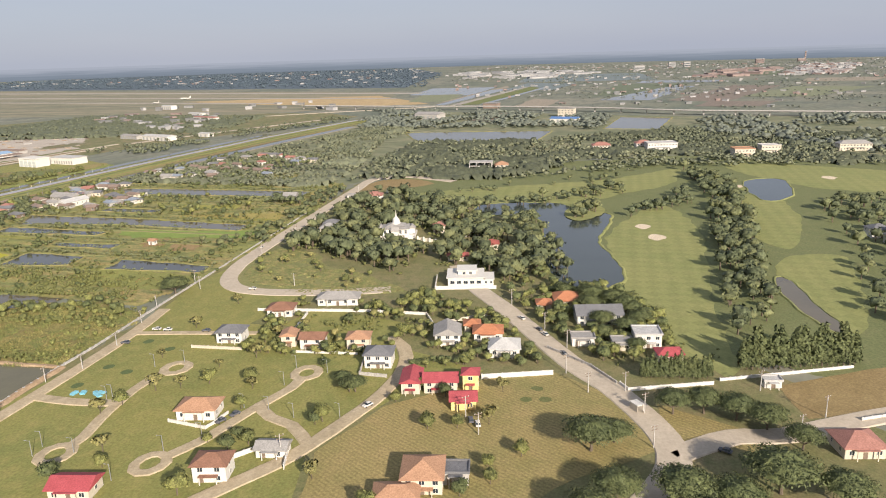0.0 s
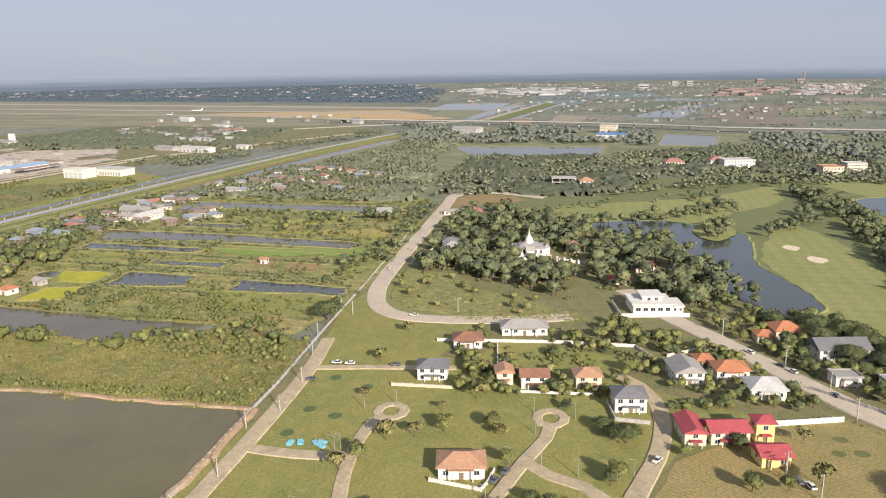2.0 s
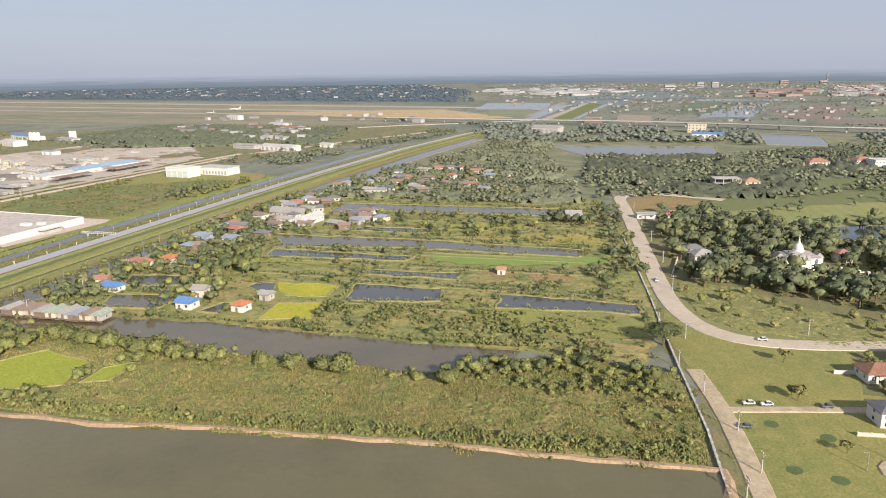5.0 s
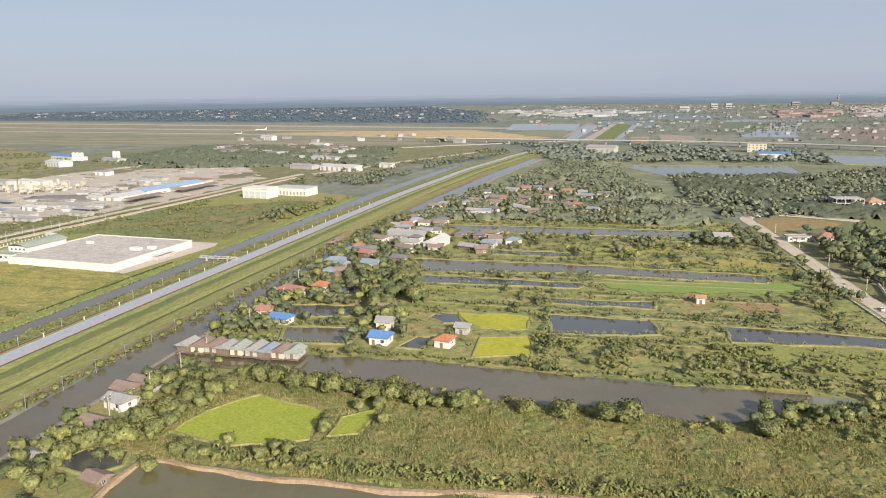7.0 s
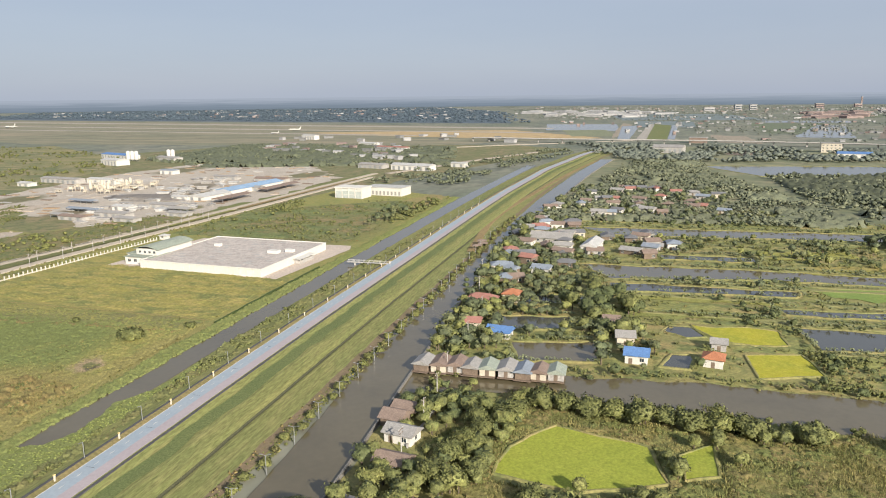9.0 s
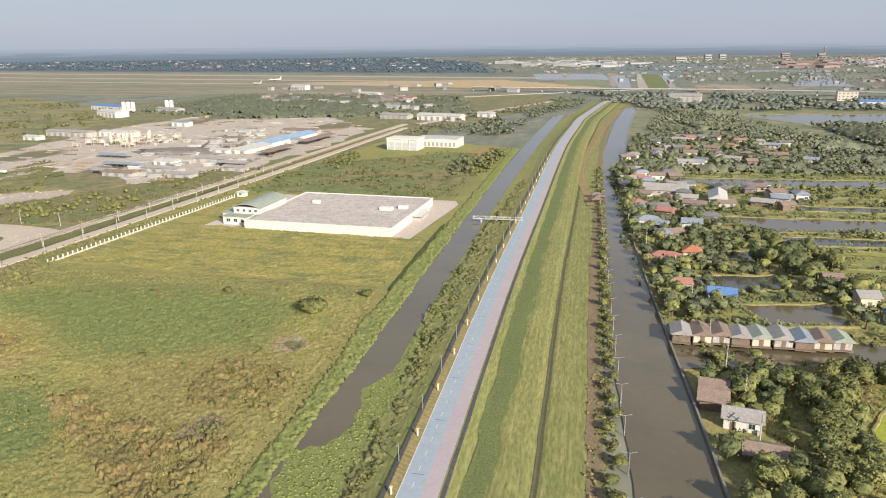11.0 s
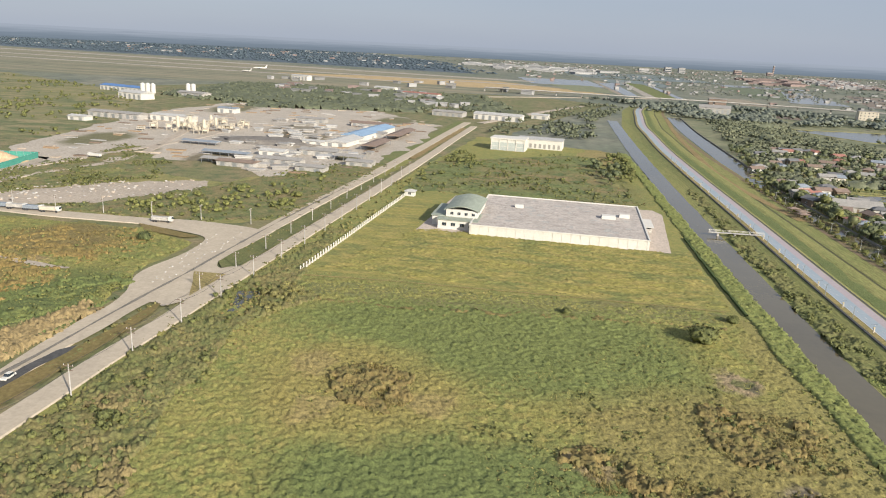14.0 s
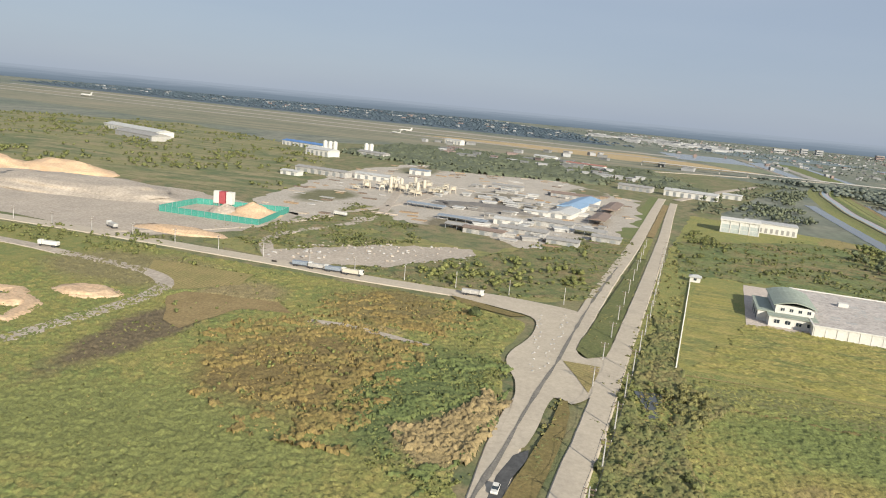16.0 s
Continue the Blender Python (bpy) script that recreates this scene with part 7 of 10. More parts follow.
TEMPLE_YARD = [box_round(461, 165, 8), box_round(558, 171, 12), [(440, 100), (462, 96), (470, 112), (452, 118)], [(398, 82), (414, 86), (436, 101), (430, 106), (402, 98)]]
grove([(426.4, 171.5), (472.6, 173), (511.2, 178.8), (578.6, 177.1), (548.2, 112.8), (489.7, 78.1), (460.2, 51.7), (421.6, 41.8), (399, 60), (396, 80), (406, 100), (414, 122), (424, 142), (438, 155)], 320, ("dark", "round", "dark", "round", "dark"), (1.15, 1.95), 101, "temple woods", HOMES + ROAD_STRIPS + TEMPLE_YARD)
grove(CLEARING, 20, ("light", "sparse", "round"), (0.4, 0.9), 131, "temple clearing", HOMES + ROAD_STRIPS, 9)
thicket("tall_grass", "rough tall grass in the temple clearing", CLEARING, 0.6, 0.4, surface("clearing_weeds", ((0.20, 0.20, 0.07), (0.155, 0.17, 0.06), (0.26, 0.22, 0.09)), 9, 2.5, 0.5, bump=0.0, grain=0.42, spread=0.1), 463, HOMES + ROAD_STRIPS, 0.6, 2.6, 0.25)
patch("clearing", "open green and straw-coloured clearing beside the winding road", CLEARING, 0.07, surface("clearing_grass", ((0.20, 0.20, 0.075), (0.16, 0.175, 0.065), (0.25, 0.215, 0.095)), 12, 3, 0.6, bump=0.4, spread=0.14), 1.5, 2.0)
grove([(365.8, 40.8), (397, 59.1), (431.3, 47.3), (402.2, 36.9), (396.1, 19.2), (376.5, 2.3), (351.4, -6.3), (344.2, 16)], 90, ("round", "light", "dark"), (0.5, 0.95), 102, "garden trees", HOMES + ROAD_STRIPS)
grove([(369.4, 41.7), (348.6, 28.4), (335.6, 15.6), (330, 8), (333, -3), (356.6, -7.1), (383.6, 1.6), (403.7, 18.0), (393.5, 36.1)], 95, ("dark", "round", "dark", "light"), (0.6, 1.15), 132, "hall gardens", HOMES + ROAD_STRIPS)
grove([(365, 61.6), (372, 54), (360, 46), (332.5, 31.5), (326, 34), (326, 47), (339, 51)], 34, ("round", "dark", "light"), (0.5, 0.85), 133, "roadside gardens", HOMES + ROAD_STRIPS)
grove([(318.6, 73.6), (330.7, 53.8), (325, 51.8), (314.4, 69.1)], 20, ("round", "dark"), (0.45, 0.7), 134, "garden trees", HOMES + ROAD_STRIPS)
grove([(362.1, 99.5), (383.7, 81.6), (370.3, 62.1), (354.3, 64.2), (361.8, 76.2)], 46, ("light", "round", "light", "dark"), (0.55, 0.95), 135, "garden trees", HOMES + ROAD_STRIPS)
for i, (x, y, size) in enumerate(((362, 17, 0.8), (357, 9, 0.75), (376, 22, 0.85), (381, 14, 0.9), (374, 8, 0.8), (388, 24, 0.8), (344, 5.5, 0.6), (352, 16, 0.6), (391, 33, 0.7), (300, 81, 0.55), (305, 85, 0.5))):
    tree("wide", x, y, size, i * 5 + 2, "rain trees")
grove([(333.2, 130.6), (367.8, 130.7), (371, 104.5), (351.1, 71.6), (338.8, 36.3), (325.5, 41), (331.8, 68.7), (318.9, 95.4), (319.7, 131.4)], 120, ("round", "light", "sparse", "dark"), (0.4, 0.75), 103, "garden trees", HOMES + ROAD_STRIPS + [[(342.6, 124.1), (361.8, 119.1), (351.2, 75.6), (333.1, 84.6)]])
grove([(698.6, -21), (588.9, -31.1), (460.4, -26.2), (360.6, -24.8), (383.3, -40), (494.5, -47.9), (628.8, -51.1)], 200, ("dark", "dark", "round"), (1.0, 1.7), 104, "golf tree belts")
grove([(378.9, -67.7), (466.9, -82.4), (581.9, -86.5), (618.4, -171.9), (540.7, -217.6), (407.7, -160.9), (343.9, -93.8)], 230, ("dark", "dark", "round"), (1.0, 1.7), 105, "golf tree belts", HOMES)
grove([(531.5, 19.9), (545.8, 11.1), (574.2, -6.4), (595, -17.4), (573.7, -24.3), (545.3, -6.8), (526.6, 12.2)], 22, ("dark",), (1.0, 1.5), 106, "golf tree belts")
grove([(536.3, 101.5), (548.1, 108.8), (575.9, 69.4), (622.8, 20.9), (593.9, 18.5), (565.8, 46), (552.8, 64.6)], 46, ("dark", "round"), (0.9, 1.4), 107, "golf tree belts")
patch("islet", "grassy islet in the golf course lake", [(525, 47), (514, 38), (530, 28), (548, 27), (560, 38), (545, 47)], 0.5, GOLF, 1.0, 2, 6, True)
grove([(522, 45), (517, 38), (530, 30), (546, 29), (556, 38), (543, 45)], 14, ("dark", "round", "dark"), (1.2, 1.7), 136, "islet trees")
grove([(489.1, 52.1), (527.8, 66), (518.6, 82.5), (460.4, 57.7), (411.9, 40.3), (411.7, 30.4)], 46, ("round", "dark", "dark"), (0.9, 1.5), 108, "lakeside trees")
grove([(587.2, 138.6), (661.3, 24.8), (641.9, 15.9), (577.2, 119.2)], 16, ("dark", "round"), (0.7, 1.0), 109, "fairway trees")
# along the river channel and in the village
pond("water", "dark inlet pool among sheds at the canal corner", [(279, 388.5), (286.4, 386), (287.8, 376), (282, 373.4), (276.5, 377)], DARK_WATER, MARSH, 0.7, 0.4, 0.6)
for i, (x, y, sort, size) in enumerate(((272.1, 402, "wide", 0.8), (271.5, 391.5, "wide", 0.75), (289.4, 378.6, "light", 1.35), (291.5, 382.5, "round", 1.25), (295.7, 375, "round", 1.2), (288.2, 363.5, "round", 1.1), (287.5, 393.6, "light", 1.1), (300, 381, "round", 1.2), (306, 379, "light", 1.3), (312, 377, "round", 1.25), (317, 379, "round", 1.2),
                                       (318, 373, "light", 1.3), (323, 371, "round", 1.3), (281, 366, "light", 0.8), (292, 337, "round", 0.9))):
    tree(sort, x, y, size, i * 9 + 4, "village trees").location.z = -0.8
for i, (x, y, size) in enumerate(((323.4, 239, 0.95), (324.5, 247.5, 0.6), (324.0, 269, 1.15), (323.8, 274, 0.95), (324.5, 284.2, 0.95), (324.2, 293.1, 0.75), (323.2, 309.5, 1.05), (325.5, 313, 0.7), (324.6, 321, 1.1), (325.5, 327, 1.05), (324.5, 333, 1.1), (326.5, 338.5, 0.95), (325.5, 344, 1.1), (327.0, 349.5, 1.0),
                                 (327.5, 355, 1.1), (328.5, 361, 0.9), (329.0, 366, 1.0), (330.5, 371, 0.85))):
    tree(("round", "light", "round", "round")[i % 4], x + 0.8, y, size * 1.42, i * 11 + 2, "riverside trees").location.z = -1.5 * size
grove([(344.9, 182.1), (350.3, 206.8), (344.9, 224.1), (329.9, 243), (325.9, 235.2), (337, 216.6), (336.3, 184.5)], 20, ("round", "light", "dark"), (0.6, 0.95), 110, "riverside trees")
grove([(288.7, 375.9), (304, 373), (325.1, 367.8), (333.1, 377.3), (329.7, 397.6), (300.8, 398.3), (289.1, 393.9)], 44, ("round", "light", "dark"), (0.55, 0.95), 111, "village trees", HOMES)
grove([(303.2, 338.9), (320.6, 339.9), (324.1, 325.6), (308.7, 324.5)], 12, ("round", "light"), (0.5, 0.8), 112, "village trees", [[(313.8, 336.3), (320.3, 328.9), (306.9, 329.6), (304.1, 335.8)]])
WATERS = [[(406.3, 295.9), (406.4, 261.8), (391.9, 259.6), (386, 293)], [(404.9, 238.8), (402.8, 190.9), (393.2, 189.4), (389.5, 236.7)], [(481.3, 367.9), (483.3, 294.5), (478.4, 211.7), (465, 215.4), (467.9, 295.4), (457.8, 353.1)], [(452.1, 355.5), (451.3, 285.3), (443.7, 288.8), (440.4, 352.1)],
          [(571.2, 373.8), (576.9, 223.2), (556.7, 224.3), (551.4, 356.8)], [(374.6, 380), (379.8, 355.6), (363.4, 354.5), (360.1, 376.8)], [(399, 390.6), (403.2, 365.3), (390.6, 364), (386.3, 385.3)], [(427.8, 384), (431, 359.7), (419.4, 358.3), (416.1, 382.6)], [(427.5, 297.7), (428.5, 259.5), (420.8, 260), (420.7, 296.1)],
          [(507.4, 333.3), (508.3, 293.1), (498.7, 293.7), (497.8, 331.8)], [(367.3, 316.2), (379.7, 313.4), (381.3, 299.3), (367.7, 296.1), (359.4, 309.6)], [(389.9, 336.9), (404.2, 328.1), (402.6, 302.1), (392, 302.7), (388.6, 322)], [(455.2, 286.1), (466.6, 201.3), (452.1, 201.1), (442.1, 264.8)], [(610.3, 399.2), (619.4, 336.9), (592.3, 334.5), (590.9, 389.1)], [(364.9, 337.4), (374.5, 334.8), (374.3, 328.8), (362.8, 330.5)]]
grove([(356.2, 401.3), (399.9, 402.4), (591.2, 407), (593.4, 373.5), (438.8, 363.3), (399.9, 351.4), (384.2, 338.3), (361.4, 351.6)], 190, ("round", "dark", "dark", "light"), (0.55, 1.05), 113, "village trees", HOMES + SHACKS + WATERS)
grove([(424.8, 183.6), (435.4, 227.1), (463.7, 201.5), (579.5, 215), (585, 200.7), (511.7, 195.8)], 60, ("dark", "round"), (0.7, 1.1), 114, "roadside trees", WATERS)
grove([(531.2, 206.7), (556.6, 222.3), (551.3, 240.6), (532, 237.7)], 16, ("dark",), (1.0, 1.5), 115, "roadside trees", HOMES)
grove([(356, 402), (420, 404), (520, 406), (590, 405), (590, 397), (500, 394), (410, 390), (358, 393)], 90, ("dark", "round", "dark", "light"), (0.8, 1.35), 137, "canal bank trees", HOMES + SHACKS + WATERS)
grove([(372, 356), (384, 345), (412, 340), (440, 352), (438, 372), (404, 366)], 34, ("dark", "round", "round"), (0.9, 1.45), 138, "pond-side trees", HOMES + SHACKS + WATERS)
# dike edge: young trees in a row beside the canal
for i in range(60):
    x = 262 + 5.6 * i
    tree(("round", "light", "sparse", "light")[i % 4], x, 417.6 - 0.012 * (x - 262) + 0.9 * math.sin(i * 2.1), 0.44 + 0.2 * abs(math.sin(i * 1.7)), i * 17 + 4, "dike edge trees").location.z = -0.4
wide = tree("round", 351, 493.5, 1.35, 3, "meadow trees")
wide.location.z = -1.7
wide.scale.x, wide.scale.y = 1.5, 1.75
wide.rotation_euler.z = 0.3
tree("round", 365.7, 482.8, 0.7, 9, "meadow trees").location.z = -0.9
tree("round", 363, 524, 0.55, 5, "meadow trees").location.z = -0.7
tree("dark", 397.9, 651.7, 0.95, 5, "meadow trees").location.z = -1.2
grove([(551, 490.3), (589.1, 479.4), (627.3, 486.4), (589.3, 503.3)], 16, ("dark", "round"), (0.8, 1.2), 116, "meadow trees")

grove([(226, 372), (262, 373), (286, 374), (304, 390), (336, 378), (345, 396), (322, 391), (300, 399), (226, 398)], 120, ("round", "light", "dark", "round"), (0.6, 1.05), 117, "village trees", [box_round(308, 392, 4.6), box_round(297.7, 390.4, 5), box_round(318, 396, 4), box_round(276, 378, 5)])
grove([(318, 376), (330, 374), (333, 340), (329, 300), (323, 300), (321, 336), (325, 362)], 14, ("round", "light", "round"), (0.6, 1.0), 120, "riverside trees")
grove([(288, 374), (312, 374), (300, 382), (289, 384)], 14, ("round", "light"), (0.6, 0.95), 121, "village trees", [box_round(297.7, 390.4, 5)])
grove([(286, 340), (296, 338), (293, 372), (286, 372)], 9, ("light", "round"), (0.5, 0.8), 122, "village trees")
grove([(406, 372), (440, 369), (592, 374), (590, 402), (476, 405), (406, 392)], 150, ("round", "dark", "dark"), (0.45, 0.9), 118, "village trees", SHACKS + HOMES)
grove([(600, 288), (726, 281), (745, 386), (610, 400)], 130, ("dark", "round"), (0.7, 1.2), 119, "village trees", SHACKS)
WOODS = [(428, 172), (511, 178), (575, 178), (548, 113), (490, 78), (460, 52), (422, 42), (399, 60), (396, 80), (406, 100), (414, 122), (424, 142), (438, 155)]
GARDENS = [(333, 131), (368, 131), (371, 105), (351, 72), (380, 50), (420, 45), (400, 20), (376, 2), (345, -20), (330, -10), (340, 30), (325, 41), (332, 69), (319, 95)]
LEAF["water_weed"] = leaf_mat("floating_weed_leaves", (0.215, 0.245, 0.07), (0.18, 0.215, 0.06), (0.25, 0.265, 0.085))
LEAF["straw"] = leaf_mat("straw_blades", (0.32, 0.255, 0.12), (0.27, 0.21, 0.10), (0.36, 0.29, 0.145))
LEAF["gold"] = leaf_mat("golden_weed_blades", (0.30, 0.22, 0.078), (0.225, 0.17, 0.064), (0.35, 0.26, 0.10))
LEAF["meadow"] = leaf_mat("meadow_weed_leaves", (0.25, 0.232, 0.075), (0.205, 0.205, 0.066), (0.295, 0.258, 0.088))
LEAF["lush"] = leaf_mat("lush_meadow_leaves", (0.178, 0.20, 0.064), (0.15, 0.178, 0.056), (0.205, 0.218, 0.073))
LEAF["palm"] = leaf_mat("palm_leaves", (0.19, 0.205, 0.10), (0.16, 0.185, 0.085), (0.22, 0.225, 0.12))
# joined greenery
LEAF["straw_reed"] = leaf_mat("seeding_reed_blades", (0.26, 0.23, 0.085), (0.21, 0.195, 0.07), (0.31, 0.265, 0.105))
LEAF["twig"] = leaf_mat("brown_twigs", (0.25, 0.195, 0.075), (0.19, 0.165, 0.062), (0.29, 0.225, 0.09))
RUST_A = [(304.5, 504.9), (312, 505), (319.4, 501.7), (318, 492), (316.5, 481.7), (298.8, 482.5), (297, 492), (298.9, 498.8)]
RUST_B = [(297.5, 529.5), (300.2, 524.1), (293.3, 514.9), (290.3, 508.2), (287.9, 499.2), (293.9, 492.2), (284, 483), (262, 484), (258, 492), (269.1, 497.2), (277.7, 506.3), (282.6, 517.5), (287, 522.7)]
RUST_C = [(307.8, 569), (316.2, 574), (324.8, 567), (321.4, 557), (310.6, 554.6), (304, 560)]
YELLOW_ZONE = [(345, 484), (352, 500), (345, 515), (333, 527), (322, 545), (300, 545), (285, 536), (262, 520), (255, 486)]
YELLOW_RING = [(313.6, 586.6), (329.3, 581.6), (334, 565), (324, 549), (298, 546), (298, 559), (300.5, 571)]
OPEN_WATER = [near_side(q, 4.5) for q in WATERS]
WEED_PONDS = [near_side([(298.2, 371.3), (309.8, 370.6), (321.1, 362), (315.8, 342.2), (302.3, 339.9), (294.9, 355.4)], 3.0), near_side([(313.8, 336.3), (320.3, 328.9), (306.9, 329.6), (304.1, 335.8)], 2.0)]
def cover(name, words, shapes, pts, count, sizes, leaf, seed, clump=0.0, avoid=(), squash=(0.8, 1.2), z=0.0):
    r = np.random.default_rng(seed + 7)
    if shapes is TUFT:
        count = int(count * 0.07)
    p = strewn(pts, count, seed, clump, avoid)
    return strew_mesh(name, words, shapes, p, r.uniform(*sizes, len(p)), LEAF[leaf], z, seed, squash=squash)


REED_FIELD = surface("reed_field", ((0.19, 0.172, 0.058), (0.132, 0.146, 0.05), (0.235, 0.198, 0.072)), 11, 2.0, 0.3, bump=0.0, grain=0.5, stretch=(1, 0.5, 1), spread=0.1)
thicket("reeds", "tall olive-green reeds covering the wild field", WILD_FIELD, 0.4, 0.5, REED_FIELD, 401, WEED_PONDS, 0.4, 2.0)
thicket("reeds", "brownish seeding reeds in drifts over the wild field", WILD_FIELD, 0.45, 0.68, surface("seeding_reeds", ((0.215, 0.172, 0.068), (0.162, 0.148, 0.055), (0.26, 0.206, 0.083)), 7, 1.6, 0.3, bump=0.0, grain=0.5, stretch=(1, 0.5, 1)), 404, WEED_PONDS, 0.42, 2.0, 0.5)
thicket("reeds", "fresh green reeds in drifts over the wild field", WILD_FIELD, 0.45, 0.7, surface("green_reeds", ((0.142, 0.158, 0.05), (0.176, 0.182, 0.057), (0.116, 0.134, 0.045)), 7, 1.6, 0.3, bump=0.0, grain=0.5, stretch=(1, 0.5, 1)), 405, WEED_PONDS, 0.42, 2.2, 0.54)
thicket("marsh_plants", "low mixed marsh plants between the ponds", MARSHES, 0.95, 0.32, surface("marsh_plants", ((0.225, 0.228, 0.075), (0.295, 0.24, 0.10), (0.145, 0.165, 0.06)), 18, 5, 0.5, spread=0.08, bump=0.0, grain=0.4, stretch=(1, 0.4, 1)), 402, WATERS + HOMES + [near_side(q, 2.0) for q in WATERS] + [q[1] for q in STRIPS], 0.75, 3.5)
cover("reeds", "thin upright reed blades over the wild field", REED, WILD_FIELD, 13000, (0.6, 1.3), "straw_reed", 2011, 9, WEED_PONDS)
cover("reeds", "thin green blades over the wild field", REED, WILD_FIELD, 11000, (0.7, 1.4), "grass", 2012, 8, WEED_PONDS)
cover("reeds", "thin brown blades in the dry weed stands", REED, RUST_B, 2600, (0.5, 1.0), "twig", 2013, 4)
cover("reeds", "thin olive blades in the dry weed stands", REED, RUST_A, 1400, (0.5, 1.0), "twig", 2014, 4)
cover("shrubs", "low dark shrubs in the wild field", SHRUB, WILD_FIELD, 160, (0.6, 1.2), "mid", 203, 10, WEED_PONDS)
cover("shrubs", "leafy bushes lining the river channel", BIG_BUSH, [(325, 244), (331, 246), (334, 300), (336, 372), (329, 372), (327, 300)], 70, (0.5, 1.2), "light", 262, 0, WEED_PONDS)
cover("shrubs", "green shrubs along the pond bank", BUSH, [(297.7, 178.7), (294.2, 241), (289.7, 295.5), (287.5, 365.9), (291.3, 365.7), (293.5, 295.2), (298.1, 240.8), (303.5, 180.4)], 190, (0.6, 1.3), "light", 204)
cover("bananas", "banana plants along the pond bank", BANANA, [(297.7, 178.7), (294.2, 241), (289.7, 295.5), (287.5, 365.9), (292.3, 365.6), (294.5, 295.2), (299, 240.8), (304.4, 180.3)], 260, (1.0, 1.8), "light", 205)
cover("shrubs", "dark shrubs at the lane end of the wild field", BIG_BUSH, [(322, 178), (340, 180), (347, 206), (343, 240), (329, 240), (325, 216)], 70, (0.8, 1.7), "mid", 206)
cover("shrubs", "lighter willow-like bushes at the lane end of the wild field", BIG_BUSH, [(300, 177), (345, 180), (347, 206), (328, 240), (318, 200), (301, 188)], 46, (0.7, 1.4), "light", 2061)
cover("bananas", "banana and palm rosettes along the fish pond dikes", BANANA, MARSHES, 1600, (0.8, 1.5), "light", 207, 12, OPEN_WATER + HOMES)
cover("shrubs", "mixed green shrubs over the marsh", BUSH, MARSHES, 700, (0.4, 1.0), "mid", 208, 16, OPEN_WATER + HOMES)
cover("shrubs", "dark bushes over the marsh", BIG_BUSH, MARSHES, 260, (0.9, 1.8), "dark", 209, 22, OPEN_WATER + HOMES + SHACKS)
cover("weeds", "olive reeds over the marsh", TUFT, MARSHES, 8000, (0.6, 1.4), "olive", 210, 18, OPEN_WATER + HOMES)
cover("reeds", "rust-coloured reeds over the marsh", TUFT, MARSHES, 7000, (0.5, 1.1), "rust", 211, 15, OPEN_WATER + HOMES)
for k, w in enumerate(WATERS[:10]):
    line = edge_line(w, 2.0, 1.5)
    r = np.random.default_rng(300 + k)
    mid = Vector((sum(q[0] for q in w) / len(w), sum(q[1] for q in w) / len(w), 0))
    p = [q + (q - mid).normalized() * (1.6 + 0.5 * r.normal()) for q in line if r.random() < 0.8]
    p = [(q.x, q.y) for q in p if not any(inside(np.array([q.x]), np.array([q.y]), v)[0] for v in WATERS)]
    strew_mesh("bananas", "rosettes of palms fringing a fish pond", BANANA, p, r.uniform(0.8, 1.6, len(p)), LEAF["palm"], 0.3, 300 + k)
cover("shrubs", "dense undergrowth of the temple woods", BUSH, WOODS, 620, (0.7, 1.6), "mid", 260, 9, HOMES + ROAD_STRIPS + TEMPLE_YARD)
cover("shrubs", "hedges and shrubs of the estate gardens", BUSH, GARDENS, 420, (0.4, 1.0), "mid", 261, 9, HOMES + ROAD_STRIPS)
cover("shrubs", "dense bushes along the far bank of the channel", BUSH, [(354, 200), (372, 196), (386, 240), (384, 300), (362, 320), (356, 320), (354, 260)], 520, (0.5, 1.2), "mid", 263, 12, OPEN_WATER + HOMES)
cover("weeds", "rusty weeds along the far bank of the channel", TUFT, [(354, 200), (372, 196), (386, 240), (384, 300), (356, 300)], 6000, (0.5, 1.0), "rust", 264, 14, OPEN_WATER + HOMES)
grove([(356, 330), (384, 338), (440, 358), (440, 300), (470, 215), (550, 215), (550, 350), (480, 372), (360, 395)], 110, ("round", "dark", "round", "light"), (0.5, 1.0), 123, "pond-side trees", OPEN_WATER + HOMES + SHACKS, 14)
DIKE_GRASS = surface("pond_dike_grass", ((0.225, 0.215, 0.085), (0.19, 0.195, 0.08), (0.26, 0.23, 0.105)), 14, 3, 0.5, bump=0.5)
# planted rows on the dikes between the fish ponds
ROWS = ((384, 240, 290), (410, 192, 300), (414, 230, 340), (436, 215, 350), (456, 215, 350), (461, 240, 340), (486, 212, 360), (512, 240, 350), (530, 225, 345), (546, 240, 350), (580, 230, 370))
for k, (x, y0, y1) in enumerate(ROWS):
    r = np.random.default_rng(700 + k)
    sweep("pond_dike", "low grassed dike between fish ponds", curve_through([(x + 0.3, y0 - 4), (x - 0.8, (y0 + y1) / 2), (x + 0.5, y1 + 6)], 3), [(1.7, 0.0), (1.0, 0.42), (-1.0, 0.42), (-1.7, 0.0)], DIKE_GRASS, category="dike", wob=0.6)
    p = [(x + r.normal() * 0.5, y) for y in np.arange(y0, y1, 1.7) if r.random() < 0.8]
    p = [q for q in p if not any(inside(np.array([q[0]]), np.array([q[1]]), w)[0] for w in WATERS)]
    strew_mesh("bananas", "row of young palms on a pond dike", BANANA, p, r.uniform(0.8, 1.5, len(p)), LEAF["palm"], 0.1, 700 + k)
river_edge = edge_line([(344.9, 388.7), (351.1, 364.3), (354.1, 327.9), (352.2, 291.9), (350.5, 258.9), (351.6, 223.8)], 2.2, 1.0)[:80]
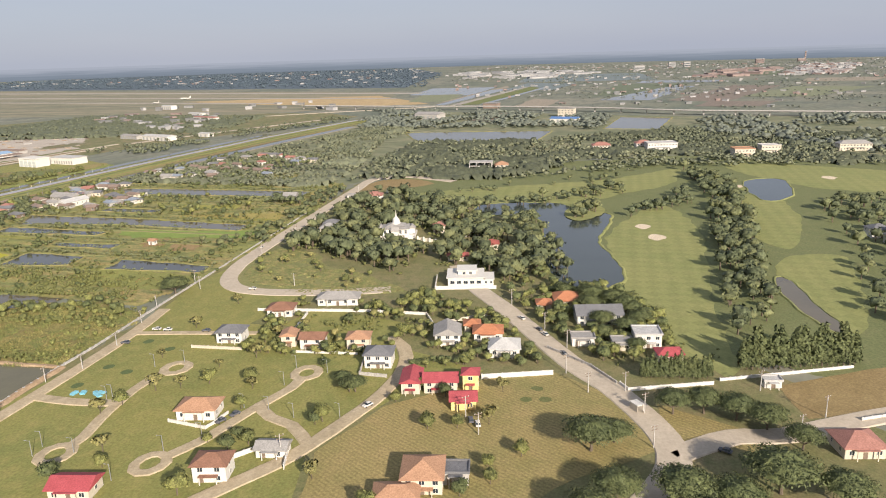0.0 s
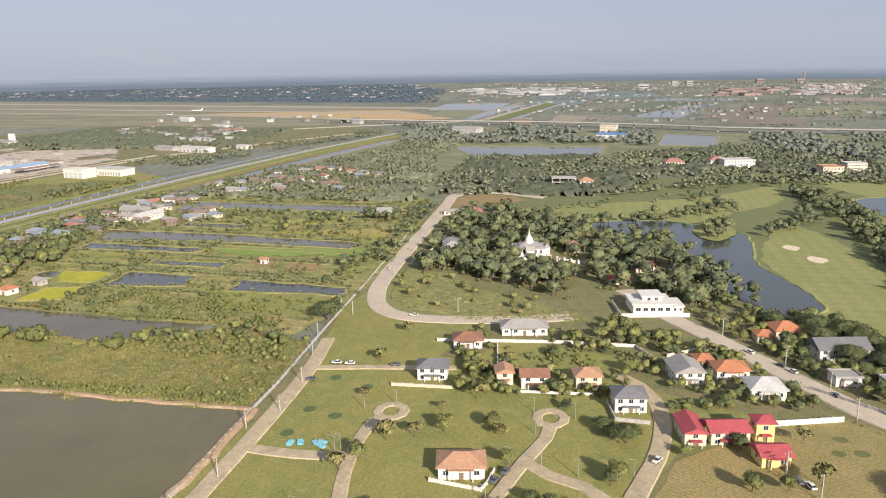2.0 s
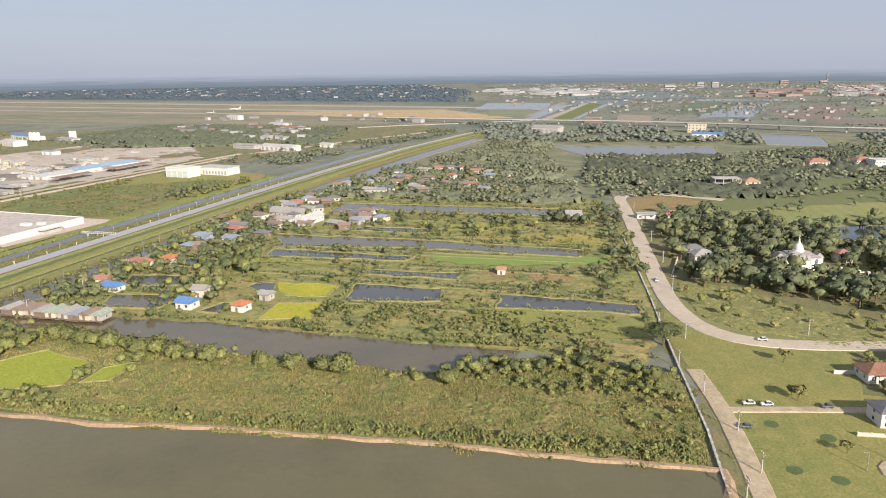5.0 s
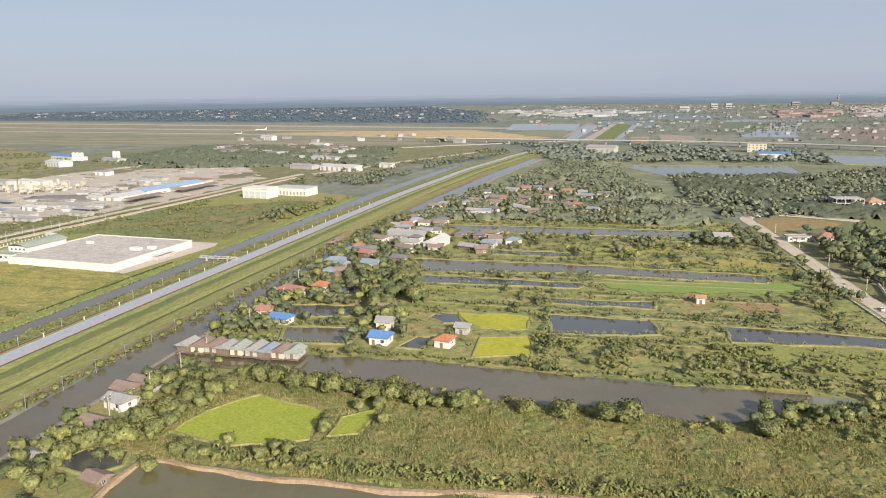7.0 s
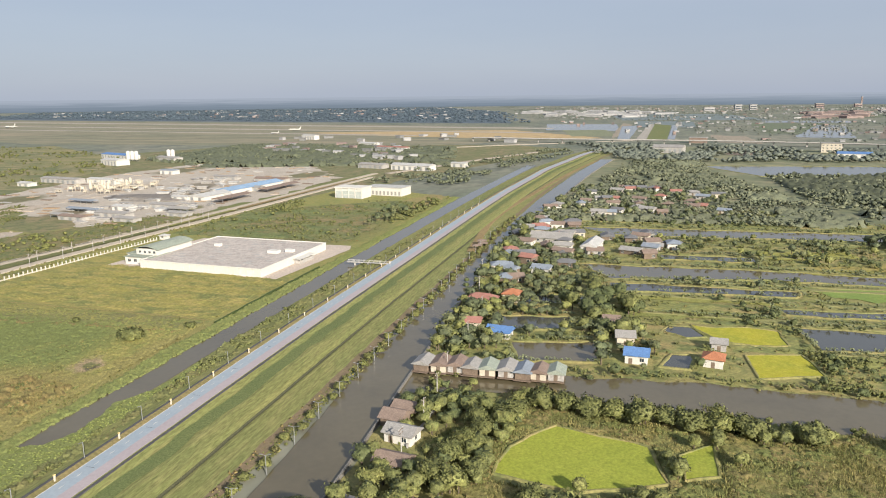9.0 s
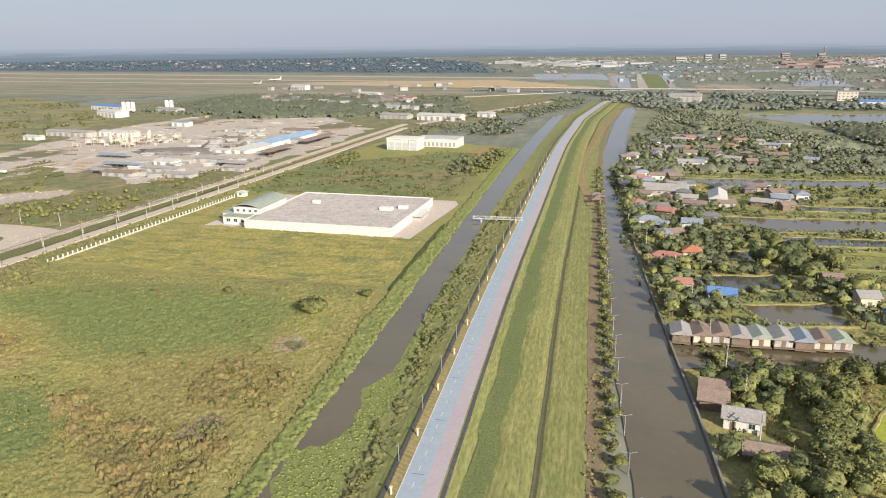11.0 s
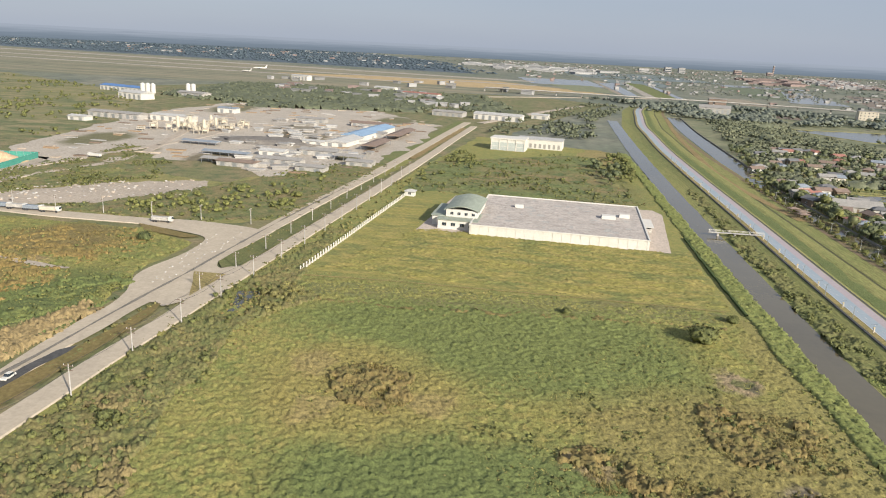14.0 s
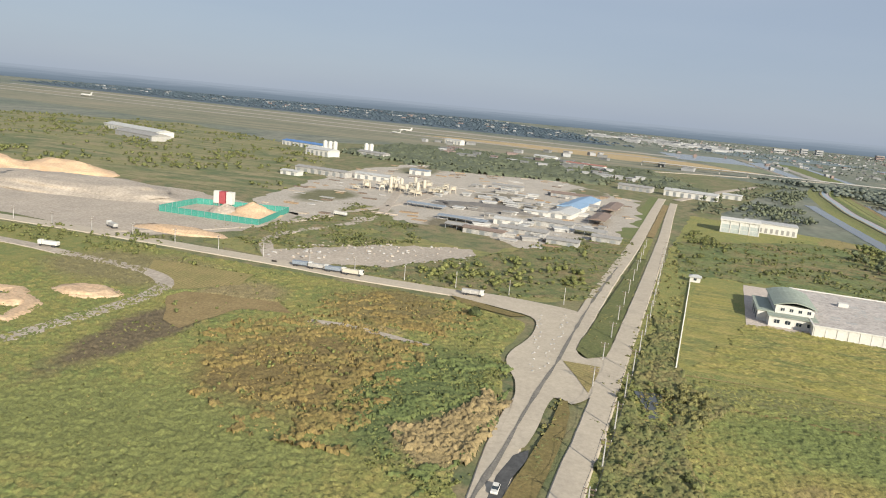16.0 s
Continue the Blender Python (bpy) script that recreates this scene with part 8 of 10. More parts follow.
strew_mesh("bananas", "palms and bananas fringing the river channel", BANANA, [(q.x + 2.2, q.y) for q in river_edge], np.random.default_rng(6).uniform(0.9, 1.7, len(river_edge)), LEAF["light"], 0.2, 6)
# meadow
MEADOW_OUT = [(207.3, 478.7), (371.4, 478.7), (376.4, 592.4), (332.7, 613.4), (208.7, 622.4)]
thicket("meadow_grass", "uneven long grass over the meadow", [(230, 480), (371, 480), (376, 592), (332, 612), (230, 618)], 0.4, 0.44, MEADOW_GROUND, 403, (), 0.62, 1.1)
thicket("compound_grass", "short uneven grass over the compound", [(376, 481), (430, 480), (439, 572), (385, 592)], 0.5, 0.36, COMPOUND_GRASS, 415, (), 0.6, 1.3)
cover("tall_grass", "rough grass tufts over the meadow", TUFT, MEADOW_OUT, 12000, (0.25, 0.6), "grass", 212, 9)
cover("weeds", "olive weeds over the meadow", TUFT, MEADOW_OUT, 7000, (0.3, 0.7), "olive", 213, 7)
BROWN_STAND = surface("brown_weed_stand", ((0.205, 0.155, 0.06), (0.14, 0.132, 0.05), (0.265, 0.195, 0.078)), 5, 1.2, 0.36, bump=0.0, grain=0.42, spread=0.14)
for k, (out, high) in enumerate(((RUST_A, 1.0), (RUST_B, 1.05), (RUST_C, 1.0))):
    thicket("dry_weeds", "uneven stand of brown and olive dry weeds in the meadow", out, 0.36, high, BROWN_STAND, 431 + k, (), 0.45, 1.5, 0.42 if k < 2 else 0.3)
for k, out in enumerate((RUST_A, RUST_B)):
    cover("weeds", "ochre-brown dry weeds in the meadow", TUFT, out, 3400 + 4400 * k, (0.3, 0.75), "twig", 214 + 500 * k, 5)
    cover("weeds", "olive-green tall weeds in the meadow", TUFT, out, 4000 + 5000 * k, (0.3, 0.75), "olive", 216 + 500 * k, 4)
    cover("shrubs", "dark olive thorny shrubs in the meadow", BUSH, out, 70 + 100 * k, (0.35, 0.75), "mid", 2140 + k, 4)
    cover("shrubs", "brown half-dry shrubs in the meadow", SHRUB, out, 90 + 130 * k, (0.4, 0.85), "twig", 2150 + k, 4)
cover("shrubs", "few low green shrubs in the brown stand of the meadow", SHRUB, RUST_C, 24, (0.4, 0.8), "mid", 2162, 4)
cover("shrubs", "half-dry brown shrubs in the brown stand of the meadow", SHRUB, RUST_C, 150, (0.45, 0.9), "twig", 2164, 3)
cover("reeds", "dry brown blades in the brown stand of the meadow", REED, RUST_C, 900, (0.6, 1.1), "twig", 2165, 3)
cover("shrubs", "low yellow-green leafy tufts over the meadow", SHRUB, YELLOW_ZONE, 2300, (0.35, 0.8), "meadow", 2166, 6, (), (0.45, 0.8))
cover("shrubs", "low yellow-green leafy tufts round the brown stand", SHRUB, YELLOW_RING, 620, (0.35, 0.75), "meadow", 2167, 5, (RUST_C,), (0.45, 0.8))
cover("reeds", "thin yellow blades over the meadow", REED, YELLOW_ZONE, 3600, (0.4, 0.8), "straw_reed", 2168, 6)
cover("shrubs", "low green leafy tufts over the lush meadow", SHRUB, [(372, 486), (374, 590), (340, 594), (300, 590), (268, 580), (262, 548), (296, 552), (330, 590), (336, 560), (350, 520)], 1500, (0.3, 0.65), "lush", 2169, 7, (), (0.4, 0.7))
for k, (x, y) in enumerate(((309, 526), (314, 521.5), (305.4, 517.2), (301.2, 540), (301.9, 543), (319.2, 523), (313.5, 510), (288.6, 529), (300.8, 535), (325, 498), (336, 505))):
    cover("shrubs", "loose clump of dark olive shrubs in the meadow", SHRUB, [(x - 2.2, y - 1.6), (x + 1.8, y - 2), (x + 2.4, y + 1.5), (x - 1.6, y + 2)], 8 + k % 4, (0.5, 1.0), "mid", 2170 + k)
cover("weeds", "rusty weeds beside the dual road", TUFT, [(250, 598), (303.8, 592), (345, 592), (372.7, 604), (300, 613), (250, 616)], 9000, (0.4, 0.95), "rust", 2163, 7)
cover("shrubs", "green shrubs in the meadow", SHRUB, [(255, 483), (350, 484), (346.1, 520), (300, 530), (262, 520)], 110, (0.4, 0.9), "mid", 215, 7)
thicket("reeds", "dense green reed belt along the canal bank", [(207, 474), (455, 469.6), (675, 465), (675, 470), (455, 476), (345, 478.6), (304, 477.5), (207, 481)], 0.42, 0.62, surface("bank_reeds", ((0.195, 0.212, 0.068), (0.155, 0.182, 0.058), (0.235, 0.232, 0.078)), 9, 2.0, 0.4, bump=0.0, grain=0.42), 414, (), 0.55, 1.2, 0.0, 1.2)
cover("tall_grass", "leafy reed tops along the canal bank", TUFT, [(207, 474.5), (345, 471.5), (455, 470), (455, 474), (345, 479), (207, 485)], 16000, (0.35, 0.8), "light", 217)
cover("shrubs", "dense olive thicket along the canal", BUSH, [(207, 456.5), (333, 456), (430, 453.5), (553.6, 449.6), (553.7, 453.6), (430, 460), (340, 462.8), (320, 459.5), (207, 460)], 620, (0.45, 1.0), "mid", 218, 6)
cover("floating_weed", "bright floating weeds spreading over the canal", SHRUB, [(208.3, 458), (369, 458), (360, 461), (350, 459.5), (335, 463), (322, 462), (311, 466.5), (296, 465), (288, 467), (285, 473), (274, 472), (262, 467), (208.5, 468)], 2600, (0.35, 0.7), "water_weed", 219, 0, (), (0.35, 0.6), 0.15)
cover("shrubs", "brown thicket between the meadow and the dual road", SHRUB, [(256.2, 601.3), (303.8, 594.1), (361.1, 596.7), (372.7, 606), (256.3, 613)], 260, (0.4, 0.9), "twig", 2202, 5)
cover("shrubs", "thicket between the meadow and the dual road", SHRUB, [(208.5, 602.4), (303.8, 594.1), (372.6, 600.4), (418.4, 597.3), (418.5, 604.3), (372.7, 610.4), (304, 615.1), (208.6, 618.4)], 700, (0.35, 0.8), "mid", 220, 9)
cover("weeds", "dry weeds between the meadow and the dual road", TUFT, [(208.5, 602.4), (303.8, 594.1), (372.6, 600.4), (418.4, 597.3), (418.5, 604.3), (372.7, 610.4), (304, 615.1), (208.6, 618.4)], 9000, (0.4, 0.9), "olive", 2201, 6)
cover("shrubs", "dark bushes between the meadow and the dual road", BIG_BUSH, [(256.2, 601.3), (303.8, 594.1), (361.1, 596.7), (372.7, 608.4), (256.3, 615.2)], 110, (0.5, 1.15), "mid", 221, 9)
cover("shrubs", "broad brown-green bushes by the ditch pool", BIG_BUSH, [(361.1, 601), (368.2, 595.4), (360.7, 587.6), (346, 592.4), (342, 597)], 46, (0.7, 1.3), "olive", 2211)
DRY_SCRUB = surface("dry_brown_scrub", ((0.215, 0.17, 0.078), (0.165, 0.15, 0.062), (0.26, 0.20, 0.095)), 6, 1.6, 0.4, bump=0.0, grain=0.45)
for k, out in enumerate(([(280.5, 608.4), (289.1, 604), (284, 592.7), (276.3, 589), (266, 592), (262, 604), (270, 610)], [(298, 610.8), (311.3, 606.5), (306, 600), (299, 599), (294, 603)])):
    thicket("dry_weeds", "dry brown weeds in the scrub beside the dual road", out, 0.36, 1.0, DRY_SCRUB, 463 + k, (), 0.5, 1.3, 0.4)
cover("weeds", "weedy verge along the compound", TUFT, [(372.6, 598.4), (494.6, 585.5), (571, 588.6), (437.5, 601.9), (380.3, 610.2)], 2200, (0.7, 1.6), "olive", 222)
cover("weeds", "scrub before the compound", TUFT, [(361.9, 478.9), (375.2, 478.6), (382.1, 596.2), (370.7, 598.5)], 2600, (0.25, 0.6), "olive", 223, 6)
cover("weeds", "tufts over the compound grass", TUFT, [(375.3, 480.6), (430.6, 481.2), (437.2, 566.9), (385, 593.2)], 1600, (0.2, 0.4), "olive", 224, 12)
cover("shrubs", "scrub behind the warehouse", SHRUB, [(503.2, 480.5), (646.4, 482), (646.6, 501.9), (590.1, 583.2), (504.2, 585.3)], 800, (0.4, 1.0), "mid", 225, 20)
cover("weeds", "reddish weeds behind the warehouse", TUFT, [(503.2, 480.5), (675, 481.3), (646.7, 511.9), (590.1, 583.2), (504.2, 585.3)], 2600, (0.5, 1.1), "rust", 226, 24)
# banks between meadow and compound
BANK_GROWTH = surface("bank_growth", ((0.15, 0.165, 0.06), (0.20, 0.175, 0.075), (0.12, 0.14, 0.052)), 9, 2.4, 0.45, bump=0.0, grain=0.4, stretch=(1, 0.4, 1))
thicket("bank_growth", "overgrown bank of weeds between meadow and compound", [(365, 602), (372, 600), (374, 574), (373.5, 546), (373, 498), (371, 482), (364, 482), (363.5, 502), (360, 546), (361, 574), (361, 588)], 0.5, 0.42, BANK_GROWTH, 441, (), 0.6, 2.6)
thicket("bank_growth", "ochre weeds along the old ditch of the meadow", [(358, 590), (361, 588), (359.5, 560), (362, 520), (362.5, 484), (360.5, 484), (359, 520), (356.5, 560)], 0.45, 0.5, BROWN_STAND, 442, (), 0.6, 2.0, 0.3)
sweep("footpath", "thin pale trodden path along the compound", curve_through([(377, 597), (377.6, 574.4), (376.6, 532.3), (375, 498), (374, 482)], 4), [(0.4, 0.19), (-0.4, 0.19)], DRY, category="path", wob=0.2)
thicket("bank_growth", "bushy olive belt between the canal weeds and the cycle lane", [(207, 455.6), (272, 455.2), (325, 455), (391, 453.6), (480, 450.6), (553, 447.8), (553, 453.4), (480, 457), (430, 460), (391, 462), (345, 463), (325, 459.5), (272, 460), (207, 460.4)], 0.45, 0.85, BANK_GROWTH, 443, (), 0.6, 2.4)
cover("shrubs", "dark bushes along the canal behind the warehouse", BIG_BUSH, [(560, 474), (650, 470), (668, 476), (640, 486), (575, 484)], 60, (1.0, 2.2), "mid", 2251, 9)
cover("shrubs", "dark bushes beside the dual road behind the warehouse", BIG_BUSH, [(520, 588), (575, 560), (640, 558), (640, 572), (590, 580)], 50, (0.8, 1.7), "mid", 2252, 12)
cover("shrubs", "green bushes over the rough scrub", BUSH, [(508, 484), (650, 490), (650, 510), (592, 584), (506, 588)], 260, (0.6, 1.3), "mid", 2253, 16)
# west field
FIELD_A = [(356.3, 709.3), (370.6, 698.8), (375.6, 677.9), (362.7, 656.6), (344.4, 652.1), (327.6, 657.8), (315.3, 657.6), (306.5, 656.4), (304.5, 669.8), (309.8, 681.5), (333.2, 701.8)]
FIELD_B = [(380.1, 696.2), (399.5, 693.0), (408.7, 657.2), (392.1, 647.3), (371.4, 654.2), (370.3, 676.6)]
FIELD_C = [(317.5, 659.7), (346.3, 663.1), (357.7, 651.2), (368, 640), (359.3, 635.5), (347.3, 633.9), (336.9, 641.7), (320.2, 652.1), (309.0, 648.9), (306.9, 633.4), (298.4, 636.2), (301.5, 646.5)]
FIELD_D = [(320.2, 652.1), (326.0, 644.2), (343.8, 638.0), (340.5, 632.0), (323.8, 633.3), (310.7, 636.4), (311.0, 646.7)]
GOLD_STAND = surface("golden_weed_stand", ((0.235, 0.168, 0.058), (0.165, 0.14, 0.05), (0.285, 0.205, 0.078)), 9, 2.0, 0.45, bump=0.0, grain=0.4, spread=0.14)
GREEN_STAND = surface("green_weed_stand", ((0.125, 0.155, 0.052), (0.165, 0.18, 0.06), (0.10, 0.13, 0.046)), 8, 2.0, 0.45, bump=0.0, grain=0.4, spread=0.14)
STRAW_STAND = surface("straw_stand", ((0.31, 0.235, 0.115), (0.25, 0.19, 0.09), (0.36, 0.275, 0.14)), 8, 2.0, 0.45, bump=0.0, grain=0.35)
thicket("dry_weeds", "broad stand of golden brown weeds in the field", FIELD_A, 0.4, 0.95, GOLD_STAND, 451, (FIELD_TRACK, BARE_BAND), 0.45, 1.7, 0.46, 9.0)
thicket("dry_weeds", "second stand of golden brown weeds in the field", FIELD_B, 0.45, 0.85, GOLD_STAND, 452, (FIELD_TRACK, BARE_BAND), 0.45, 1.7, 0.44, 9.0)
thicket("green_weeds", "dark green leafy thicket in the overgrown field", FIELD_C, 0.42, 0.9, GREEN_STAND, 453, (FIELD_D,), 0.45, 1.8, 0.4, 8.0)
thicket("straw", "pale straw stand at the field edge", FIELD_D, 0.4, 0.9, STRAW_STAND, 454, (), 0.65, 2.2, 0.28)
thicket("green_weeds", "tall weeds along the carriageway edge", [(262, 650), (285, 643), (293, 641), (313, 634.6), (323, 633), (350, 633.4), (350, 635), (313, 637), (288, 645), (262, 654)], 0.45, 0.6, GREEN_STAND, 455, (), 0.65, 2.2, 0.2)
thicket("field_grass", "long uneven grass over the overgrown field", [(250, 636), (345, 634), (366, 640), (400, 637), (412, 660), (416, 726), (422, 790), (250, 800)], 0.46, 0.46, WEST_GROUND, 406, (FIELD_TRACK, BARE_BAND, TAN_PLOT), 0.62, 1.2)
cover("weeds", "tall ochre weeds over the overgrown field", TUFT, FIELD_B, 9000, (0.4, 0.9), "gold", 407, 8)
cover("weeds", "pale straw grass at the field edge", TUFT, [(308, 650), (330, 646), (333, 637), (306, 637)], 4000, (0.35, 0.75), "straw", 408, 6)
cover("shrubs", "dark green scrub in the overgrown field", SHRUB, FIELD_C, 700, (0.4, 0.9), "light", 409, 7)
cover("weeds", "green leafy weeds in the overgrown field", TUFT, FIELD_C, 8000, (0.4, 0.9), "grass", 4091, 7)
LOW_WEST = [(272, 642), (306, 642), (304, 672), (326, 702), (350, 708), (345, 742), (272, 750)]
cover("shrubs", "low leafy drifts in the green part of the field", SHRUB, LOW_WEST, 420, (0.3, 0.7), "light", 4093, 12)
cover("weeds", "olive weed drifts in the green part of the field", TUFT, LOW_WEST, 9000, (0.35, 0.8), "olive", 4094, 12)
cover("weeds", "darker grass drifts in the green part of the field", TUFT, LOW_WEST, 7000, (0.35, 0.75), "grass", 4095, 9)
cover("weeds", "green weeds among the ochre stand", TUFT, FIELD_A, 4000, (0.35, 0.75), "grass", 4092, 5)
thicket("scrub_growth", "dry scrub beside the works", [(426, 648), (440, 618), (580, 606), (552, 640), (495, 662), (440, 696), (428, 722)], 0.8, 0.45, surface("works_scrub", ((0.16, 0.16, 0.065), (0.215, 0.172, 0.085), (0.105, 0.13, 0.05)), 16, 4.5, 0.6, bump=0.0, grain=0.45, spread=0.09), 410, (), 0.5, 4)
thicket("scrub_growth", "rough scrub behind the warehouse", [(508, 484), (650, 490), (650, 510), (592, 584), (506, 588)], 0.95, 0.35, surface("rough_scrub", ((0.155, 0.178, 0.066), (0.225, 0.175, 0.085), (0.11, 0.138, 0.052)), 24, 6, 0.7, bump=0.0, grain=0.42, spread=0.08, stretch=(1, 0.6, 1)), 411, (), 0.75, 7)
thicket("median_weeds", "dark weeds over the central reservation", [(300, 626.8), (317.9, 624.6), (334.2, 622.6), (345, 622), (345.6, 621), (339.8, 620.6), (328.3, 621), (315.1, 622.6), (300, 624.4)], 0.4, 0.5, BANK_GROWTH, 461, (), 0.5, 1.6)
thicket("median_weeds", "olive weeds over the long central reservation", [(384, 621), (418, 616.9), (466, 611.2), (520, 604.8), (520, 601.4), (460, 606.8), (382, 614.3), (378, 618.3)], 0.55, 0.4, BANK_GROWTH, 462, (), 0.5, 2.0)
thicket("scrub_growth", "thick scrub between meadow and dual road", [(250, 598), (290, 594), (313, 596), (340, 596), (360, 586), (369, 596), (428, 595), (428, 600), (372, 606.5), (330, 612.6), (300, 614), (250, 617)], 0.4, 0.85, surface("thick_scrub", ((0.165, 0.165, 0.062), (0.205, 0.175, 0.074), (0.125, 0.14, 0.053)), 11, 2.4, 0.45, bump=0.0, grain=0.45, spread=0.1), 412, [[(362, 607.5), (362, 599), (343, 600), (344, 606)]], 0.55, 2.5)
cover("tall_grass", "tall green grass over the overgrown field", TUFT, WEST_FIELD[:6] + [(420.3, 786.8), (248.5, 790.9), (247, 639.4)], 9000, (0.25, 0.6), "grass", 227, 13)
cover("weeds", "rust-coloured weeds over the overgrown field", TUFT, FIELD_A, 24000, (0.4, 0.95), "gold", 228, 8)
cover("shrubs", "bright green bushes in the overgrown field", BUSH, [(314.1, 669.7), (333.5, 699.1), (371.4, 668.3), (380.7, 648.1), (333, 645.3)], 160, (0.35, 0.8), "light", 229, 8)
cover("shrubs", "dark bushes in the overgrown field", BUSH, [(304.3, 642), (399.8, 643.7), (410.1, 727.2), (333.8, 729)], 200, (0.35, 0.8), "mid", 230, 10)
cover("weeds", "weeds on the central reservation", TUFT, [(321.3, 621.9), (347, 621.3), (347.1, 623.8), (321.3, 624.9)], 420, (0.5, 1.2), "olive", 231)
cover("weeds", "weeds on the central reservation", TUFT, [(386.2, 621.1), (513.9, 605.5), (510.1, 603.6), (389.9, 615.5)], 1300, (0.5, 1.2), "olive", 232)
cover("shrubs", "scrub beside the works", SHRUB, [(424.6, 647.1), (437.7, 618.8), (580.8, 605.4), (552.5, 644), (495.4, 660.3), (438.5, 696.6), (427.3, 721.8)], 460, (0.6, 1.5), "mid", 233, 16)
cover("weeds", "rust-coloured weeds beside the works", TUFT, [(424.6, 647.1), (437.7, 618.8), (580.8, 605.4), (552.5, 644), (495.4, 660.3), (438.5, 696.6), (427.3, 721.8)], 3200, (0.4, 0.95), "rust", 234, 14)
cover("shrubs", "scrub round the sand screen", SHRUB, [(435.1, 741.6), (495.7, 695.2), (553.3, 723.8), (582.3, 763), (524.9, 754.4), (467.8, 770.7)], 700, (0.6, 1.5), "mid", 235, 16)
cover("weeds", "dry weeds round the sand screen", TUFT, [(431.3, 741.6), (495.7, 695.2), (553.3, 723.8), (582.3, 763), (524.9, 754.4), (439.4, 796.3)], 2600, (0.4, 0.9), "olive", 236, 12)
cover("shrubs", "dense green bushes beside the side road", BIG_BUSH, [(430, 660), (446, 626), (500, 618), (520, 630), (480, 655), (440, 690)], 110, (0.8, 1.6), "light", 2331, 12)
thicket("scrub_growth", "green and rust scrub round the sand screen", [(438, 742), (495, 698), (552, 726), (578, 760), (524, 752), (470, 768)], 0.9, 0.45, surface("sand_scrub", ((0.165, 0.168, 0.066), (0.225, 0.18, 0.09), (0.115, 0.138, 0.052)), 14, 4, 0.6, bump=0.0, grain=0.45, spread=0.09), 413, (), 0.5, 4, 0.3)
# dike
cover("shrubs", "low bushes and yellow flowers along the dike edge", SHRUB, [(260.4, 417.6), (418.7, 414.1), (591.3, 412), (591.4, 415), (418.7, 417.6), (260.5, 421.6)], 1500, (0.3, 0.8), "mid", 237)
cover("flowers", "yellow flowering shrubs along the dike edge", SHRUB, [(260.4, 418.6), (418.7, 415.1), (418.7, 417.1), (260.5, 421.1)], 45, (0.25, 0.5), "yellow", 238)
cover("weeds", "rust-brown bare hedge on the dike edge", TUFT, [(260.5, 421.1), (332.4, 419.6), (332.4, 421.1), (260.5, 423.1)], 900, (0.5, 1.0), "rust", 239)
cover("shrubs", "green bank growth along the canal houses", BUSH, [(304.6, 396.1), (400.9, 396.4), (591.2, 402), (591.1, 398), (400.9, 391.5), (304.5, 393.1)], 500, (0.5, 1.3), "mid", 240)
# farther woods, seen as a mass in haze-greyed leaf colours
FAR_WATERS = [[(939.6, 280.9), (958.5, 106.4), (863.5, 111.6), (847.8, 236.1)], [(1125.8, 41.8), (1113.2, -27.1), (971.6, -9.6), (977.3, 55.7)], [(576.1, 154.2), (642.4, 35.8), (698.7, -17), (636.4, -11.7), (553.4, 52.6), (543.2, 107.1)], [(726.6, -53.3), (695.2, -166), (618.4, -171.9), (633.6, -93.2)]]
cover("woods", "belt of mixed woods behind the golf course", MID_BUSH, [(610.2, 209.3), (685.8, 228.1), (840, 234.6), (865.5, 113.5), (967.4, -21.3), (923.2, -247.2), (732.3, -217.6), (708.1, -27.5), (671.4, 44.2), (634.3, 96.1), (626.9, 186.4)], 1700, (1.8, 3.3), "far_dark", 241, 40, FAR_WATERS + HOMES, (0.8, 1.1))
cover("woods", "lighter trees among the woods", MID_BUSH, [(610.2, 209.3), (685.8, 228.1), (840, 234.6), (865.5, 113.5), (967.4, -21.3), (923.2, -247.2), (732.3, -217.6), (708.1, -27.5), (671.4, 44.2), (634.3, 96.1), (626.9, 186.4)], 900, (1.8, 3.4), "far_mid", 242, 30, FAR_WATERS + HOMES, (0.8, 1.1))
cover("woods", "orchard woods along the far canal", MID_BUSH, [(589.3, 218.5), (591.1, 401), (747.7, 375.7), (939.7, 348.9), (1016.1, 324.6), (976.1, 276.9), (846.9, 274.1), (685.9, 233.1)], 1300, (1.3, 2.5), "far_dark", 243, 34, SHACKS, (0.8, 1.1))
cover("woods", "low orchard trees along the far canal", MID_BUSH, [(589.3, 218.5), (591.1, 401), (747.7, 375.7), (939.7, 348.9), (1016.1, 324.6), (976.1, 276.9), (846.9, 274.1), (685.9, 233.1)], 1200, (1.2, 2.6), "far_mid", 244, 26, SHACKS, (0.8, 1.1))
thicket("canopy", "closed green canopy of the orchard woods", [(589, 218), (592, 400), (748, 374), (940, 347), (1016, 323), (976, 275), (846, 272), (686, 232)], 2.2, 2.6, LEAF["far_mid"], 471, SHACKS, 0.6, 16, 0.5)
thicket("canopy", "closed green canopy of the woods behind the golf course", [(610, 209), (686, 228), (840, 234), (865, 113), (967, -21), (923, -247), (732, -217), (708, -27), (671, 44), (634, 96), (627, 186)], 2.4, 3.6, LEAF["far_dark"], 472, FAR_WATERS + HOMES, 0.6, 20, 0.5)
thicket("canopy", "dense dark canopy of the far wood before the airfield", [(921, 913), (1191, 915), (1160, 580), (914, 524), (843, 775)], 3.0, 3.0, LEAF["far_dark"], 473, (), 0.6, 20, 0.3)
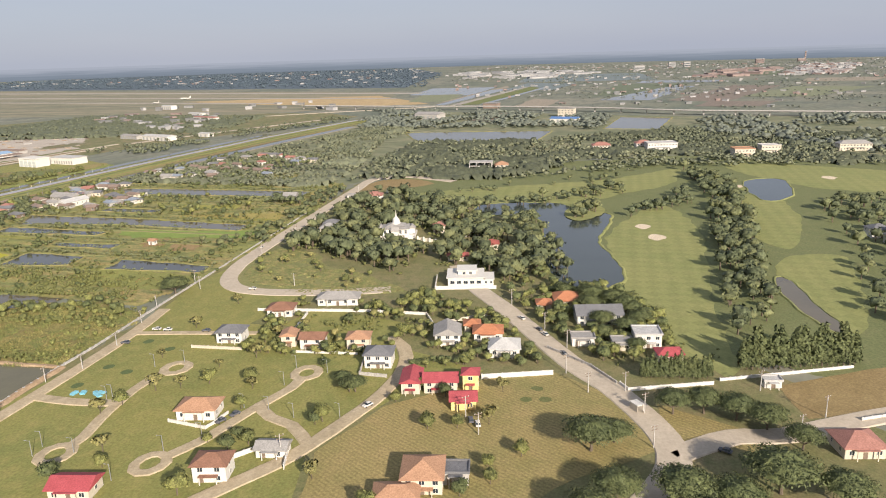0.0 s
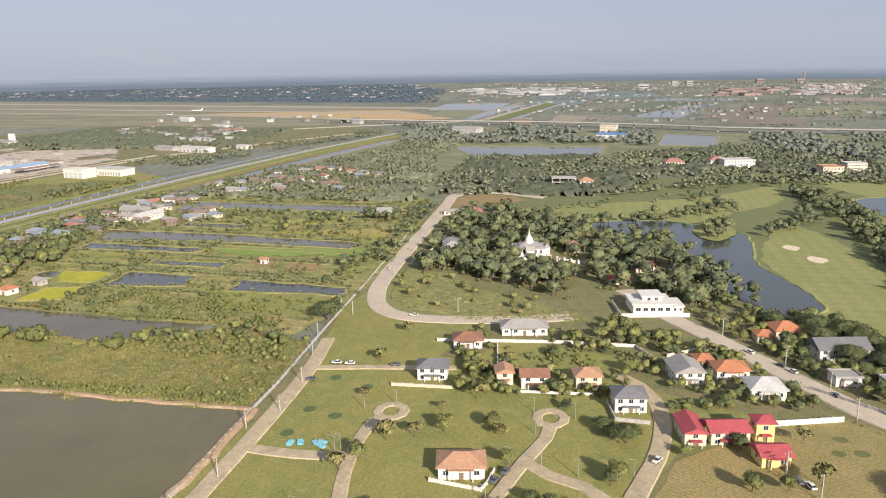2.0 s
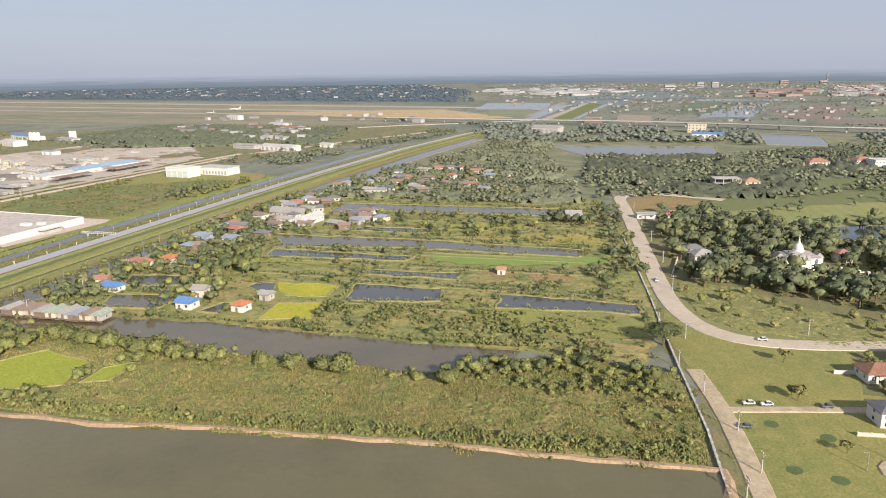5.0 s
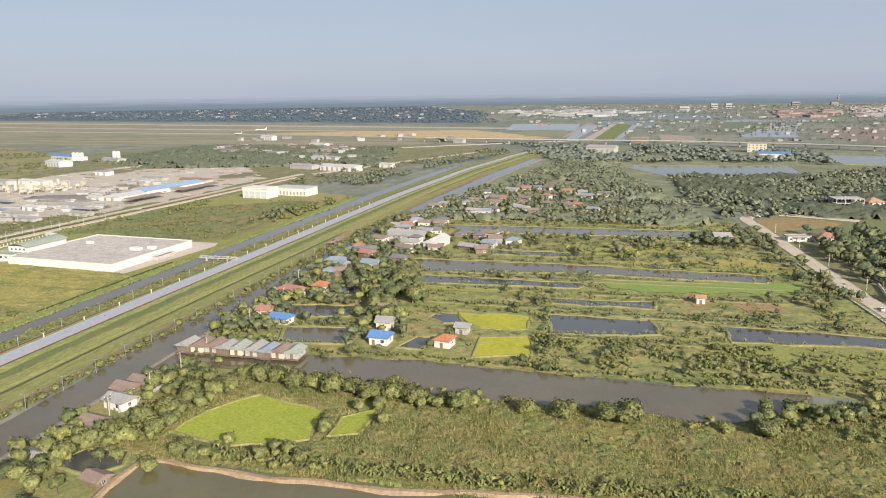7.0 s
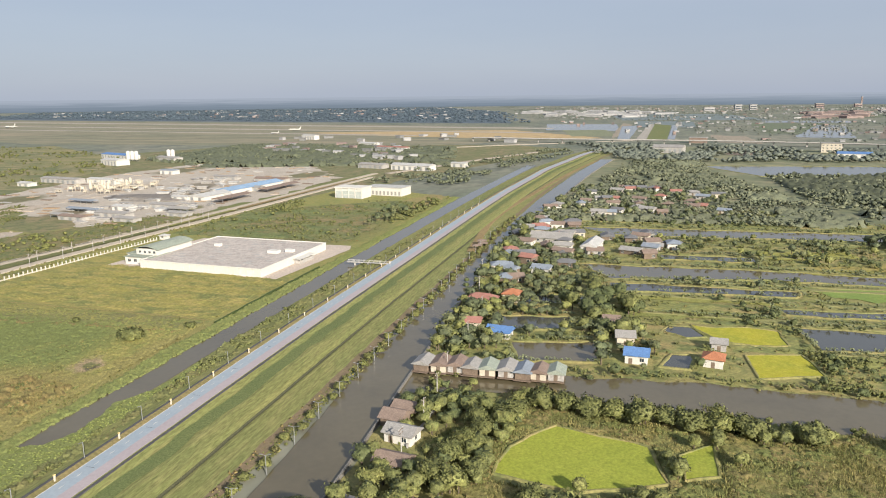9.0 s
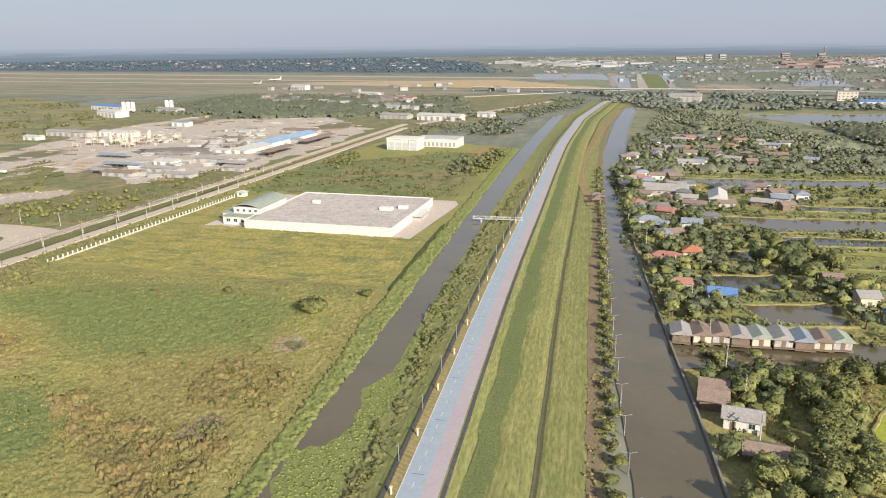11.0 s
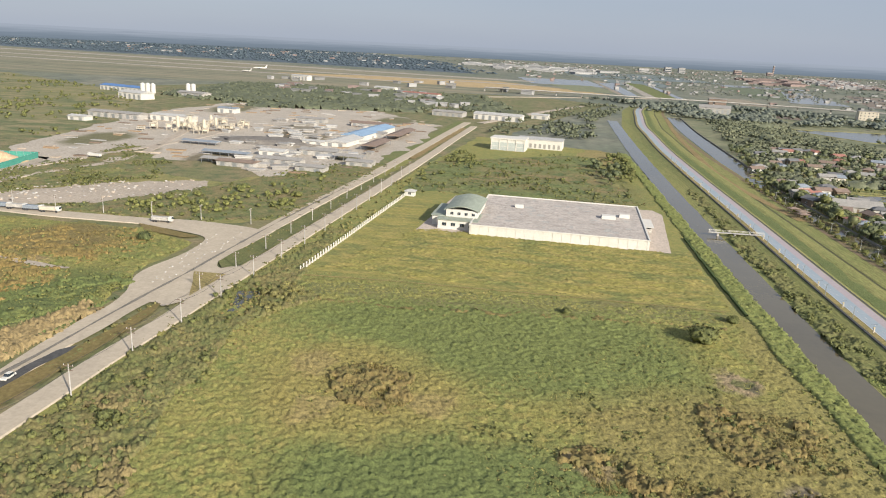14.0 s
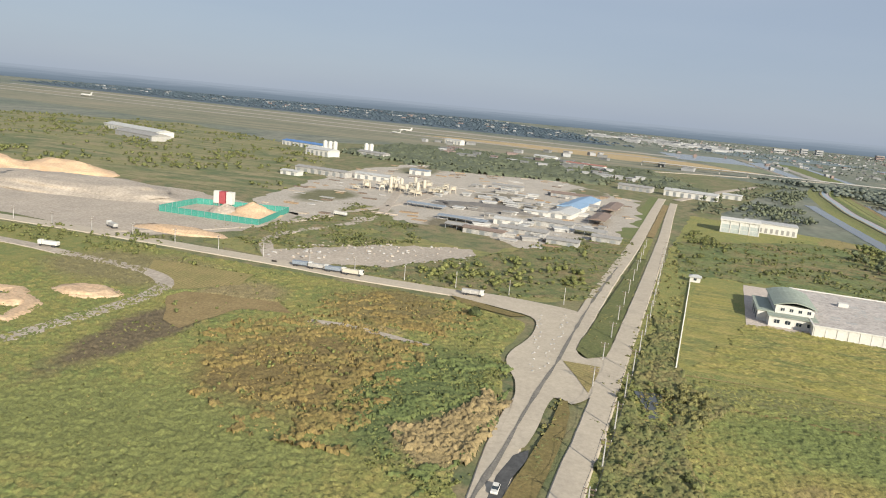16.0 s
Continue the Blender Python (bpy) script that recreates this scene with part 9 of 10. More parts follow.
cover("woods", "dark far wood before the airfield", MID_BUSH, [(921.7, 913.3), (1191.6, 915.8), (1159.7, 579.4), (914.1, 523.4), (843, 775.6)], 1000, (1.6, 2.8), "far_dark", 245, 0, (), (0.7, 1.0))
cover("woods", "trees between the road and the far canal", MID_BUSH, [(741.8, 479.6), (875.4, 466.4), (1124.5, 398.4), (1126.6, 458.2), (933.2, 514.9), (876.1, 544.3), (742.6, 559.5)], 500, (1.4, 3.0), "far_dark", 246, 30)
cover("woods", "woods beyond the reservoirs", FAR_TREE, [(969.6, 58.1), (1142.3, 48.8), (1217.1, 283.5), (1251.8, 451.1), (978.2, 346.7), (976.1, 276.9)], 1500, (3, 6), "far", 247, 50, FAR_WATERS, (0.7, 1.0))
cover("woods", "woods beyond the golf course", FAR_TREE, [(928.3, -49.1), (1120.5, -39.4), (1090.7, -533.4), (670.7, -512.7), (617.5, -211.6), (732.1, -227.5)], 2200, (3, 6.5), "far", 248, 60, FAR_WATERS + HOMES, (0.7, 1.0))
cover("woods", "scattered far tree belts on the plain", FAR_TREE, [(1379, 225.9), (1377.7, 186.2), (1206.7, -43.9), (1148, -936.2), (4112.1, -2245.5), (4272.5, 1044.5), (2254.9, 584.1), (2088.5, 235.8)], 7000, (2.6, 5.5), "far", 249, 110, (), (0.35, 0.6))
cover("woods", "haze-blue far forest beyond the airfield", FAR_TREE, [(2009.8, 584.1), (2499.6, 2845.6), (3399.5, 3345.6), (4299.3, 1445.6), (3160.6, 843.9)], 5600, (6, 10), "blue", 250, 0, (), (0.3, 0.5))
cover("shrubs", "scrub over the rough pasture", BUSH, [(574.7, 962.4), (592.2, 802.6), (802.9, 867.3), (937.4, 953.8), (1126.2, 1222.6), (883.3, 1493.6), (634.7, 1249.6)], 1300, (0.8, 2.6), "mid", 251, 40)
cover("shrubs", "scrub by the construction site", BUSH, [(405.4, 827), (424.6, 836.5), (439.2, 776.3), (400.8, 747.4)], 200, (0.5, 1.2), "mid", 252, 12)
# ---- the far town ----
def town(name, words, pts, count, seed, mats, sizes=(8, 26), heights=(4, 9), clump=90, avoid=()):
    """Far roofs and blocks, each with walls and a proud roof slab, joined by colour."""
    r = np.random.default_rng(seed)
    p = strewn(pts, count, seed, clump, avoid)
    for k, (mat, label) in enumerate(mats):
        bm_v, bm_f = [], []
        for i, (x, y) in enumerate(p):
            if i % len(mats) != k:
                continue
            d, w, h, a = r.uniform(*sizes), r.uniform(*sizes) * 1.5, r.uniform(*heights), r.uniform(-0.5, 0.5)
            for (dd, ww, z0, z1) in ((d, w, 0, h), (d + 1, w + 1, h, h + 0.6)):
                base = len(bm_v)
                for z in (z0, z1):
                    for sx, sy in ((-1, -1), (1, -1), (1, 1), (-1, 1)):
                        u, v = sx * dd / 2, sy * ww / 2
                        bm_v.append((x + u * math.cos(a) - v * math.sin(a), y + u * math.sin(a) + v * math.cos(a), z))
                bm_f += [tuple(base + q for q in f) for f in ((4, 5, 6, 7), (0, 1, 5, 4), (1, 2, 6, 5), (2, 3, 7, 6), (3, 0, 4, 7))]
        ob = link_mesh(name, bm_v, bm_f, mat, None, label + words)
        tagged(ob, "", "buildings", "", "stuff")


# far town colours, dulled and muted in place of haze
FAR_WHITE = roof_mat("hazed_white_roofs", (0.36, 0.355, 0.35))
FAR_GREY = roof_mat("hazed_grey_roofs", (0.22, 0.22, 0.215))
FAR_RED = roof_mat("hazed_pinkish_roofs", (0.27, 0.205, 0.185))
TOWN_MATS = ((FAR_WHITE, "white "), (FAR_GREY, "pale grey "), (FAR_RED, "dull pink "), (FAR_GREY, "grey "), (FAR_WHITE, "hazed white "))
town("town", "houses and halls of the far town", [(1377.7, 186.2), (1248.8, -243.9), (1195.7, -938.6), (2868.9, -2045.5), (4016.5, -1245.5), (4148.2, 843.9), (2553.3, 644), (1858.7, 504.3)], 1100, 31, TOWN_MATS, (3, 7.5), (2, 3.2), 120)
town("town", "long factory halls on the plain", [(2432.2, 295.4), (3101.5, 146.6), (3348.4, 743.9), (2557.6, 703.9)], 60, 32, (TOWN_MATS[0], TOWN_MATS[4]), (22, 42), (4, 6), 0)
town("town", "houses beyond the far forest", [(2258.7, 644), (2599.6, 2545.6), (3299.5, 3245.6), (4299.3, 1345.6), (2954.4, 743.9)], 150, 33, TOWN_MATS, (5, 13), (3, 4.5), 160)
town("town", "low sheds among the works", [(514.4, 654.9), (590.4, 615.1), (743.4, 639.4), (763.2, 718.7), (677.5, 740.7), (591.3, 702.9)], 80, 34, ((ROOF["pale"], "pale grey "), (CONCRETE, "concrete "), (ROOF["white"], "white ")), (2, 6), (0.7, 1.6), 0)
town("town", "airfield service buildings", [(1227.9, 592.5), (1301.4, 488.2), (1473, 644), (1386.8, 944.1), (1290, 950)], 16, 35, (TOWN_MATS[0], TOWN_MATS[1]), (5, 12), (3, 5), 0)
town("town", "houses among the far wood", [(933.9, 594.8), (1160.3, 596.4), (1208.7, 854.4), (1092.6, 861.4)], 44, 36, TOWN_MATS, (4, 10), (3, 5), 0)
for x, y, d, w, h, words in ((3373.8, -81, 16, 26, 20, "far white apartment block"), (3388.5, -140.3, 16, 26, 20, "far white apartment block"), (3729.6, -465.5, 16, 34, 18, "far pink apartment block"), (3920.8, -685.5, 5, 6, 44, "far slim pale tower on the horizon"), (3901.7, -665.5, 16, 30, 13, "far broad pale block at the tower's foot"), (3190.7, 47.5, 14, 40, 14, "far white slab block")):
    t_ob = thing("tower_block", words, "building", x, y, 0, 10, "far blocks")
    part("wall", boxes((-d / 2, d / 2, -w / 2, w / 2, 0, h)), FAR_WHITE if "white" in words else FAR_RED, t_ob)
    part("roof", boxes((-d / 2 - 1, d / 2 + 1, -w / 2 - 1, w / 2 + 1, h, h + 2)), ROOF["pale"], t_ob)
    for k in range(int(h / 8)):
        part("window_band", boxes((-d / 2 - 0.3, -d / 2 + 0.1, -w / 2 + 1, w / 2 - 1, 4 + 8 * k, 7 + 8 * k)), GLASS, t_ob)
town("town", "long low market halls with pink roofs", [(2239, -108), (2932, -242), (2999, -436), (2325, -256)], 26, 37, (TOWN_MATS[2],), (22, 40), (4, 6), 0)
town("town", "rows of houses of a far estate", [(2329, -328), (3378, -598), (3371, -792), (2379, -503)], 260, 38, (TOWN_MATS[0], TOWN_MATS[4], TOWN_MATS[2]), (7, 16), (4, 6), 0)
# ---- walls, poles, lamps, vehicles ----
def wall_line(label, pts, h, mat, t=0.18):
    ob = thing("boundary_wall", label, "wall", 0, 0)
    for (x0, y0), (x1, y1) in zip(pts, pts[1:]):
        n = max(1, round(math.hypot(x1 - x0, y1 - y0) / 3.0))
        for i in range(n):
            a, b = Vector((x0, y0, 0)).lerp(Vector((x1, y1, 0)), i / n), Vector((x0, y0, 0)).lerp(Vector((x1, y1, 0)), (i + 1) / n)
            d = b - a
            m = Matrix.Translation((a + b) / 2) @ Matrix.Rotation(math.atan2(d.y, d.x), 4, "Z")
            bm = boxes((-d.length / 2, d.length / 2, -t / 2, t / 2, 0, h), (-d.length / 2, d.length / 2, -t * 0.8, t * 0.8, h, h + 0.08))
            bm.transform(m)
            part("wall_panel", bm, mat, ob)
            bm = boxes((-t, t, -t, t, 0, h + 0.2))
            bm.transform(Matrix.Translation(a) @ Matrix.Rotation(math.atan2(d.y, d.x), 4, "Z"))
            part("pier", bm, mat, ob)
    return ob


wall_line("low white wall before the grey-roofed house", [(318.5, 143.5), (320.1, 126.4)], 0.9, CREAM)
wall_line("white garden wall round the green plot", [(354.1, 139.7), (360.5, 100.3), (361.9, 77.6), (353, 72.5)], 1.0, WHITE)
wall_line("white garden wall between the houses", [(337.2, 116.9), (354.6, 120.1)], 1.0, WHITE)
wall_line("white fence wall before the row of houses", [(321.7, 109.3), (324.3, 88.5)], 0.7, WHITE)
wall_line("grey court wall round the modern house", [(320.3, 84.8), (310.8, 82.4), (310.8, 74)], 1.0, CONCRETE)
wall_line("low white wall round the tan-roofed bungalow", [(274.3, 120.3), (273.1, 108.8), (276.2, 108), (281.7, 107.5)], 0.8, WHITE)
wall_line("white court wall beside the lane", [(262.2, 94.5), (266.9, 90.9), (267.1, 82.8), (260.9, 80.6)], 1.2, WHITE)
wall_line("long white wall along the dry plot", [(315.7, 47.2), (322.6, 28)], 1.4, WHITE)
wall_line("white wall along the estate road", [(340.6, 32), (329.7, 18), (320, 10.3)], 1.0, CONCRETE)
wall_line("pale wall below the cypress row", [(320, 9.4), (316.6, 7), (325.5, -15.3)], 1.0, WHITE)
wall_line("cream wall along the estate road", [(355.9, 68.3), (366.6, 54.4)], 1.0, CREAM)
wall_line("white wall along the sandy lot", [(328.1, -17.1), (344.6, -53.9)], 0.8, WHITE)
wall_line("white wall by the cross road", [(312.1, -48.2), (323.2, -68.7)], 0.9, WHITE)
wall_line("white wall along the winding road", [(445.8, 176.4), (470.7, 173.1)], 1.2, WHITE)
wall_line("pale wall round the golf club lane", [(453.5, 96), (508.9, 79)], 0.8, WHITE)
wall_line("weathered low wall between lane and pond", [(232, 168.8), (247.4, 170.6), (276, 173.1), (292.9, 174.5), (313, 175.7), (349.6, 179.8), (363.1, 181.2), (415.2, 186.2), (511.7, 196.8)], 0.6, CONCRETE, 0.3)
wall_line("concrete retaining wall along the village canal", [(304.5, 391.4), (333.4, 390)], 0.8, CONCRETE)


def line_pole(x, y, rz=0, h=7.0, label="slim concrete power pole with cross-arms", group="power poles"):
    ob = thing("power_pole", label, "pole", x, y, 0, rz, group)
    part("shaft", tube(bmesh.new(), (0, 0, -0.3), (0, 0, h), 0.17, 0.10, 7), CONCRETE, ob)
    part("cross_arm", boxes((-0.06, 0.06, -1.0, 1.0, h - 0.5, h - 0.36)), WOOD, ob)
    part("cross_arm", boxes((-0.06, 0.06, -0.8, 0.8, h - 1.3, h - 1.16)), WOOD, ob)
    for k in (-0.9, 0, 0.9):
        part("insulator", tube(bmesh.new(), (0, k, h - 0.36), (0, k, h - 0.1), 0.07, 0.05, 6), WHITE, ob)
    return ob


for i in range(16):
    x = 283 + 17.8 * i
    line_pole(x, 616.6 - 0.104 * (x - 283) if x < 428 else 601.5 - 0.0857 * (x - 428), -5, 6.2)
for i in range(13):
    line_pole(426.5 + (1.0 if i < 5 else 3.5), 628.6 + 17.9 * i, 90, 5.6)
for i in range(11):
    x = 358 + 20 * i
    line_pole(x, 616.2 - 0.0818 * (x - 359), -5, 5.0, "thin pole on the central reservation", "median poles")
for x, y in ((265.2, 165.7), (286.9, 171.1), (296.9, 166.9), (314.6, 169), (249.6, 167), (334.1, 174.6), (349.6, 179.8)):
    line_pole(x, y, 100, 5.0)
for x, y in ((293.2, 46.4), (324.5, 24.6), (313.6, 17.5), (315.9, 7.9), (304.5, 2.8), (288.4, 0.6), (285.4, 41.3), (342.9, 26.3), (356.8, 35.1), (378.5, 50.1), (300.9, -32.6), (312.3, -40.2), (324.1, -26.8), (265.6, 83.7)):
    line_pole(x, y, 40, 6.0)
for x, y in ((424.6, 177.6), (463.2, 179.5), (501.8, 183.4), (540.3, 187.2), (578.9, 191.1), (372.7, 176.5), (380.5, 184.1), (383.4, 139.9)):
    line_pole(x, y, 10, 5.5)
for x, y in ((402, 394.7), (374, 393.5), (347, 393.2), (331.9, 392.1), (317, 391.3), (301.6, 391.8), (428.7, 401.1), (456.9, 405.5)):
    line_pole(x, y, 80, 6.0, "power pole on the canal edge")


def cord(name, label, points, sag=0.8, r=0.035):
    """Wires that hang from pole to pole."""
    line = thing(name, label, "wire", 0, 0)
    for a, b in zip(points, points[1:]):
        cu = bpy.data.curves.new("wire", "CURVE")
        cu.dimensions, cu.bevel_depth, cu.bevel_resolution = "3D", r, 0
        sp = cu.splines.new("POLY")
        sp.points.add(6)
        for i in range(7):
            p = Vector(a).lerp(Vector(b), i / 6)
            sp.points[i].co = (p.x, p.y, p.z - sag * 4 * (i / 6) * (1 - i / 6), 1)
        me = bpy.data.meshes.new_from_object(bpy.data.objects.new("tmp", cu))
        me.materials.append(DARK)
        new("wire", me).parent = line
    return line


for k in (-0.9, 0.9):
    cord("power_line", "thin dark power line strung along the road", [(283 + 17.8 * i, (616.6 - 0.104 * 17.8 * i if 283 + 17.8 * i < 428 else 601.5 - 0.0857 * (283 + 17.8 * i - 428)) + k, 6.0) for i in range(16)])


def lamp(x, y, rz, h=4.0, label="short steel lamp post with two lamp heads", group="lamp posts", arms=2):
    ob = thing("street_lamp", label, "lamp", x, y, 0, rz, group)
    part("shaft", tube(bmesh.new(), (0, 0, -0.3), (0, 0, h), 0.11, 0.07, 7), STEEL, ob)
    for s in ((-1, 1) if arms == 2 else (1,)):
        part("arm", tube(bmesh.new(), (0, 0, h - 0.1), (0, s * 0.9, h + 0.15), 0.05, 0.04, 6), STEEL, ob)
        part("lamp_head", boxes((-0.09, 0.09, s * 1.0 - 0.2, s * 1.0 + 0.2, h + 0.1, h + 0.18), bevel=0.02), STEEL, ob)
    return ob


for i in range(24):
    x = 250 + 12.6 * i
    lamp(x, 415.2, 8, 4.2, "steel lamp post with solar panels at the canal edge", "canal lamps")
for i in range(22):
    x = 256 + 17.9 * i
    y = float(np.interp(x, (272, 380, 480, 600, 700), (451.4, 449.8, 446.8, 443.4, 439.4)))
    ob = thing("bollard_light", "pale cream marker post beside the cycle lane", "bollard", x, y + 0.6, 1.45, 0, "lane markers")
    part("post", boxes((-0.16, 0.16, -0.16, 0.16, 0, 1.3), bevel=0.04), CREAM, ob)
    part("cap", boxes((-0.22, 0.22, -0.22, 0.22, 1.3, 1.45), bevel=0.04), YELLOW_WALL, ob)
    lamp(x + 9, y + 1.6, 90, 5.0, "slim street lamp over the cycle lane", "lane lamps", 1)
for x, y in ((256.7, 143.2), (252.5, 142.1), (255.9, 133.2), (281.3, 145.1), (282.4, 144.1), (303.1, 145.9), (307.6, 138.6), (311.2, 102.7), (310.1, 92.2), (300, 100.9), (285.2, 104.9), (285.3, 97.7), (283.3, 89.5), (285.9, 77.8), (248.2, 116.3), (261.6, 112.6), (269.2, 107.1)):
    lamp(x, y, 20, 4.2, "slim grey lamp post beside the estate lane", "estate lamps", 1)
for i in range(9):
    m = thing("lane_marking", "short dark strip across the lane", "marking", 262 + 17.9 * i, float(np.interp(262 + 17.9 * i, (272, 380, 480), (448, 446.5, 443.5))), 1.58, 0, "lane joints")
    part("strip", boxes((-0.05, 0.05, 0.2, 2.0, 0, 0.012)), ASPHALT, m)
for i in range(46):
    m = thing("lane_marking", "short white dash on the cycle lane", "marking", 254 + 4.6 * i, float(np.interp(254 + 4.6 * i, (272, 380, 480), (449.2, 447.7, 444.7))), 1.583, 0, "lane dashes")
    part("dash", boxes((-0.7, 0.7, -0.05, 0.05, 0, 0.012)), WHITE, m)

CARS = {}


def car(x, y, rz, paint, words, s=0.72, z=0.33):
    ob = thing("car", words, "car", x, y, z, rz, "cars")
    ob.scale = (s, s, s)
    if not CARS:
        bm = boxes((-2.1, 2.1, -0.85, 0.85, 0.32, 0.9), bevel=0.12)
        CARS["body"] = bm
        cab = bmesh.new()
        v = [cab.verts.new(p) for p in ((-1.6, -0.78, 0.88), (0.9, -0.78, 0.88), (0.9, 0.78, 0.88), (-1.6, 0.78, 0.88), (-1.2, -0.62, 1.42), (0.25, -0.62, 1.42), (0.25, 0.62, 1.42), (-1.2, 0.62, 1.42))]
        for f in ((3, 2, 1, 0), (4, 5, 6, 7), (0, 1, 5, 4), (1, 2, 6, 5), (2, 3, 7, 6), (3, 0, 4, 7)):
            cab.faces.new([v[k] for k in f])
        CARS["cab"] = cab
    for key, name, mat in (("body", "body", paint), ("cab", "cabin", GLASS)):
        bm = CARS[key].copy()
        part(name, bm, mat, ob)
    part("roof", boxes((-1.25, 0.3, -0.64, 0.64, 1.4, 1.47), bevel=0.02), paint, ob)
    for a in (-1.3, 1.3):
        for b in (-0.8, 0.8):
            part("wheel", tube(bmesh.new(), (a, b - 0.1, 0.32), (a, b + 0.1, 0.32), 0.32, 0.32, 12), DARK, ob)
    return ob


RED_PAINT, GREY_PAINT = roof_mat("red_car_paint", (0.3, 0.03, 0.03)), roof_mat("grey_car_paint", (0.12, 0.12, 0.13))
for x, y, rz, p, words in ((329.3, 164.7, 104, WHITE, "white parked saloon car"), (329.6, 160.5, 104, WHITE, "white parked car beside the lane"), (331.6, 146.7, 104, GREY_PAINT, "dark grey parked car"), (375.5, 154.3, 100, WHITE, "white car on the winding road"), (280.8, 105, 160, GREY_PAINT, "dark car on the estate lane"),
                           (276.8, 106.7, 160, GREY_PAINT, "dark car beside the bungalow"), (292.9, 72.9, 150, WHITE, "white car by the red-roofed house"), (354.9, 36.6, 40, GREY_PAINT, "grey car parked along the wall"), (351.1, 34.2, 40, WHITE, "white car parked along the wall"), (337, 26.8, 40, GREY_PAINT, "dark car on the estate road"),
                           (363.9, 43.9, 40, WHITE, "white car parked by the road"), (289.5, 42.4, 20, WHITE, "white car under the trees"), (291, 44.5, 20, GREY_PAINT, "dark car under the trees"), (289.8, -15, 70, GREY_PAINT, "dark car at the junction"), (434.4, 183.1, 8, WHITE, "white car on the winding road"), (304.2, 629, 180, WHITE, "white pickup car on the carriageway"), (316.6, 167.2, 100, GREY_PAINT, "dark car on the lane by the pond")):
    car(x, y, rz, p, words)


def truck(x, y, rz, tank, words, z=0.35):
    ob = thing("truck", words, "truck", x, y, z, rz, "trucks")
    part("cab", boxes((2.2, 3.6, -0.85, 0.85, 0.5, 2.1), bevel=0.12), WHITE, ob)
    part("windscreen", boxes((3.56, 3.63, -0.7, 0.7, 1.3, 1.95)), GLASS, ob)
    part("chassis", boxes((-3.6, 3.4, -0.5, 0.5, 0.45, 0.65)), DARK, ob)
    part("load_body", boxes((-3.6, 2.0, -0.9, 0.9, 0.65, 1.9), bevel=0.1), tank, ob)
    for a in (-2.8, -1.9, 2.6):
        for b in (-0.8, 0.8):
            part("wheel", tube(bmesh.new(), (a, b - 0.14, 0.4), (a, b + 0.14, 0.4), 0.4, 0.4, 12), DARK, ob)
    return ob


for x, y, rz, mat, words in ((423.9, 717.9, -88, ROOF["slate"], "blue-grey dump truck parked on the side road"), (423.6, 711.9, -88, CONCRETE, "grey dump truck parked on the side road"), (423.3, 705.5, -88, ROOF["slate"], "slate blue dump truck on the side road"), (422.8, 699, -88, CREAM, "cream dump truck on the side road"), (420.4, 657.1, -90, CONCRETE, "grey tipper truck nearing the junction"), (399.4, 799.2, 95, WHITE, "white truck on the haul road"), (439.5, 806.2, 60, CONCRETE, "grey truck by the stockpile"), (534.4, 749.1, 80, WHITE, "white truck near the sand screen")):
    truck(x, y, rz, mat, words)
# footbridge over the canal
fb = thing("footbridge", "narrow pale concrete footbridge over the canal", "bridge", 458.8, 456.5, 0, 0)
part("deck", boxes((-0.7, 0.7, -10.5, 9.5, 1.5, 1.75), bevel=0.03), CONCRETE, fb)
for s in (-0.65, 0.65):
    part("rail", boxes((s - 0.04, s + 0.04, -10.5, 9.5, 2.45, 2.53)), WHITE, fb)
    for i in range(9):
        part("baluster", boxes((s - 0.04, s + 0.04, -10.2 + 2.4 * i, -10.1 + 2.4 * i, 1.75, 2.45)), WHITE, fb)
for y in (-6, 0, 6):
    part("pier", boxes((-0.4, 0.4, y - 0.3, y + 0.3, -0.2, 1.5)), CONCRETE, fb)
# small roadside shelter, covered courts, pontoons
sh = thing("bus_shelter", "small white roadside shelter with a flat roof", "shelter", 306, 4.7, 0, 40)
part("roof", boxes((-1.6, 1.6, -1.1, 1.1, 2.1, 2.3)), WHITE, sh)
part("back_wall", boxes((-1.5, 1.5, 0.9, 1.0, 0, 2.1)), CREAM, sh)
for a in (-1.4, 1.4):
    part("post", boxes((a - 0.08, a + 0.08, -1.0, -0.84, 0, 2.1)), WHITE, sh)
CYAN = surface("faded_blue_sheet", ((0.16, 0.42, 0.52), (0.20, 0.46, 0.54), (0.28, 0.48, 0.52)), 3, 1, 0.3, bump=0.2)
for k, (x, y) in enumerate(((282.4, 156.9), (283.3, 154.6), (283.9, 150.8), (282.8, 149.1), (284.7, 149.5))):
    t = thing("tarpaulin", "faded blue sheet stack lying on the lawn", "sheets", x, y, 0.06, 20 * k, "blue sheets")
    part("sheet", boxes((-1.1, 1.1, -0.7, 0.7, 0, 0.25), (-0.8, 1.3, -0.4, 0.9, 0.25, 0.4), bevel=0.05), CYAN, t)
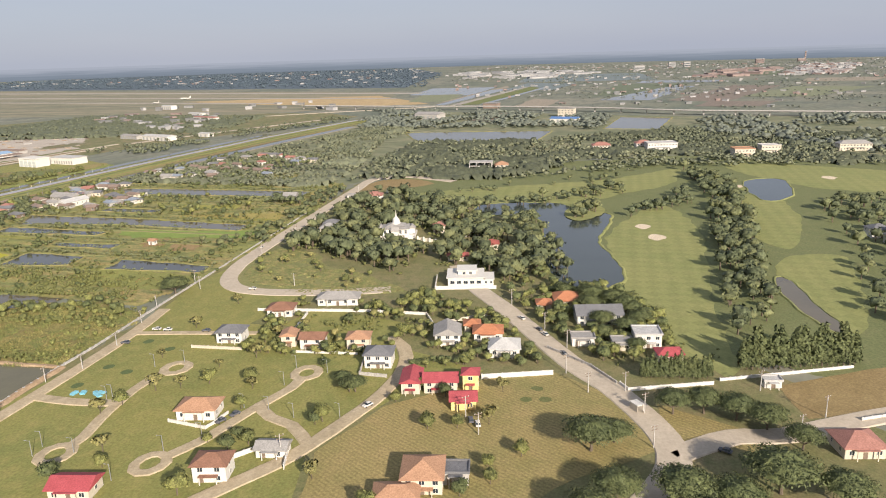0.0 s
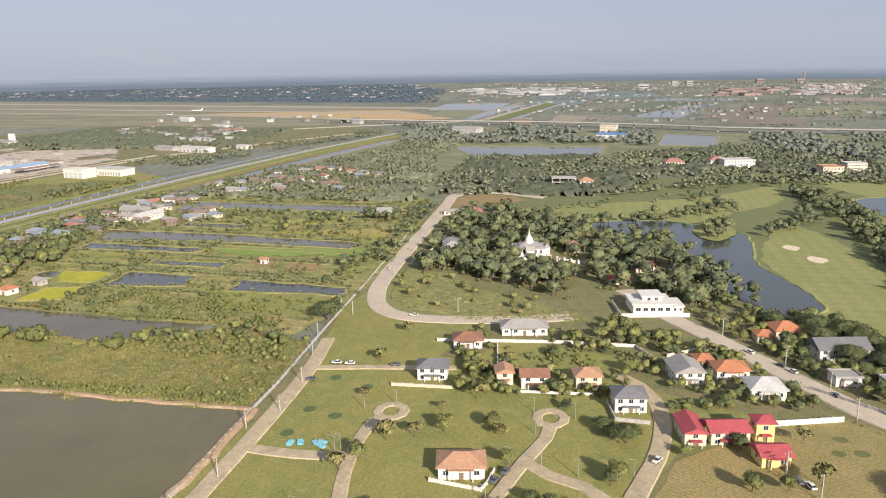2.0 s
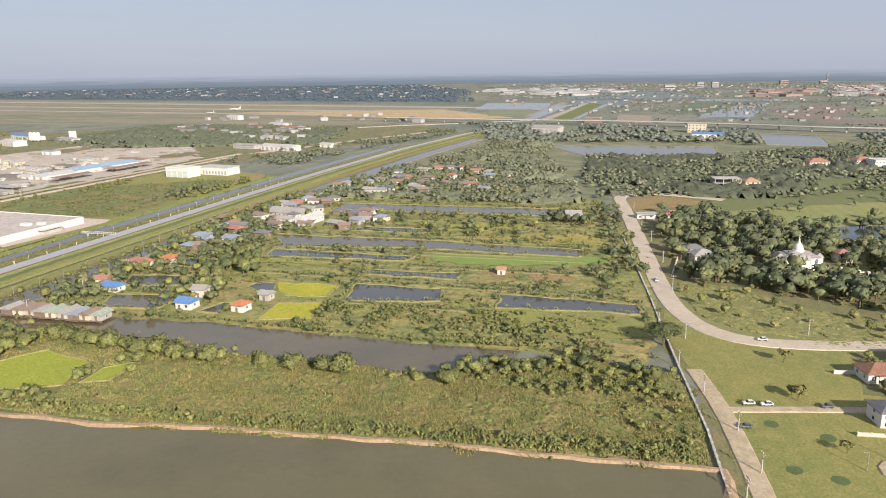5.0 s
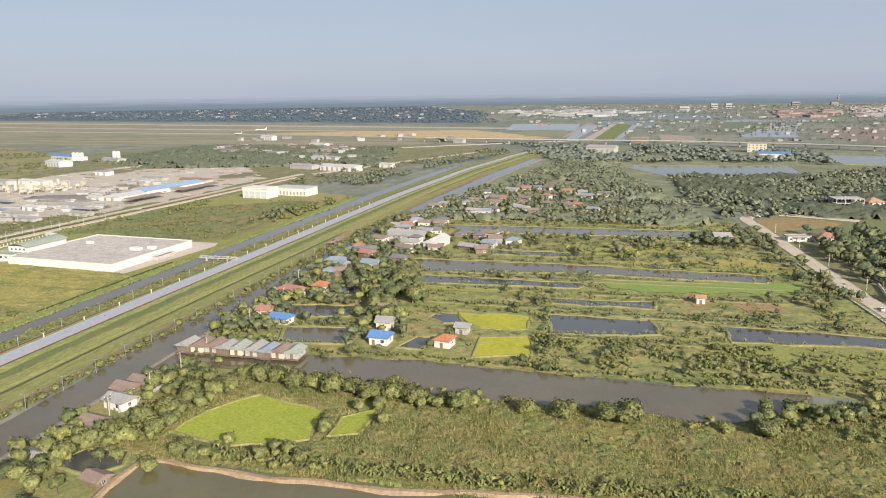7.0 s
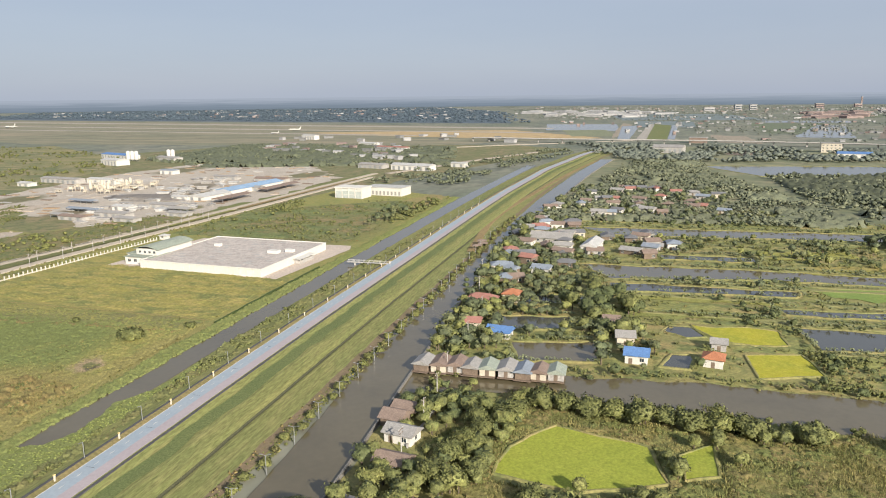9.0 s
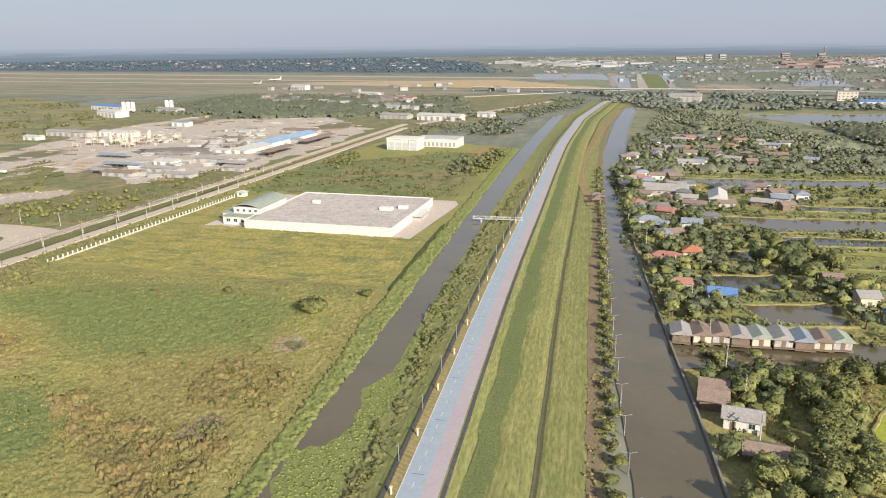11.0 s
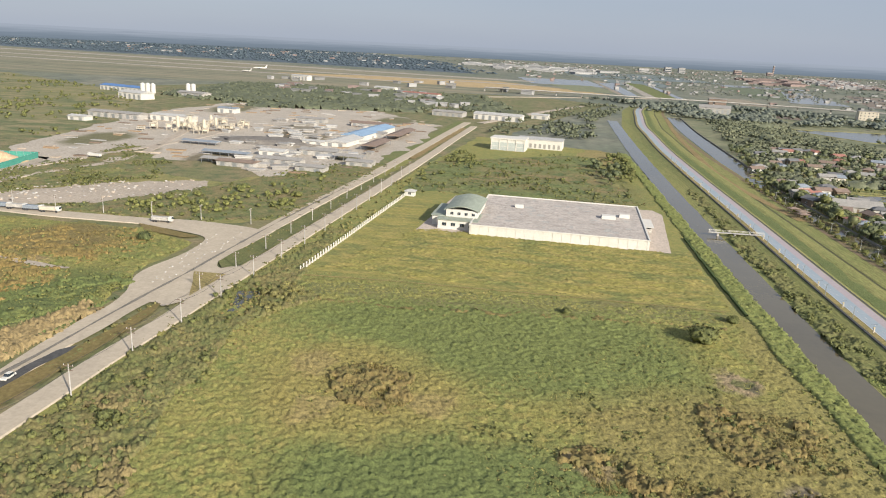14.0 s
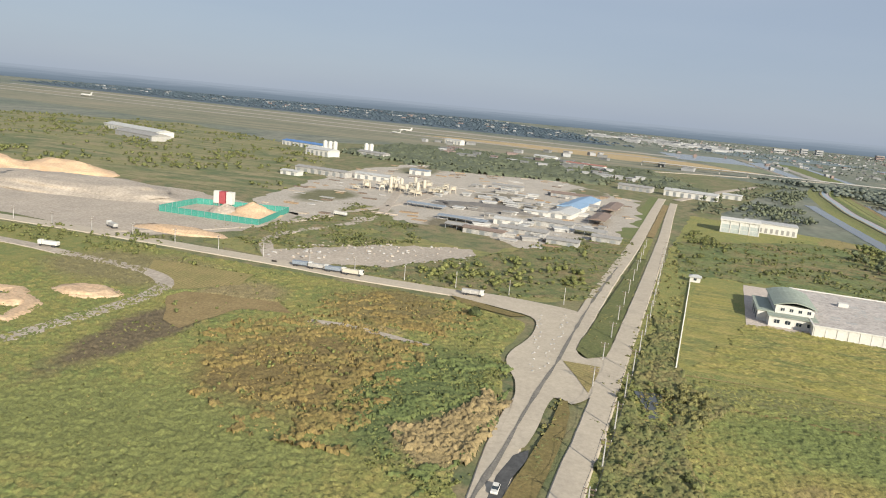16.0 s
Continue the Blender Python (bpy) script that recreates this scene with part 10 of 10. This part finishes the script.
# rubble and road debris
rng = np.random.default_rng(77)
def stone(x, y, s, mat, name, words, group):
    bm = bmesh.new()
    bmesh.ops.create_icosphere(bm, subdivisions=1, radius=s)
    for v in bm.verts:
        v.co *= float(rng.uniform(0.7, 1.2))
        v.co.z *= 0.6
    ob = part(name, bm, mat)
    ob.location = (x, y, s * 0.3)
    return tagged(ob, words, "stone", group)


for x, y in strewn([(431.2, 736.7), (448.5, 744.2), (476.9, 723.6), (495.5, 677.3), (464.8, 662.1), (449.9, 696.3)], 150, 9):
    stone(float(x), float(y), float(rng.uniform(0.3, 0.85)), (CONCRETE, SAND)[int(rng.integers(2))], "rubble", "rough block of pale broken concrete", "rubble blocks")
for k in range(44):
    u = k / 43
    x, y = (411 - 50 * u, 634 - 3.3 * u) if k % 2 else (413 - 50 * u, 626 + 2.4 * u)
    stone(x + float(rng.uniform(-1, 1)), y + float(rng.uniform(-1, 1)), float(rng.uniform(0.22, 0.42)), CONCRETE, "clod", "grey clod lying on the dusty road", "road debris").location.z = 0.42
# yard clutter: stacks of slabs and pipes
for i, (x, y) in enumerate(strewn(YARD, 170, 12)):
    ob = thing("slab_stack", "stack of pale concrete slabs in the yard", "stack", float(x), float(y), 0.09, float(rng.uniform(-12, 12)), "slab stacks")
    w, d, h = float(rng.uniform(1.5, 5)), float(rng.uniform(0.8, 2)), float(rng.uniform(0.25, 0.7))
    part("slab", boxes((-d, d, -w, w, 0, h), bevel=0.05), (CONCRETE, SAND, WOOD, EARTH)[int(rng.integers(4))], ob)
# moored sheds and stalls at the landing on the dike
for x, y, rz in ((501.2, 416.7, 10), (507, 415, 8), (512.7, 416.7, 12)):
    ob = thing("stall", "small dark-roofed market stall on the dike", "stall", x, y, 0.2, rz, "stalls")
    part("roof", hip_roof(bmesh.new(), -1.5, 1.5, -2, 2, 2.2, 0.6, 0.4), ROOF["rust"], ob)
    for a in (-1.3, 1.3):
        for b in (-1.8, 1.8):
            part("post", boxes((a - 0.07, a + 0.07, b - 0.07, b + 0.07, 0, 2.2)), WOOD, ob)
